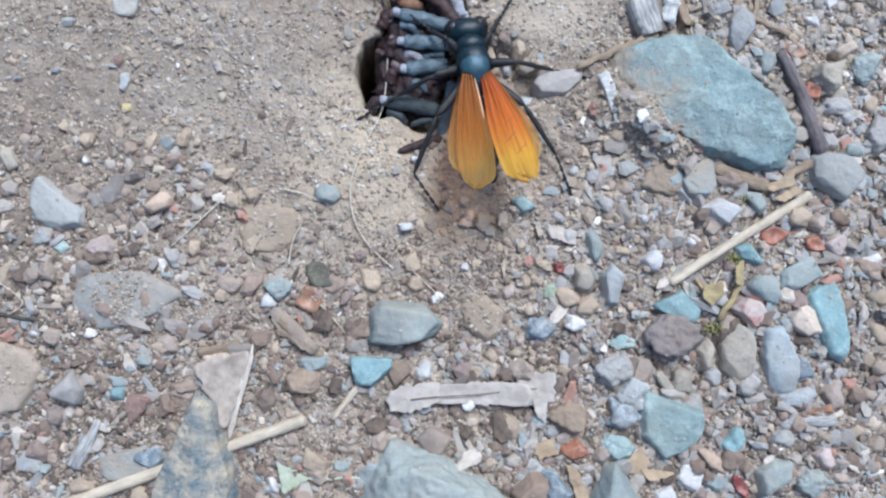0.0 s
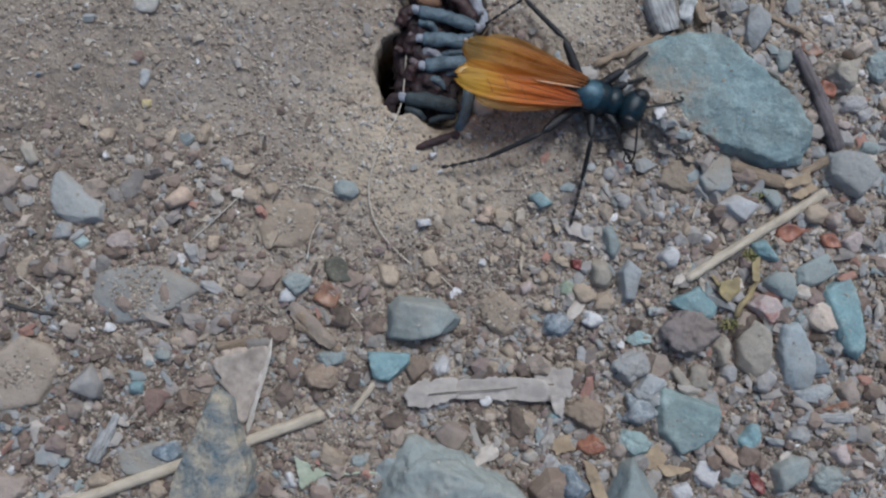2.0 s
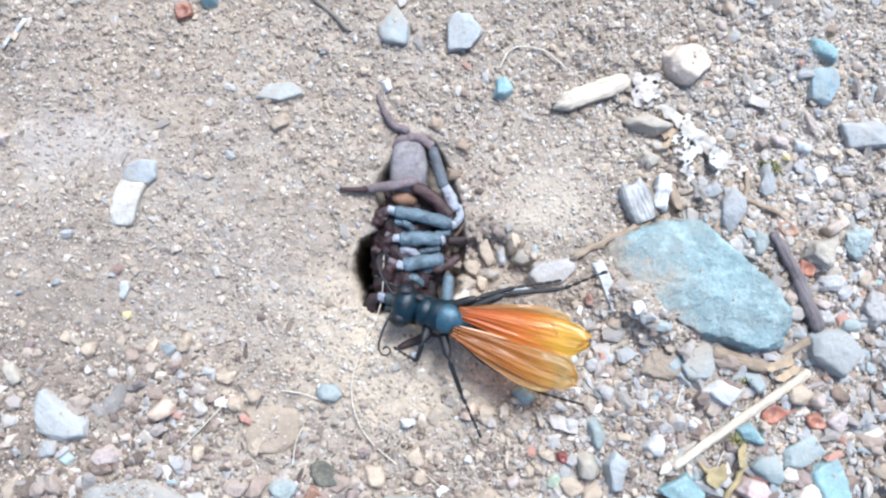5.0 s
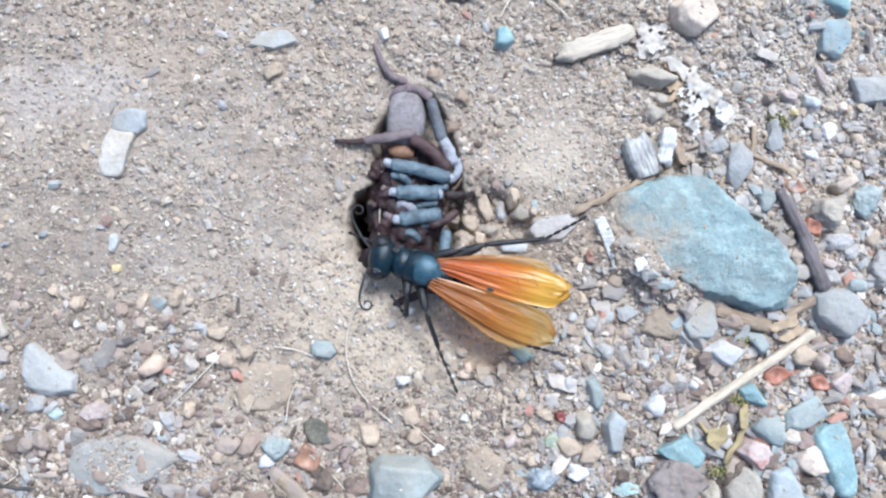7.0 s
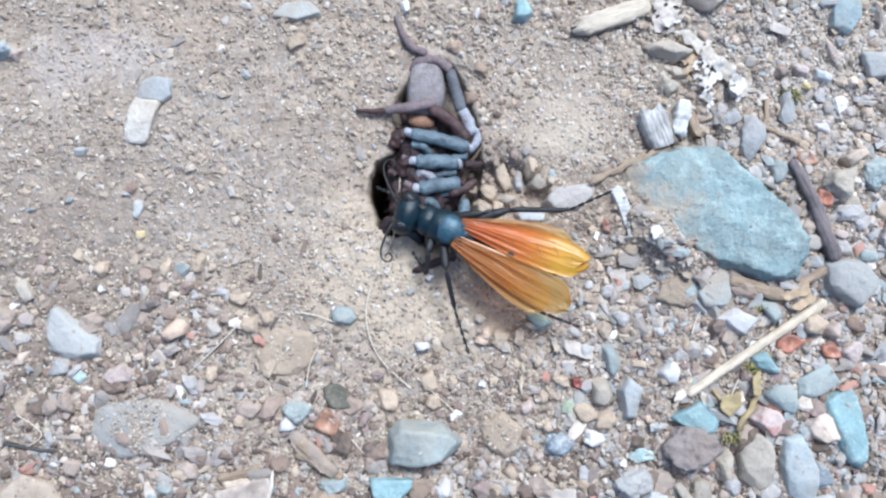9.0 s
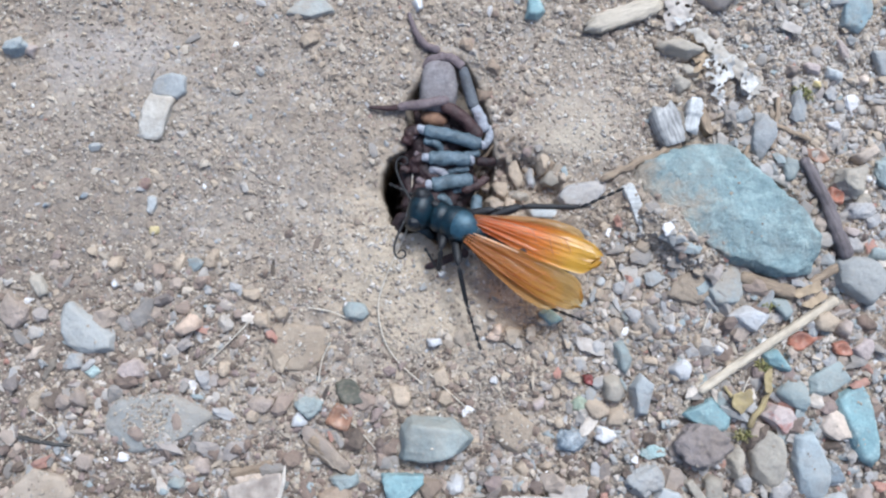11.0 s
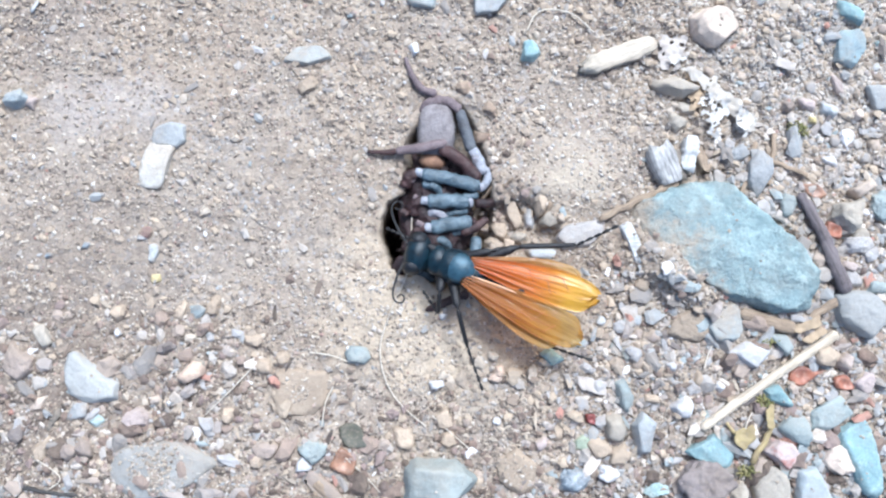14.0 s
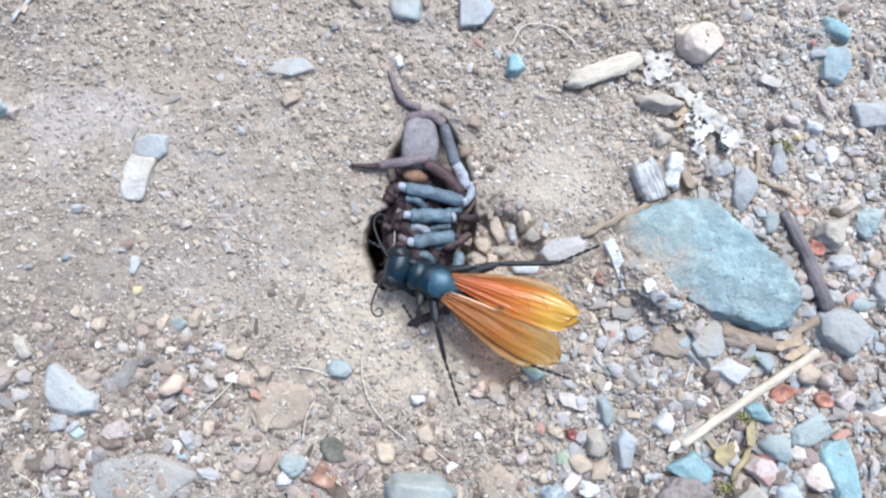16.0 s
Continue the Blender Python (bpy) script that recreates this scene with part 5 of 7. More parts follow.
stick((21.1, 13.7, 0.8), (23.0, 18.1, 0.8), 0.39, 0.39, "woodbr", "short brown splinter of wood")
stick((56.9, -26.0, 2.2), (60.3, -19.4, 2.2), 0.58, 0.39, "yellowplant", "yellow-brown plant stalk among pebbles")
stick((55.2, -22.2, 2.0), (52.8, -19.3, 2.0), 0.29, 0.29, "yellowplant", "short pale stalk among pebbles")
stick((-10.9, -54.0, 0.8), (-2.5, -53.8, 0.6), 0.29, 0.19, "paleplant", "thin pale stem of a withered sprout")
pebble(12.7, 13.7, 2.3, 1.7, -20, 1.6, "pinkbr", "small pinkish brown rounded pebble on gravelly soil")
pebble(12.0, 29.6, 3.3, 2.5, 20, 1.6, "clodbr", "small crumbly brown soil rounded pebble on gravelly soil")
pebble(13.1, 34.0, 2.9, 2.1, -20, 1.5, "clodbr", "small crumbly brown soil rounded pebble on gravelly soil")
pebble(13.7, 11.1, 2.5, 1.7, 0, 1.6, "tan", "small tan sandstone rounded pebble on gravelly soil")
pebble(8.6, 37.8, 2.9, 1.9, -30, 1.4, "clodbr", "small crumbly brown soil rounded pebble on gravelly soil")
stone(-19.3, -13.1, [(-93, 4.0), (-39, 4.5), (-5, 4.8), (80, 3.9), (116, 4.4), (-176, 4.5)], 1.0, "clod", "thin tan crust of dried mud on soil")
stick((-16.8, -30.0, 0.8), (-9.6, -33.8, 0.8), 0.68, 0.87, "woodbr", "broken strip of brown bark on gravel")
pebble(-34.0, 57.2, 3.5, 2.9, 60, 1.4, "rust", "curled reddish brown leaf scrap on soil")
stone(-29.8, 58.8, [(-81, 1.1), (-6, 1.5), (90, 1.0), (-163, 1.4)], 2.2, "blue", "small bright blue-green angular pebble on gravelly soil")
stick((-12.0, 59.4, 0.8), (-6.1, 54.0, 0.8), 0.39, 0.39, "wood", "thin grey-brown twig lying on soil")
pebble(84.4, 6.3, 5.8, 5.4, 20, 2.2, "lilac", "medium-sized lilac-grey rounded stone on gravelly soil")

def wood_block(x, y, long, wide, high, turn, mat, label, bend=1.0):
    """A splintered block of wood with furrows along its grain."""
    COUNT[0] += 1
    rng = np.random.RandomState(COUNT[0])
    nx, ny = 14, 16
    verts, faces = [], []
    furrow = rng.uniform(-1, 1, ny) * 0.32
    ends = rng.uniform(-1, 1, (2, ny)) * 0.5
    drift = np.cumsum(rng.normal(size=(nx, 2)), 0) * 0.012 * long * bend
    for k in range(nx):
        u = k / (nx - 1)
        swell = (1 if long < 10 else 0.5 if k in (0, nx - 1) else 0.85 if k in (1, nx - 2) else 1) + 0.10 * rng.uniform(-1, 1) - 0.35 * max(0.0, u - 0.7) - 0.3 * max(0.0, 0.12 - u)
        for j in range(ny):
            a = 2 * math.pi * j / ny
            cx, sx = math.cos(a), math.sin(a)
            px = abs(cx) ** 0.5 * math.copysign(1, cx) * wide / 2 * (1 + 0.12 * furrow[j])
            pz = abs(sx) ** 0.5 * math.copysign(1, sx) * high / 2 + furrow[(j + 3) % ny] * 0.5
            px, pz = px * swell + drift[k, 0] - drift[:, 0].mean(), pz * swell + 0.4 * (drift[k, 1] - drift[:, 1].mean())
            verts.append(((u - 0.5) * long + (ends[0, j] * max(0.0, 1 - u * 5) + ends[1, j] * max(0.0, 1 - (1 - u) * 5)) * 1.6, px, pz))
    for k in range(nx - 1):
        for j in range(ny):
            a, b = k * ny + j, k * ny + (j + 1) % ny
            faces.append((a, b, b + ny, a + ny))
    faces += [tuple(range(ny))[::-1], tuple(range((nx - 1) * ny, nx * ny))]
    ob = mesh_object("wood_block", verts, faces, mat)
    placed(ob, x, y, base_level(x, y) + high * 0.4, rng.uniform(-6, 6), rng.uniform(-5, 5), turn)
    return tagged(ob, label, "wood chip")


def sheet(planes, curl, seed, thick=0.16, ragged=0.10, rings=10, spokes=56):
    """A thin curled leaf scrap: outline by planes, double skinned."""
    rng = np.random.RandomState(seed)
    top, verts, faces = [], [], []
    rag = np.convolve(np.tile(rng.uniform(-1, 1, spokes), 3), [0.25, 0.5, 0.25], "same")[spokes:2 * spokes] * ragged
    for i in range(rings + 1):
        for k in range(spokes):
            a = 2 * math.pi * k / spokes
            r = min(d / max(1e-3, math.cos(a - radians(n))) for n, d in planes if math.cos(a - radians(n)) > 1e-3)
            r *= (1 + rag[k]) * i / rings
            x, y = r * math.cos(a), r * math.sin(a)
            z = curl * (x * x * 0.6 + y * y) / 60 + 0.35 * noise.noise(Vector((x * 0.35, y * 0.35, seed))) + 0.15 * noise.noise(Vector((x, y, seed + 9.0)))
            top.append((x, y, z))
    m = len(top)
    verts = top + [(x, y, z - thick) for x, y, z in top]
    for i in range(rings):
        for k in range(spokes):
            a, b = i * spokes + k, i * spokes + (k + 1) % spokes
            faces.append((a, a + spokes, b + spokes, b))
            faces.append((m + a, m + b, m + b + spokes, m + a + spokes))
    for k in range(spokes):
        a, b = rings * spokes + k, rings * spokes + (k + 1) % spokes
        faces.append((a, m + a, m + b, b))
    return verts, faces


def leaf(name, x, y, lift, pieces, mat, label):
    """A dried leaf scrap: an Empty with one blade for each piece (dx, dy, planes, curl, rx, ry)."""
    COUNT[0] += 1
    root = new(name)
    placed(root, x, y, base_level(x, y) + lift)
    tagged(root, label, "leaf", "leaf scraps")
    for k, (dx, dy, planes, curl, rx, ry) in enumerate(pieces):
        v, f = sheet(planes, curl, COUNT[0] * 10 + k, 0.16, 0.24 if mat == "lichen" else 0.2)
        placed(mesh_object("blade", v, f, mat if k == 0 or mat != "stainedleaf" else "paleleaf", root), dx, dy, 0.12 * k, rx, ry, 0)
    if name == "leaf_strip":
        a, b = pieces[0], pieces[2]
        v, f = swept([(a[0] + (b[0] - a[0]) * q / 9, a[1] + (b[1] - a[1]) * q / 9 + 0.1 * math.sin(q), 0.45) for q in range(10)], [0.11] * 10, 6)
        rib = mesh_object("midrib", v, f, "wood", root)
        rib["label"] = "brown midrib"
    return root


def moss(x, y, size, label):
    """A tuft of small leaves on short stems."""
    COUNT[0] += 1
    rng = np.random.RandomState(COUNT[0])
    pieces = []
    for k in range(26):
        a, r, up = rng.uniform(0, 360), size * rng.uniform(0.1, 1.0) * 0.8, rng.uniform(0.3, 1.2)
        px, py = r * math.cos(radians(a)), r * math.sin(radians(a)) * 0.6
        pieces.append(limb((px, py, -0.6), (px + rng.uniform(-0.6, 0.6), py + rng.uniform(-0.6, 0.6), up), 0.1, 0.08, 0, 5, 4))
        for _ in range(2):
            pieces.append(blob((px + rng.uniform(-0.6, 0.6), py + rng.uniform(-0.6, 0.6), up + rng.uniform(-0.2, 0.2)), (rng.uniform(0.3, 0.6), 0.2, 0.1), a + rng.uniform(-60, 60), 1, rng.uniform(-40, 40)))
    ob = mesh_object("moss_tuft", *joined(*pieces), "moss")
    placed(ob, x, y, base_level(x, y) + 0.2)
    return tagged(ob, label, "moss")


def lace(x, y, outline, seed, holes, reach, lift):
    """A thin papery film inside an outline (mm from x, y), eaten through by round holes."""
    rng = np.random.RandomState(seed)
    o = np.array(outline, float)
    step = 0.16
    gx, gy = np.arange(o[:, 0].min(), o[:, 0].max() + step, step), np.arange(o[:, 1].min(), o[:, 1].max() + step, step)
    px, py = np.meshgrid(gx, gy)
    wx, wy = px + 1.5 * value_noise(px / 1.1 + seed, py / 1.1), py + 1.5 * value_noise(px / 1.1, py / 1.1 + seed)
    inside = np.zeros(px.shape, bool)
    for (ax, ay), (bx, by) in zip(o, np.roll(o, -1, 0)):
        inside ^= ((ay > wy) != (by > wy)) & (wx < (bx - ax) * (wy - ay) / (by - ay + 1e-9) + ax)
    for _ in range(holes):
        hx, hy, r = rng.uniform(gx[0], gx[-1]), rng.uniform(gy[0], gy[-1]), reach * rng.uniform(0.4, 1.0)
        inside &= np.hypot((px - hx) * rng.uniform(0.7, 1.3), py - hy) > r
    z = base_level(x, y) + lift + 1.1 * value_noise(px / 2.6 + seed, py / 2.6) + 0.35 * value_noise(px / 0.8, py / 0.8 + seed)
    nx, m = len(gx), px.size
    top = np.stack([px, py, z], -1).reshape(-1, 3)
    cell = inside[:-1, :-1] & inside[1:, 1:]
    faces = []
    for j, i in zip(*np.nonzero(cell)):
        a = j * nx + i
        ring = (a, a + 1, a + nx + 1, a + nx)
        faces += [ring, tuple(q + m for q in ring[::-1])]
        for (dj, di), p, q in (((-1, 0), a, a + 1), ((1, 0), a + nx + 1, a + nx), ((0, -1), a + nx, a), ((0, 1), a + 1, a + nx + 1)):
            jj, ii = j + dj, i + di
            if not (0 <= jj < cell.shape[0] and 0 <= ii < cell.shape[1] and cell[jj, ii]):
                faces.append((q, p, p + m, q + m))
    verts = np.concatenate([top, top - np.array([0, 0, 0.14])])
    used = np.unique([q for f in faces for q in f])
    back = np.zeros(len(verts), int)
    back[used] = np.arange(len(used))
    return verts[used], [tuple(int(back[q]) for q in f) for f in faces]


def rotted_leaf(x, y, lobes, label):
    """A rotted leaf of pale film; each lobe has its place, outline, holes and material."""
    root = new("leaf_skeleton")
    placed(root, x, y, 0)
    tagged(root, label, "leaf", "leaf scraps")
    for k, (dx, dy, outline, holes, reach, lift, mat) in enumerate(lobes):
        v, f = lace(x + dx, y + dy, outline, 40 + k, holes, reach, lift)
        placed(mesh_object("lobe", v, f, mat, root, False), dx, dy, 0)


def fibre(points, radius, label):
    """A fine hair or rootlet that follows the ground along points in mm."""
    p = np.array(points, float)
    u = np.linspace(0, len(p) - 1, 12 * (len(p) - 1) + 1)
    k = np.clip(u.astype(int), 0, len(p) - 2)
    f = (u - k)[:, None]
    q0, q1, q2, q3 = p[np.maximum(k - 1, 0)], p[k], p[k + 1], p[np.minimum(k + 2, len(p) - 1)]
    xy = 0.5 * (2 * q1 + (q2 - q0) * f + (2 * q0 - 5 * q1 + 4 * q2 - q3) * f ** 2 + (3 * q1 - q0 - 3 * q2 + q3) * f ** 3)
    z = np.maximum(height(xy[:, 0], xy[:, 1]), -0.6)
    z = np.convolve(np.pad(z, 4, "edge"), np.ones(9) / 9, "valid") + 0.75
    ob = mesh_object("plant_fibre", *swept(np.column_stack([xy, z]), [radius] * len(z), 6), "hair")
    return tagged(ob, label, "fibre", "fine fibres")


wood_block(-14.2, -29.9, 9.0, 2.5, 1.4, -42, "pinkbr", "curled pinkish brown flake of bark on gravelly soil", 0.8)
wood_block(35.4, 43.5, 14.2, 3.3, 2.2, 20, "driftwood", "pale weathered splintered stick with broken ends", 0.25)
leaf("leaf_strip", 18.9, -39.9, 1.3, [(-13.5, -0.6, [(-150, 3.6), (-100, 2.4), (-68, 2.2), (0, 4.8), (95, 2.3), (139, 3.1)], -0.1, 0, -1), (-1.8, 0.7, [(-90, 1.9), (1, 7.8), (94, 1.8), (-178, 7.8)], 0.7, 1, -6), (7.2, 1.7, [(-85, 2.5), (1, 3.1), (98, 2.5), (-167, 3.1)], -0.6, 4, -3), (8.0, -1.8, [(-115, 1.4), (-3, 1.0), (96, 1.7), (-158, 0.9)], -0.1, 6, 0)], "dryleaf", "torn grey-white strip of dried leaf")
leaf("leaf_scrap", -24.7, -39.2, 1.9, [(0.0, 0.0, [(-155, 3.2), (-14, 2.6), (70, 6.5), (105, 4.9)], 0.5, 3, -4), (2.2, -2.0, [(-14, 0.6), (166, 0.6), (-104, 8.2), (76, 8.4)], -0.4, 0, -24)], "stainedleaf", "torn soil-stained papery leaf scrap with a pale curled edge")
leaf("sprout_leaf", -13.9, -54.0, 0.9, [(0.0, 0.0, [(-58, 1.7), (64, 1.4), (-169, 1.6)], 0.6, 3, 2)], "paleplant", "withered pale green leaf of a sprout")
leaf("leaf_scrap", 45.0, -51.1, 1.4, [(-1.6, 0.8, [(-103, 1.7), (-45, 1.8), (34, 2.1), (129, 1.7)], -0.5, 3, 1), (1.6, -0.8, [(-73, 0.9), (83, 0.7), (-146, 1.7)], 0.1, -6, 5)], "tanleaf", "crumpled tan dry leaf among stones")
leaf("leaf_scrap", 74.9, -40.6, 1.2, [(0.0, 0.0, [(-97, 1.0), (-69, 0.6), (72, 1.5), (109, 0.5)], 0.4, 3, 5)], "orange", "bright orange-brown dry leaf scrap")
leaf("leaf_scrap", 33.5, -53.9, 1.6, [(0.0, 0.0, [(-111, 2.5), (24, 0.9), (56, 1.9), (-158, 1.0)], 1.0, 5, -1)], "tanleaf", "curled brown dry leaf between stones")
leaf("leaf_scrap", 29.8, -12.6, 1.0, [(0.0, 0.0, [(-107, 1.1), (5, 2.3), (74, 1.1), (-151, 1.7)], 0.2, -2, 1)], "dryleaf", "grey-brown leaf scrap on soil")
leaf("leaf_scrap", 63.8, 41.8, 1.2, [(0.0, 0.0, [(-106, 0.7), (-23, 1.8), (68, 0.8), (159, 1.8)], 0.7, 5, 2)], "dryleaf", "small curled grey leaf scrap")
wood_block(42.5, 24.6, 6.3, 4.6, 3.4, -68, "greywood", "grey splintered block of weathered wood")
wood_block(46.8, 26.4, 5.2, 2.7, 3.0, 80, "palewood", "pale weathered chip of split wood")
wood_block(45.0, 24.6, 4.6, 1.6, 2.4, -75, "wood", "brown sliver of split wood")
wood_block(48.8, 26.2, 5.6, 1.7, 2.2, -72, "woodbr", "narrow brown chip of wood")
pebble(-43.2, 5.9, 2.2, 1.6, 40, 0.7, "yellow", "tiny yellowish pebble sunk in tan soil")
moss(66.2, 30.8, 2.6, "tuft of yellow-green moss among gravel")
moss(59.2, -15.7, 2.2, "tuft of yellow-green moss under the straw")
moss(56.1, -27.5, 2.2, "small green moss tuft beside pebbles")
moss(59.8, -5.5, 1.8, "small olive moss tuft by white stone")
rotted_leaf(53.0, 35.5, [
    (0.0, 0.0, [(-8.4, 6.2), (-5.5, 6.0), (-2.6, 4.6), (1.6, 1.4), (5.2, -2.2), (5.6, -5.4), (3.4, -5.4), (1.6, -2.6), (-1.2, -0.2), (-3.6, 2.6)], 34, 0.30, 1.9, "lichen"),
    (-2.0, -2.2, [(-2.6, 2.6), (0.4, 3.4), (2.8, 2.6), (2.4, -0.2), (1.2, -1.8), (0.9, -4.4), (-0.4, -4.2), (-1.2, -1.6), (-2.8, -0.8)], 75, 0.34, 2.3, "whitefilm"),
    (2.9, -3.2, [(-1.2, 2.2), (1.0, 1.6), (1.9, -1.0), (1.0, -3.2), (-0.2, -2.6), (-0.9, -0.4)], 14, 0.28, 2.5, "whitefilm"),
    (-4.8, 2.0, [(-1.6, 4.0), (1.0, 3.2), (1.8, 0.0), (1.0, -3.4), (-0.6, -4.6), (-1.2, -1.0)], 10, 0.5, 1.2, "tanleaf"),
], "white papery skeleton of a rotted leaf with holes")
rotted_leaf(44.6, 43.6, [
    (0.0, 0.0, [(-2.4, 2.8), (0.6, 3.6), (2.6, 2.2), (1.8, -0.6), (0.2, -2.8), (-2.0, -2.4), (-2.6, 0.2)], 14, 0.36, 1.4, "dryleaf"),
    (0.2, -1.2, [(-2.2, 0.6), (1.8, 0.8), (1.4, -0.6), (-1.0, -1.2)], 6, 0.5, 2.1, "whitefilm"),
], "grey papery leaf film beside a pale stick")
fibre([(-0.3, 16.4), (-0.9, 7.5), (-3.6, 0.9), (-5.7, -5.6), (-4.9, -11.2), (-2.4, -15.4), (1.8, -19.2)], 0.11, "long fine pale hair lying over the soil")
fibre([(-34.6, -16.7), (-30.5, -12.8), (-26.8, -8.9)], 0.10, "fine pale plant fibre on soil")
fibre([(-17.4, -6.6), (-13.7, -7.2), (-10.7, -8.4)], 0.10, "fine pale fibre beside blue pebble")
fibre([(2.9, -17.4), (6.2, -20.5), (10.2, -24.0)], 0.10, "fine pale plant fibre on crumbs")
fibre([(-11.7, -23.9), (-8.9, -26.5), (-5.6, -30.3)], 0.09, "fine pale fibre beside orange husk")
fibre([(50.5, -5.7), (49.5, -7.8), (48.7, -9.8)], 0.12, "fine white curled fibre")
fibre([(-15.5, -19.0), (-14.9, -15.2), (-13.6, -12.4)], 0.12, "fine white blurred plant fibre")
fibre([(-61.6, -23.5), (-57.9, -26.6), (-60.6, -28.9)], 0.11, "fine pale rootlet on dark soil")
fibre([(57.2, -17.6), (56.2, -19.4), (55.2, -21.5)], 0.12, "fine white rootlet among pebbles")
fibre([(19.4, 47.6), (21.8, 51.0), (27.1, 50.6), (31.0, 47.3)], 0.13, "thin brown curved rootlet on soil")
leaf("leaf_scrap", 55.2, -21.5, 2.2, [(0.0, 0.0, [(-128, 1.7), (-47, 1.5), (9, 1.8), (107, 1.5), (171, 1.7)], 1.4, 4, 6)], "yellowplant", "ochre crumpled petal of a dead flower")
leaf("leaf_scrap", 59.5, -18.2, 2.4, [(0.0, 0.0, [(-99, 1.9), (-3, 0.7), (107, 1.9), (-177, 0.7)], 0.9, -4, 5)], "yellowplant", "ochre curled plant scrap beside straw")
leaf("leaf_scrap", 66.5, -2.8, 1.4, [(0.0, 0.0, [(-126, 2.0), (-68, 0.8), (31, 2.3), (114, 0.8)], 1.5, 5, 0)], "tanleaf", "crumpled tan leaf scrap by twig")
leaf("leaf_scrap", 67.8, -4.6, 1.4, [(0.0, 0.0, [(-97, 1.3), (-58, 0.7), (60, 1.9), (119, 0.7)], 1.0, -4, 4)], "tanleaf", "pinkish tan leaf scrap by straw")
leaf("leaf_scrap", 27.8, -48.3, 1.2, [(0.0, 0.0, [(-71, 1.3), (23, 1.8), (107, 1.3), (-147, 1.7)], 0.7, -3, -6)], "tanleaf", "brown crumpled leaf piece in gravel")
leaf("leaf_scrap", 68.5, -19.3, 1.0, [(0.0, 0.0, [(-132, 1.6), (-62, 0.7), (36, 1.6), (126, 0.8)], 1.3, 6, -5)], "dryleaf", "grey leaf sliver among pebbles")


def random_pebbles():
    """Loose pebbles between the larger stones, a few shapes that repeat turned and scaled."""
    rng = np.random.RandomState(21)
    mats = ["tan", "pinkbr", "grey", "slate", "greytan", "tan", "clod", "blue", "lilac", "beige", "pink", "palebl", "brown", "clod", "pinkbr", "greytan"]
    words = {"tan": "tan", "pinkbr": "pinkish brown", "grey": "grey", "slate": "blue-grey", "greytan": "grey-tan", "clod": "soil-coloured", "blue": "blue-green", "lilac": "lilac-grey", "beige": "beige",
             "pink": "pink", "palebl": "pale blue", "brown": "brown", "white": "white quartz", "teal": "green-blue"}
    shapes = []
    for k, mat in enumerate(mats * 2):
        v, f = faceted(oval_planes(2.0, rng.uniform(1.2, 1.8), 0, 300 + k), rng.uniform(0.45, 0.85), 0.5, 300 + k, 3, 60, 0.08)
        me = mesh_object("pebble", v, f, mat)
        shapes.append((me.data, mat))
        bpy.data.objects.remove(me)
    taken = [(o.location.x / MM, o.location.y / MM, max(o.dimensions.x, o.dimensions.y) / MM / 2 if o.type == "MESH" else 4) for o in scene.objects if o.get("group") in ("stones on the ground", "seed husks", "sticks and straws", "leaf scraps")]
    made = 0
    for _ in range(6000):
        if made >= 230:
            break
        x, y = rng.uniform(-72, 90), rng.uniform(-66, 62)
        dense = 0.035 + 0.9 * float(smooth(20, 42, x - 0.3 * y + 0.35 * max(-y - 5, 0))) + 0.25 * float(smooth(-14, -32, y))
        dense *= 1 - 0.5 * float(smooth(18, 32, y))
        r = rng.uniform(0.6, 1.0) ** 1.5 * (1.0 + 0.8 * dense)
        if rng.rand() > dense * float(roughness_map(x, y)) or bool(in_pit(x, y)):
            continue
        if any((x - a) ** 2 + (y - b) ** 2 < (q * 0.85 + r) ** 2 for a, b, q in taken):
            continue
        data, mat = shapes[rng.randint(len(shapes))]
        if dense < 0.35 and mat not in ("tan", "clod", "pinkbr", "greytan", "beige"):
            continue
        ob = new("pebble", data)
        ob.matrix_basis = pose(x * MM, y * MM, (base_level(x, y) + 0.1 * r) * MM, rng.uniform(-12, 12), rng.uniform(-12, 12), rng.uniform(0, 360)) @ Matrix.Diagonal((r, r, r, 1))
        tagged(ob, "small %s pebble lying loose on the soil" % words[mat], "pebble", "stones on the ground")
        taken.append((x, y, r))
        made += 1


random_pebbles()


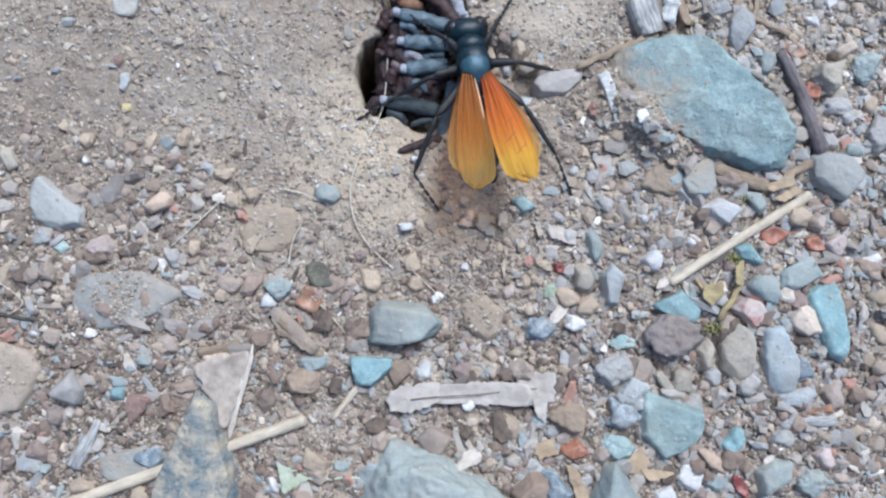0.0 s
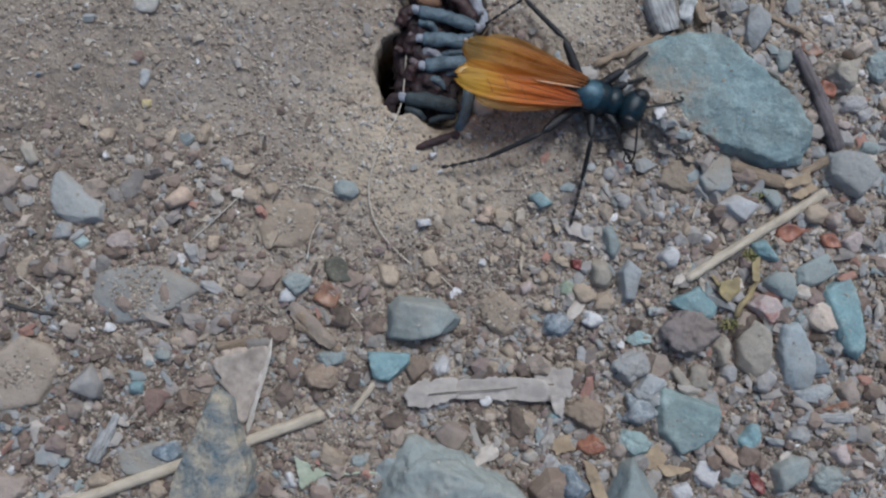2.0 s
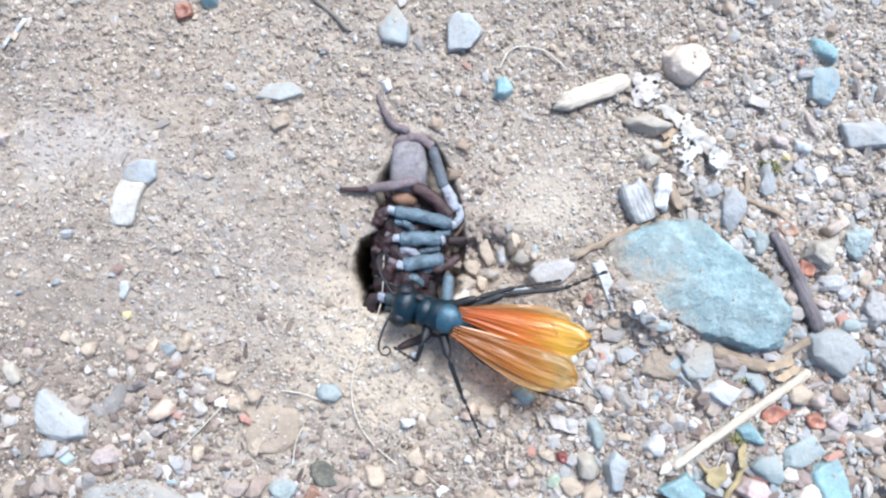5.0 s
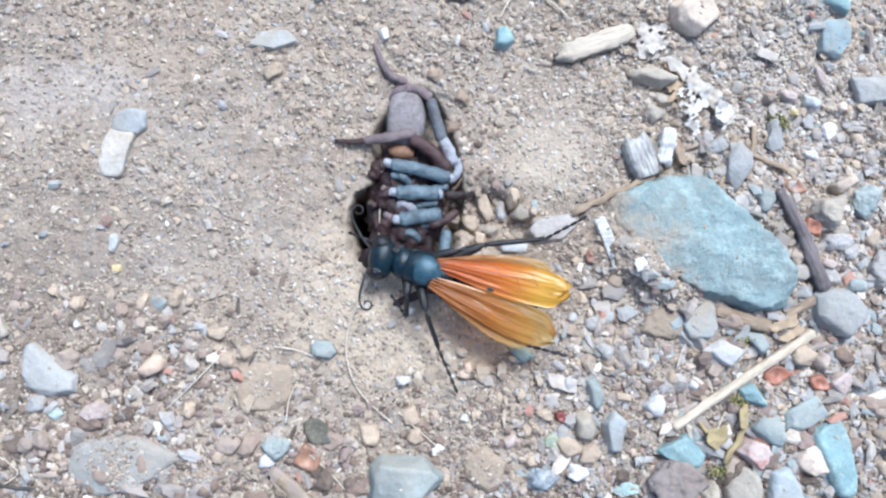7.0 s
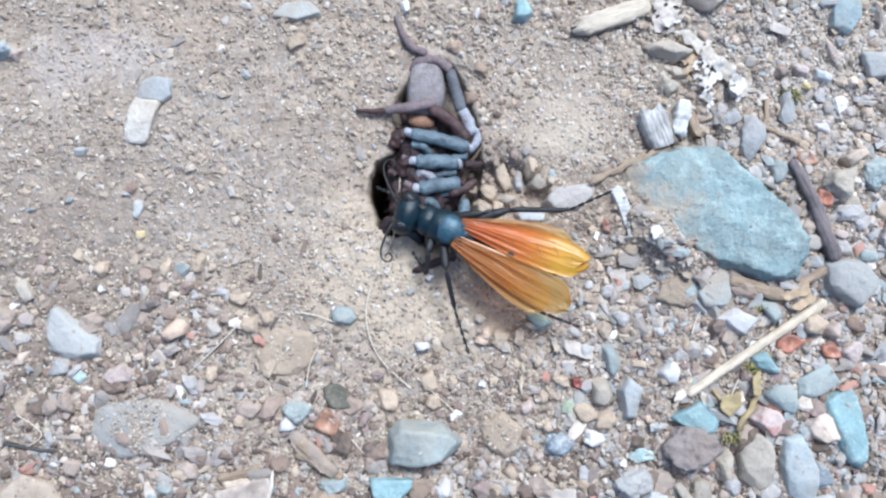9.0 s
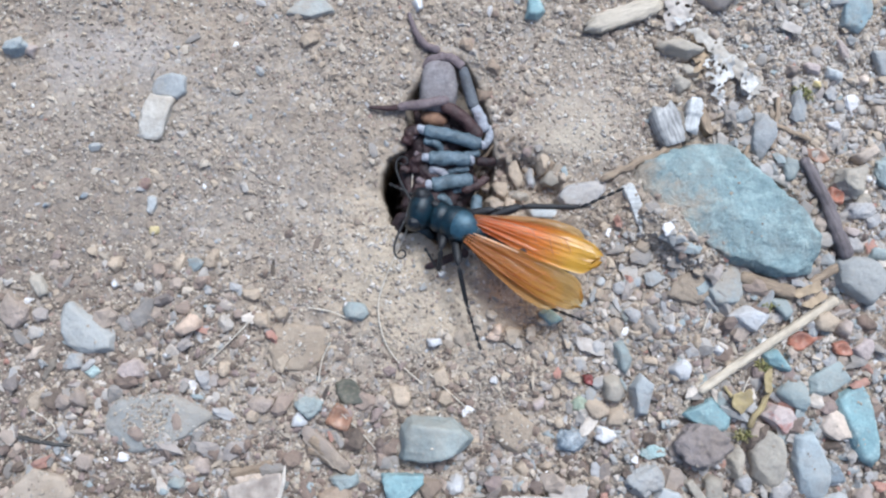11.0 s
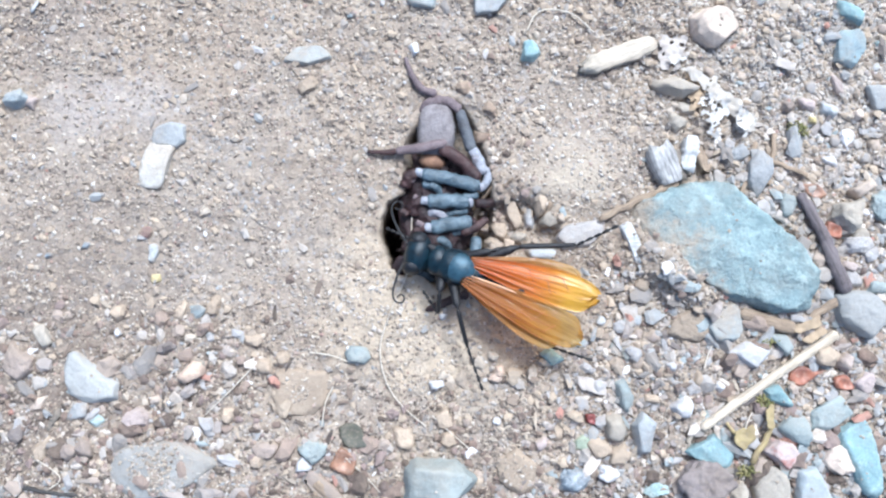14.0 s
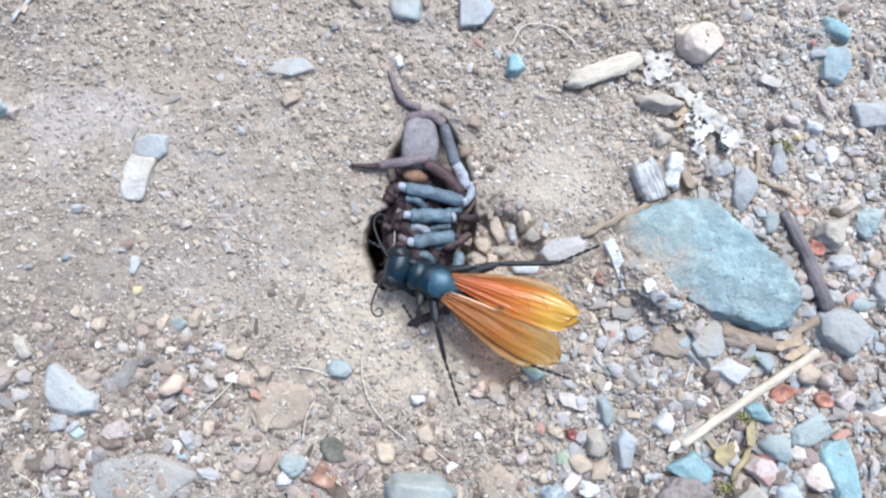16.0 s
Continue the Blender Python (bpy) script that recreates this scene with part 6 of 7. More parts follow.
def grit_on_stones():
    """Sand that lies on the tops of the larger stones and slabs."""
    rng = np.random.RandomState(31)
    base, faces = sphere(1)
    faces, verts, allf = np.array(faces), [], []
    for v, reach, mat in TOPS:
        top = v[v[:, 2] > v[:, 2].max() - 0.35 * (v[:, 2].max() - v[:, 2].mean())]
        heavy = 9.0 if mat in ("slabdirt", "slabtan", "clod") else 0.15 if mat == "rockblue" else 0.35
        keep = value_noise(top[:, 0] / 2.6 + 4, top[:, 1] / 2.6) > (-0.35 if heavy > 5 else -0.02)
        top = top[keep]
        if len(top) < 4:
            continue
        for k in rng.randint(0, len(top), int(min(1300, heavy * 0.55 * reach ** 2))):
            size = 0.08 + (0.32 if heavy > 5 else 0.24) * rng.rand() ** 3
            s = base * size * rng.uniform(0.6, 1.3, (len(base), 1)) * np.array([1.2, 0.9, 0.7])
            a = rng.uniform(0, 6.28)
            s = np.column_stack([s[:, 0] * math.cos(a) - s[:, 1] * math.sin(a), s[:, 0] * math.sin(a) + s[:, 1] * math.cos(a), s[:, 2]])
            allf.append(faces + len(base) * len(verts))
            verts.append(s + top[k] + np.array([rng.uniform(-0.15, 0.15), rng.uniform(-0.15, 0.15), size * 0.25]))
    ob = mesh_object("sand_on_stones", np.concatenate(verts), np.concatenate(allf).tolist(), "soilgrains", smooth_faces=False)
    tagged(ob, "thin sprinkling of sand lying on the stones", "sand", kind="stuff")


grit_on_stones()


# ---- the spider in the burrow's mouth ----
def hairs(ob, count, length, mat, seed):
    """Short bristles that stand on a part, as one mesh under it."""
    rng = np.random.RandomState(seed)
    me = ob.data
    co = np.array([v.co[:] for v in me.vertices]) / MM
    no = np.array([v.normal[:] for v in me.vertices])
    pick = rng.randint(0, len(co), count)
    pick = pick[no[pick, 2] > -0.35]
    verts, faces = [], []
    for i in pick:
        p, n = co[i] + rng.uniform(-0.12, 0.12, 3), no[i] + rng.normal(size=3) * 0.45
        n = n / np.linalg.norm(n)
        side = np.cross(n, (0.3, 0.5, 0.8))
        side /= np.linalg.norm(side)
        other = np.cross(n, side)
        o, r, l = len(verts), 0.055, length * rng.uniform(0.5, 1.2)
        verts += [p + side * r, p - side * r * 0.5 + other * r, p - side * r * 0.5 - other * r, p + n * l + rng.normal(size=3) * 0.12]
        faces += [(o, o + 1, o + 3), (o + 1, o + 2, o + 3), (o + 2, o, o + 3)]
    mesh_object("bristles", verts, faces, mat, ob, False)


def tube(points, radii, flat=0.8, seed=1, dent=0.06, sides=16):
    """A leg segment along points in mm, with a soft uneven skin and rounded ends."""
    p, r = np.array(points, float), np.array(radii, float)
    u = np.linspace(0, len(p) - 1, 8 * (len(p) - 1) + 9)
    k = np.clip(u.astype(int), 0, len(p) - 2)
    f = (u - k)[:, None]
    q0, q1, q2, q3 = p[np.maximum(k - 1, 0)], p[k], p[k + 1], p[np.minimum(k + 2, len(p) - 1)]
    path = 0.5 * (2 * q1 + (q2 - q0) * f + (2 * q0 - 5 * q1 + 4 * q2 - q3) * f ** 2 + (3 * q1 - q0 - 3 * q2 + q3) * f ** 3)
    rad = np.interp(u, np.arange(len(p)), r)
    away = np.minimum(np.arange(len(u)), np.arange(len(u))[::-1]) / 3.0
    rad = rad * np.sqrt(np.clip(1 - (1 - np.clip(away, 0, 1)) ** 2, 0.12, 1))
    v, faces = swept(path, rad, sides, flat, seed)
    v = np.array(v)
    axis = np.repeat(path, sides, 0)
    n = len(axis)
    v[:n] = axis + (v[:n] - axis) * (1 + dent * 2.0 * (noise3(v[:n], 0.9, seed) + 0.5 * noise3(v[:n], 2.2, seed + 3)))[:, None]
    return v, faces


def build_spider():
    root = new("spider")
    z0 = 0.3
    placed(root, 0, 0, 0)
    tagged(root, "dead grey-brown spider lying with folded legs in a burrow", "spider")

    def part(name, piece, mat, parent=root, label="", fur=0, length=0.5, hair="hairdark"):
        ob = mesh_object(name, *piece, mat, parent)
        if label:
            ob["label"] = label
        if fur:
            hairs(ob, fur, length, hair, len(name) + fur)
        return ob

    d, f = sphere(5)
    v = d / ((np.abs(d) ** 2.9).sum(1) ** (1 / 2.9))[:, None] * np.array([3.15, 4.6, 2.5])
    v[:, 0] *= 1 - 0.018 * v[:, 1]
    v = v * (1 + 0.04 * noise3(v, 0.5, 12) + 0.02 * noise3(v, 1.6, 13))[:, None] + np.array([3.9, 31.0, z0 - 0.7])
    part("abdomen", (v, f), "furabdomen", label="velvety grey-brown abdomen", fur=500, length=0.3, hair="hairpale")
    part("waist", blob((3.2, 25.4, z0 - 0.5), (2.3, 1.3, 1.2), -8, 4), "amber", label="orange-brown joint between the body halves")
    v, f = blob((0, 0, 0), (5.9, 10.9, 2.9), 0, 5)
    v = v * (1 + 0.30 * noise3(v, 0.55, 3) + 0.16 * noise3(v, 1.4, 4))[:, None] + np.array([3.9, 16.6, z0 - 2.3])
    part("head_and_thorax", (v, f), "furbrown", label="dark brown front body", fur=2200, length=1.0)

    # four folded legs across the body: knee end, foot end, half widths
    femora = [((1.3, 23.2), (11.2, 20.9), 0.95, 1.2, "fur"), ((2.2, 18.5), (9.4, 18.3), 1.15, 1.15, "fur"), ((2.8, 14.0), (9.9, 15.0), 1.2, 1.15, "fur"), ((-0.4, 8.6), (8.6, 7.4), 1.1, 1.3, "furdark")]
    for k, (a, b, r0, r1, mat) in enumerate(femora):
        z = z0 + 1.3 - 0.25 * k
        mid = ((a[0] + b[0]) / 2, (a[1] + b[1]) / 2 + 0.15, z + 0.25)
        leg = part("leg", tube([(*a, z), mid, (*b, z - 0.2)], [r0, (r0 + r1) / 2 + 0.06, r1], 0.72, 30 + k, 0.10), mat, label="blue-grey folded leg" if k < 3 else "dark folded leg", fur=70, length=0.35, hair="hairpale")
        part("knee", tube([(a[0] - 1.0, a[1] + 0.25, z - 0.1), (a[0] + 0.3, a[1], z + 0.1)], [0.72, 0.8], 0.9, 40 + k, 0.12), "joint", leg, "pale knee joint")
        part("thigh", tube([(a[0] - 0.6, a[1] + 0.2, z - 0.2), (a[0] - 2.0, a[1] - 0.4, z - 0.7), (a[0] - 2.6, a[1] - 2.2, z - 1.6)], [0.8, 1.05, 1.2], 0.9, 50 + k, 0.14), "furred" if k in (0, 2) else "furbrown", leg)
        part("foot_joint", tube([(b[0] - 0.25, b[1] - 0.1, z - 0.1), (b[0] + 0.55, b[1] + 0.05, z - 0.3)], [0.95, 0.7], 0.9, 60 + k, 0.1), "joint" if k < 2 else "furbrown", leg)
        part("foot", tube([(b[0] - 0.2, b[1] - 1.2, z - 0.9), (b[0] - 2.4, b[1] - 1.6, z - 0.8), (b[0] - 4.8, b[1] - 2.4, z - 1.3)], [0.7, 0.6, 0.4], 0.9, 70 + k, 0.1), mat, leg)
        part("shank", tube([(a[0] + 0.2, a[1] - 1.6, z - 0.9), (a[0] + 2.3, a[1] - 2.2, z - 0.5), (a[0] + 3.6, a[1] - 3.4, z - 1.4)], [0.7, 0.75, 0.55], 0.9, 80 + k, 0.12), "joint" if k == 1 else mat, leg)
    lower = part("leg", tube([(10.6, 12.6, 0.0), (10.2, 8.0, 0.7), (9.0, 3.2, 0.6)], [0.95, 1.0, 0.85], 0.85, 91, 0.06), "fur", label="blue-grey leg bent over the burrow's rim", fur=130, length=0.35, hair="hairpale")
    part("foot", tube([(9.2, 3.0, 0.7), (5.4, 1.6, 1.1), (1.9, 0.2, 0.9)], [0.85, 0.7, 0.45], 0.85, 92, 0.1), "furred", lower, "dark red-brown foot")
    right = part("leg", tube([(7.9, 34.2, 0.5), (8.9, 30.6, 0.7), (9.9, 27.0, 0.7)], [0.85, 1.0, 1.05], 0.8, 93, 0.05), "furgrey", label="grey hind leg folded along the abdomen", fur=160, length=0.35, hair="hairpale")
    part("knee", tube([(9.9, 27.6, 0.7), (11.0, 25.2, 1.1), (11.9, 23.2, 0.9)], [0.85, 1.05, 0.85], 0.7, 94, 0.14), "joint", right, "pale blue knee joint")
    part("outer_shank", tube([(12.5, 24.4, 0.3), (12.6, 22.4, 0.4), (11.4, 20.4, 0.0)], [0.6, 0.75, 0.6], 0.8, 95, 0.12), "joint", right)
    part("upper_leg", tube([(4.4, 27.5, 1.3), (8.0, 25.4, 1.5), (10.9, 22.0, 1.0)], [0.95, 1.15, 1.2], 0.8, 96, 0.08), "furred", right, "dark red-brown upper leg")
    arch = part("leg", tube([(1.5, 33.6, 0.2), (2.2, 35.0, 0.7), (4.3, 35.7, 0.9), (6.4, 35.3, 0.9), (8.0, 34.0, 0.7)], [0.5, 0.7, 0.8, 0.85, 0.8], 0.7, 97, 0.12), "furlilac", label="lilac-brown leg bent round the abdomen", fur=180, length=0.35, hair="hairpale")
    part("foot", tube([(4.0, 36.8, 0.9), (1.6, 37.6, 0.9), (-0.2, 40.0, 0.9), (-1.3, 43.2, 0.6)], [0.75, 0.65, 0.5, 0.3], 0.9, 98, 0.1), "furlilac", arch, "thin lilac-brown foot")
    cross = part("leg", tube([(5.6, 28.4, 1.8), (1.2, 27.4, 2.1), (-3.0, 26.9, 1.7)], [0.8, 0.85, 0.7], 0.75, 99, 0.07), "furlilac", label="lilac-grey leg stretched across the body", fur=150, length=0.3, hair="hairpale")
    part("foot", tube([(-2.8, 26.9, 1.6), (-5.0, 26.8, 1.3), (-7.8, 27.0, 0.9)], [0.55, 0.45, 0.25], 0.9, 100, 0.1), "furred", cross, "thin brown foot")
    part("leg_end", tube([(8.0, 13.0, 1.1), (10.4, 14.2, 1.0), (12.6, 15.6, 0.5)], [0.6, 0.8, 0.6], 0.8, 101, 0.12), "furred", root, "red-brown end of a leg", fur=60, length=0.4)
    part("leg_end", tube([(10.4, 18.2, 0.6), (12.2, 18.2, 0.2), (14.0, 18.6, -0.3)], [0.85, 0.8, 0.55], 0.8, 102, 0.12), "furbrown", root, "dark brown end of a leg", fur=60, length=0.4)
    for k, (x, y) in enumerate(((-0.4, 22.4), (0.6, 19.0), (1.0, 14.6), (-1.6, 16.6))):
        part("leg_joint", tube([(x - 0.7, y + 0.4, 0.9), (x + 0.7, y - 0.3, 1.0)], [0.55, 0.6], 0.85, 110 + k, 0.2), "furlilac" if k < 3 else "furred", root)
    return root


build_spider()


# ---- the wasp: local x ahead, y to its left, z up; origin on the ground below the thorax ----
HIPS = {"front": (2.0, 1.3), "mid": (0.2, 1.5), "hind": (-1.8, 1.4)}
# how far out and how high knee, ankle and foot lie, and how far shin and foot bend back
REACH = {"front": ((3.6, 1.6), (7.0, -1.3), (11.5, -2.2), 0, 0), "mid": ((5.4, 1.8), (12.0, -2.0), (19.5, -3.0), 4, 10), "hind": ((8.2, 1.6), (17.8, -1.2), (25.2, -2.9), 16, 28)}
HIP_Z = 3.4


def wing_outline(u, length, wide):
    """Leading and trailing edge of a folded wing at u of its length, with a blunt tip."""
    blunt = math.sqrt(max(0.0, 1 - max(0.0, (u - 0.84) / 0.16) ** 3 * 0.93))
    lead = wide * (0.16 + 0.26 * math.sin(min(1.0, u * 1.25) * math.pi / 2) ** 0.8) * (1 - 1.9 * max(0.0, u - 0.66) ** 1.5) * blunt
    trail = -wide * (0.12 + 0.46 * math.sin(min(1.0, u * 1.2) * math.pi / 2) ** 1.2) * blunt
    return lead, trail


def wing_level(u, w, wide, seed):
    """Height of the pleated membrane at u along and w across the wing."""
    pleat = 0.20 * math.sin(w * 15 + u * 2.2 + seed) * min(1.0, u * 3) * (1 - 0.62 * u) + 0.10 * math.sin(w * 31 + seed * 2) * (1 - u)
    return pleat + 0.34 * noise.noise(Vector((u * 3.5, w * 3, seed))) + 0.16 * noise.noise(Vector((u * 3, w * 11, seed + 4))) - 0.5 * (w - 0.35) ** 2 * wide * 0.18


def wing_mesh(length, wide, seed):
    rng = np.random.RandomState(int(seed))
    nu, nv = 56, 33
    verts, faces = [], []
    tear = np.convolve(rng.uniform(-1, 1, nv + 4), np.ones(3) / 3, "valid")[:nv] * 0.9
    for i in range(nu):
        u = i / (nu - 1)
        lead, trail = wing_outline(u, length, wide)
        for j in range(nv):
            w = j / (nv - 1)
            y = lead + (trail - lead) * w
            verts.append((-u * length + tear[j] * max(0.0, u - 0.8) * 5, y, wing_level(u, w, wide, seed)))
    for i in range(nu - 1):
        for j in range(nv - 1):
            a = i * nv + j
            faces.append((a, a + 1, a + nv + 1, a + nv))
    return verts, faces


def vein_mesh(length, wide, seed):
    pieces = []
    for w0, w1, u1 in ((0.02, 0.02, 0.9), (0.12, 0.22, 0.75), (0.3, 0.45, 0.78), (0.5, 0.7, 0.7), (0.75, 0.92, 0.62)):
        pts, rad = [], []
        for k in range(20):
            u = 0.02 + (u1 - 0.02) * k / 19
            lead, trail = wing_outline(u, length, wide)
            w = w0 + (w1 - w0) * u
            pts.append((-u * length, lead + (trail - lead) * w, 0.04 + wing_level(u, w, wide, seed)))
            rad.append(0.085 * (1 - 0.6 * k / 19))
        pieces.append(swept(pts, rad, 6))
    for u0, wa, wb in ((0.45, 0.12, 0.5), (0.6, 0.3, 0.72), (0.72, 0.2, 0.5)):
        pts = []
        for k in range(10):
            w = wa + (wb - wa) * k / 9
            u = u0 + 0.007 * k
            lead, trail = wing_outline(u, length, wide)
            pts.append((-u * length, lead + (trail - lead) * w, 0.03 + wing_level(u, w, wide, seed)))
        pieces.append(swept(pts, [0.05] * 10, 6))
    return joined(*pieces)


def build_wasp():
    root = new("wasp")
    tagged(root, "blue-black spider wasp with orange wings walking on soil", "wasp")
    parts = {"root": root}

    def part(name, piece, mat, parent=root, label=""):
        ob = mesh_object(name, *piece, mat, parent)
        if label:
            ob["label"] = label
        return ob

    part("thorax", joined(blob((0.4, 0, 4.3), (3.4, 2.85, 2.35), 0, 4), blob((-2.8, 0, 4.0), (2.3, 2.3, 1.9), 0, 3)), "shell", label="blue-black hairy thorax")
    part("back_plate", blob((-0.5, 0, 5.3), (2.75, 2.45, 1.6), 0, 4), "plate", label="satin steel-blue back plate")
    part("collar", blob((3.3, 0, 4.2), (1.9, 2.5, 1.9), 0, 3), "shell")
    part("waist", limb((-4.2, 0, 3.9), (-5.8, 0, 3.7), 0.5, 0.6), "jet")
    part("abdomen", joined(*[blob((-6.6 - 2.2 * k, 0, 3.5 - 0.16 * k), (1.7, r, r * 0.92), 0, 3) for k, r in enumerate((1.5, 2.1, 2.3, 2.1, 1.6, 0.9))]), "shell", label="glossy black ringed abdomen")
    head = part("head", joined(blob((1.7, 0, 0), (2.2, 3.4, 2.3), 0, 4), blob((3.0, 0, -0.8), (1.1, 1.6, 1.3))), "shell", label="broad blue-black head")
    placed(head, 5.0, 0, 4.1)
    parts["head"] = head
    for side, word in ((1, "left"), (-1, "right")):
        part("eye", blob((2.0, 2.25 * side, 0.25), (1.65, 1.4, 1.9), 20 * side, 4), "eye", head)
        part("jaw", limb((3.0, 0.9 * side, -0.9), (4.4, 0.2 * side, -1.5), 0.35, 0.15), "jet", head)
        pts, rad, a, p = [], [], 0.0, np.array([0.0, 0.0, 0.0])
        for k in range(40):
            u = k / 39
            pts.append(tuple(p))
            rad.append(0.23 - 0.11 * u)
            a += side * (0.015 + 0.46 * smooth(0.36, 0.9, u) ** 1.4)
            p = p + 0.30 * np.array([math.cos(a), math.sin(a), 0.5 * (0.55 - u) if u < 0.6 else -0.06])
        feeler = part("antenna", swept(pts, rad, 8, 1.0, 3, 0.05), "jet", head, "black curled antenna")
        parts["antenna_" + word] = feeler
    for which, (hx, hy) in HIPS.items():
        (kx, kz), (ax, az), (fx, fz), bend, curl = REACH[which]
        for side, word in ((1, "left"), (-1, "right")):
            thick = 0.66 if which == "hind" else 0.56
            knee = np.array([kx, 0, kz])
            ankle = knee + np.array([(ax - kx) * math.cos(radians(bend)), side * (ax - kx) * math.sin(radians(bend)), az - kz])
            toe = ankle + np.array([(fx - ax) * math.cos(radians(curl)), side * (fx - ax) * math.sin(radians(curl)), fz - az])
            leg = part("leg", joined(limb((0, 0, 0), knee, 0.72, thick * 0.85, 0.18), blob((0.7, 0, -0.1), (1.7, 1.15, 1.1), 0, 3)), "jet")
            placed(leg, hx, hy * side, HIP_Z)
            shin = limb(knee, ankle, thick * 0.74, 0.36)
            spines = [limb(knee + (ankle - knee) * q, knee + (ankle - knee) * q + np.array([0.7, 0.6 * w, 0.1]), 0.1, 0.03, 0, 5, 4) for q in (0.5, 0.75, 0.95) for w in (-1, 1)]
            part("shin", joined(shin, *spines), "jet", leg)
            beads = [limb(ankle + (toe - ankle) * q / 5, ankle + (toe - ankle) * (q + 1) / 5, 0.24, 0.3, 0, 7, 5) for q in range(5)]
            v, f = joined(*beads)
            foot = part("foot", (np.array(v) - ankle, f), "jet", leg)
            placed(foot, *ankle)
            parts["foot_" + which + "_" + word] = foot
            parts[which + "_" + word] = leg
            parts["ankle_" + which + "_" + word] = ankle
    for side, word in ((1, "left"), (-1, "right")):
        def flip(piece):
            v, f = piece
            return [(x, y * side, z) for x, y, z in v], [q[::side] for q in f]
        fore = part("forewing", flip(wing_mesh(21.2, 6.0, 2.0 + side)), "wing" if side < 0 else "clearwing", label="amber-orange veined forewing")
        part("vein", flip(vein_mesh(21.2, 6.0, 2.0 + side)), "vein", fore)
        # Pale strip added for the glint where the left wing's inner fold catches light.
        if side > 0:
            pts = []
            for q in range(9):
                u = 0.05 + 0.045 * q
                lead, trail = wing_outline(u, 21.2, 6.0)
                pts.append((-u * 21.2, lead + (trail - lead) * (0.98 - 0.012 * q), 0.05))
            part("wing_fold", swept(pts, [0.17 * math.sin(math.pi * (q + 1) / 10.5) for q in range(9)], 8, 0.4), "palefold", fore, "pale glossy strip added as a glint along the wing's fold")
        hind = part("hindwing", flip(wing_mesh(17.5, 5.8, 6.0 + side)), "hindwing", label="paler amber hindwing")
        parts["wing_" + word], parts["hindwing_" + word] = fore, hind
    return parts


wasp = build_wasp()

# seconds, thorax x and y in mm, heading, head turn
WASP_TRACK = [(0.0, 13.8, 14.2, 102, 0), (0.5, 21.5, 18.0, 70, 0), (1.0, 26.8, 18.1, 36, -18), (1.5, 31.4, 9.1, -8, -28), (2.0, 30.3, 9.1, -11, -14), (2.5, 31.4, 8.4, -14, -28),
              (3.0, 26.0, 0.6, -81, 0), (3.5, 19.5, -1.0, -135, 0), (4.0, 14.2, 3.5, -191, 0), (4.5, 11.1, 5.2, -197, 2), (4.7, 10.6, 5.3, -197, 2), (6.8, 7.2, 6.0, -197, 6), (7.5, 6.8, 6.2, -197, 8), (8.2, 7.4, 7.0, -202, 6), (9.0, 7.6, 7.1, -202, 5),
              (11.5, 7.6, 7.0, -202, 6), (12.5, 7.4, 7.2, -202, 4), (14.0, 7.2, 7.2, -201, 6), (16.0, 6.9, 7.3, -202, 5)]
STEPS = (0.0, 0.5, 1.0, 1.5, 2.0, 2.5, 3.0, 3.5, 4.0, 4.5, 7.0, 16.0)
LEG_TURNS = {
    "front_left": (40, 30, 42, 41, 35, 45, 42, 33, 40, 70, 104, 104),
    "front_right": (-40, -50, -35, -39, -45, -50, -13, -26, -30, -14, -4, -4),
    "mid_left": (100, 110, 78, 42, 46, 58, 88, 108, 128, 122, 120, 120),
    "mid_right": (-100, -111, -62, -85, -80, -77, -63, -48, -140, -144, -147, -147),
    "hind_left": (132, 136, 138, 125, 127, 130, 142, 158, 152, 152, 154, 154),
    "hind_right": (-138, -124, -122, -128, -128, -123, -108, -158, -156, -143, -141, -141),
}
FEELER_TURNS = {"antenna_left": (20, 18, 0, 30, 25, 15, 12, 26, 60, 70, 74, 74), "antenna_right": (-50, -83, -45, -58, -55, -40, -55, -62, -45, -35, -38, -38)}
WING_TURNS = {"wing_left": (10, 14, 8.5, 2.5, 1.5, 2, -1, 3.0, 6.5, 7, 9.2, 8.6), "wing_right": (-9.5, -9, -8.5, -7, -6.5, -7, -16, -4.5, -7, -6, -7, -6.6)}

WING_LIFTS = (26, 16, 6, 6, 12, 16, 33, 28, 5, 1, -3, -3)


def wasp_pose(t, x, y, heading):
    over = float(smooth(3.6, 4.4, t))
    return pose(x * MM, y * MM, (base_level(26, 5) + 0.1 + 1.6 * over + 0.9 * float(smooth(24, 30, x))) * MM, 0, 5 * over, heading)


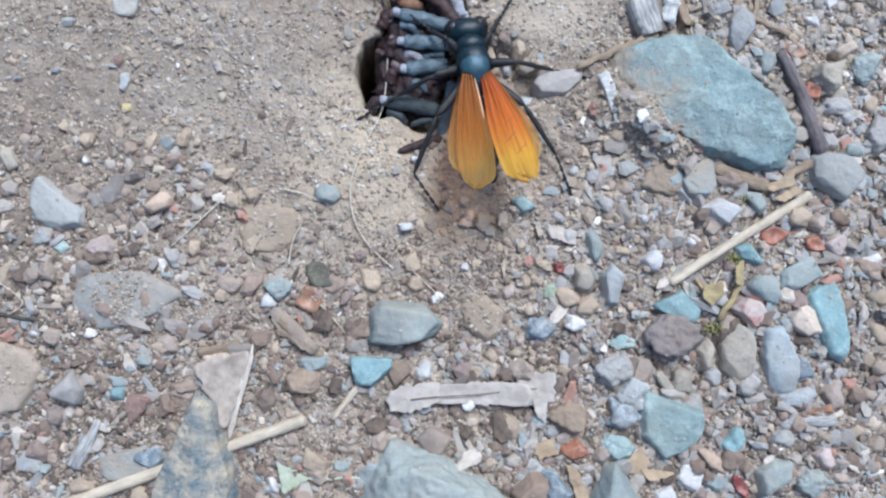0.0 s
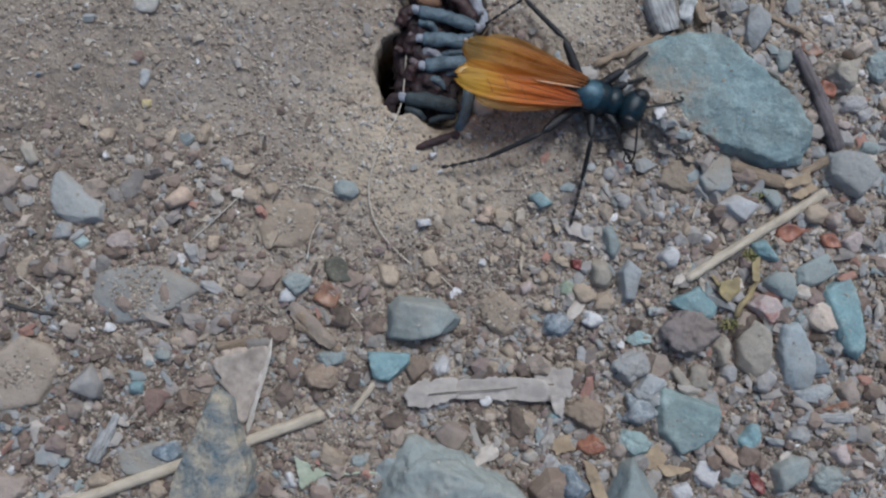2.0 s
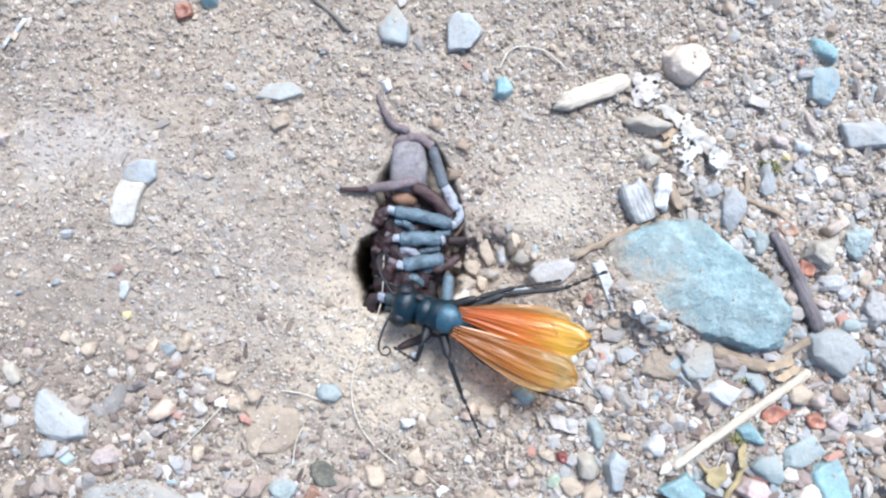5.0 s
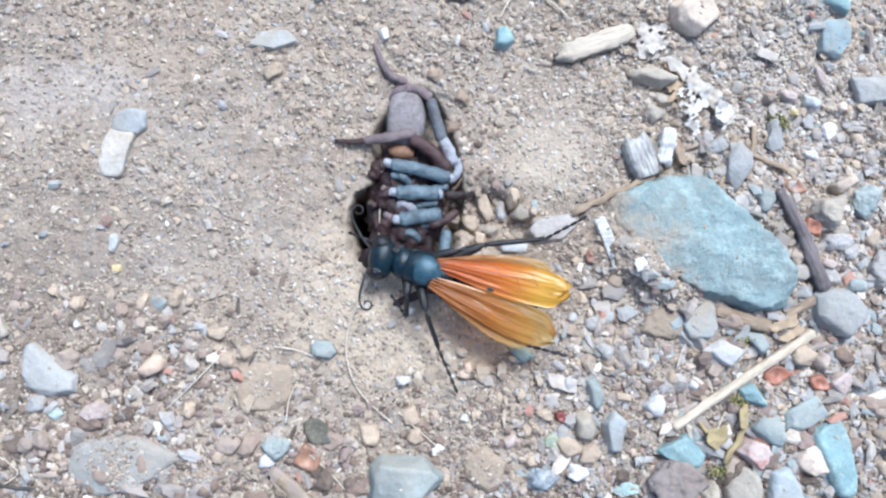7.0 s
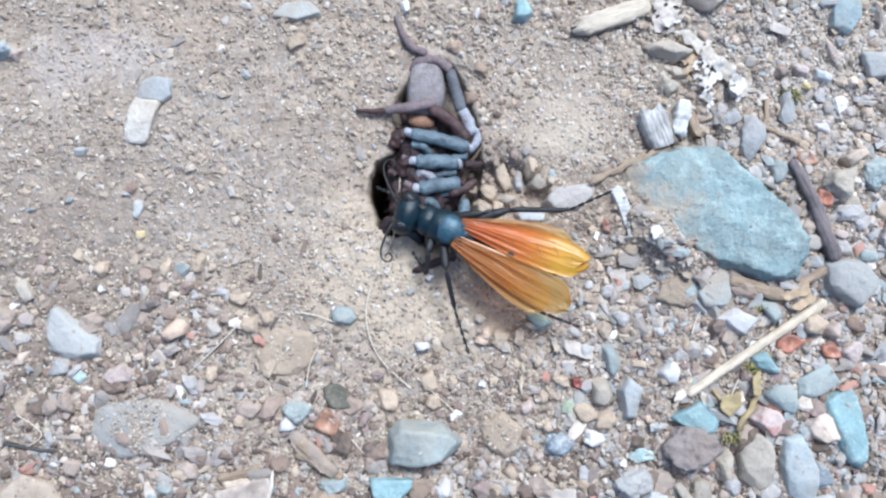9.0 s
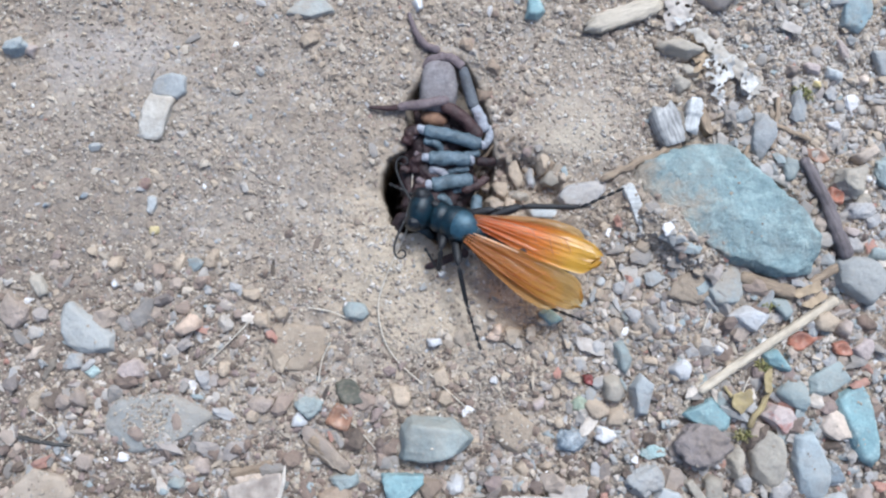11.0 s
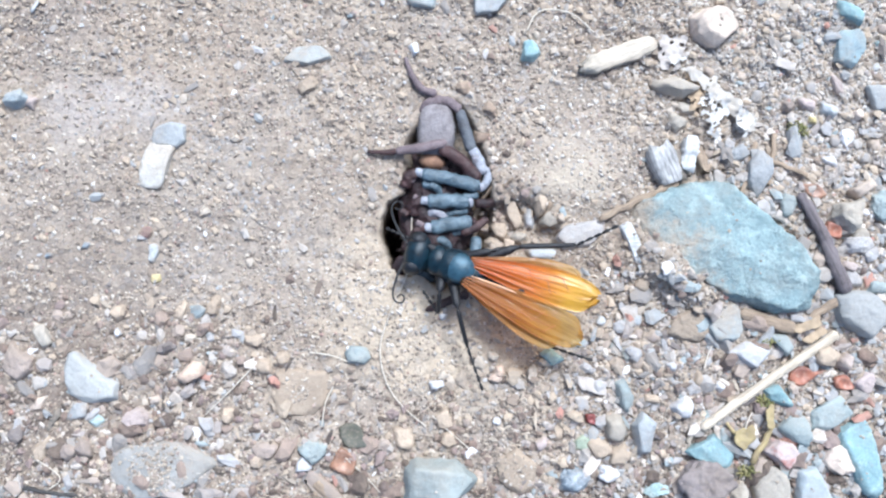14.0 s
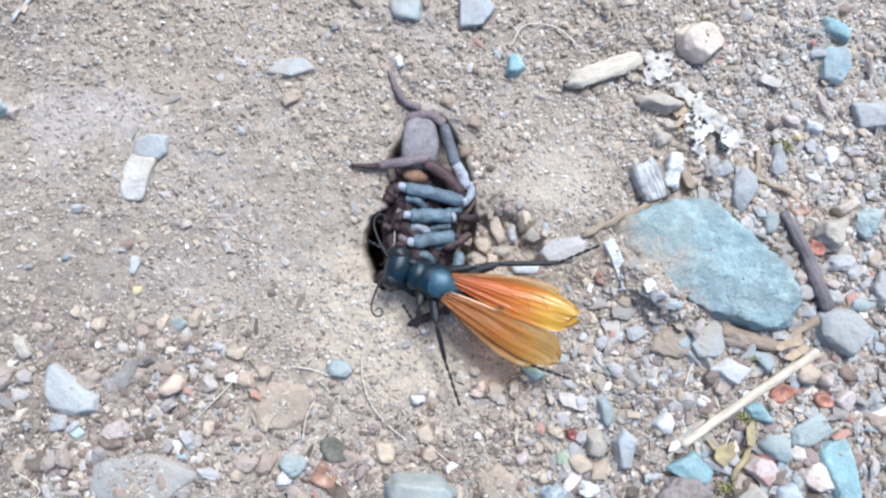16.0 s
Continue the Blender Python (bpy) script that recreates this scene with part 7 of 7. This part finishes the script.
def motions():
    walk(wasp["root"], [(t, wasp_pose(t, x, y, a)) for t, x, y, a, _ in WASP_TRACK])
    walk(wasp["head"], [(t, pose(5.0 * MM, 0, 4.1 * MM, 0, 10 * float(smooth(3.6, 4.6, t)) + 55 * float(smooth(0.5, 0.0, t)), turn)) for t, _, _, _, turn in WASP_TRACK])
    for name, turns in LEG_TURNS.items():
        which, word = name.split("_")
        hx, hy = HIPS[which]
        side = 1 if word == "left" else -1
        walk(wasp[name], [(t, pose(hx * MM, hy * side * MM, HIP_Z * MM, 0, 0, a)) for t, a in zip(STEPS, turns)])
    ankle = wasp["ankle_hind_right"]
    walk(wasp["foot_hind_right"], [(t, pose(*(ankle * MM), 0, -1.1 * a, a)) for t, a in ((0.0, 0), (3.5, 0), (4.2, 20), (7.0, 36), (16.0, 36))])
    ankle = wasp["ankle_front_left"]
    walk(wasp["foot_front_left"], [(t, pose(*(ankle * MM), 0, 0, a)) for t, a in ((0.0, 0), (3.5, 0), (4.2, -60), (7.0, -140), (16.0, -140))])
    ankle = wasp["ankle_hind_left"]
    walk(wasp["foot_hind_left"], [(t, pose(*(ankle * MM), 0, 0, a)) for t, a in ((0.0, 45), (1.0, 55), (2.0, 70), (2.6, 65), (3.1, 0), (16.0, 0))])
    for name, turns in FEELER_TURNS.items():
        side = 1 if "left" in name else -1
        walk(wasp[name], [(t, pose(3.1 * MM, 0.7 * side * MM, 0.5 * MM, -52 * side * float(smooth(4.6, 3.4, t)), 0, a)) for t, a in zip(STEPS, turns)])
    for name, turns in WING_TURNS.items():
        side = 1 if "left" in name else -1
        lift = 0.5 if side > 0 else 0.0
        walk(wasp[name], [(t, pose(-1.5 * MM, 1.2 * side * MM, (6.0 + lift) * MM, 5 if side > 0 else 1, up, -a)) for t, a, up in zip(STEPS, turns, WING_LIFTS)])
        walk(wasp["hind" + name], [(t, pose(-2.2 * MM, 1.4 * side * MM, (5.4 + lift) * MM, 0, up, -a * 1.2 - 4.5 * side)) for t, a, up in zip(STEPS, turns, WING_LIFTS)])


motions()
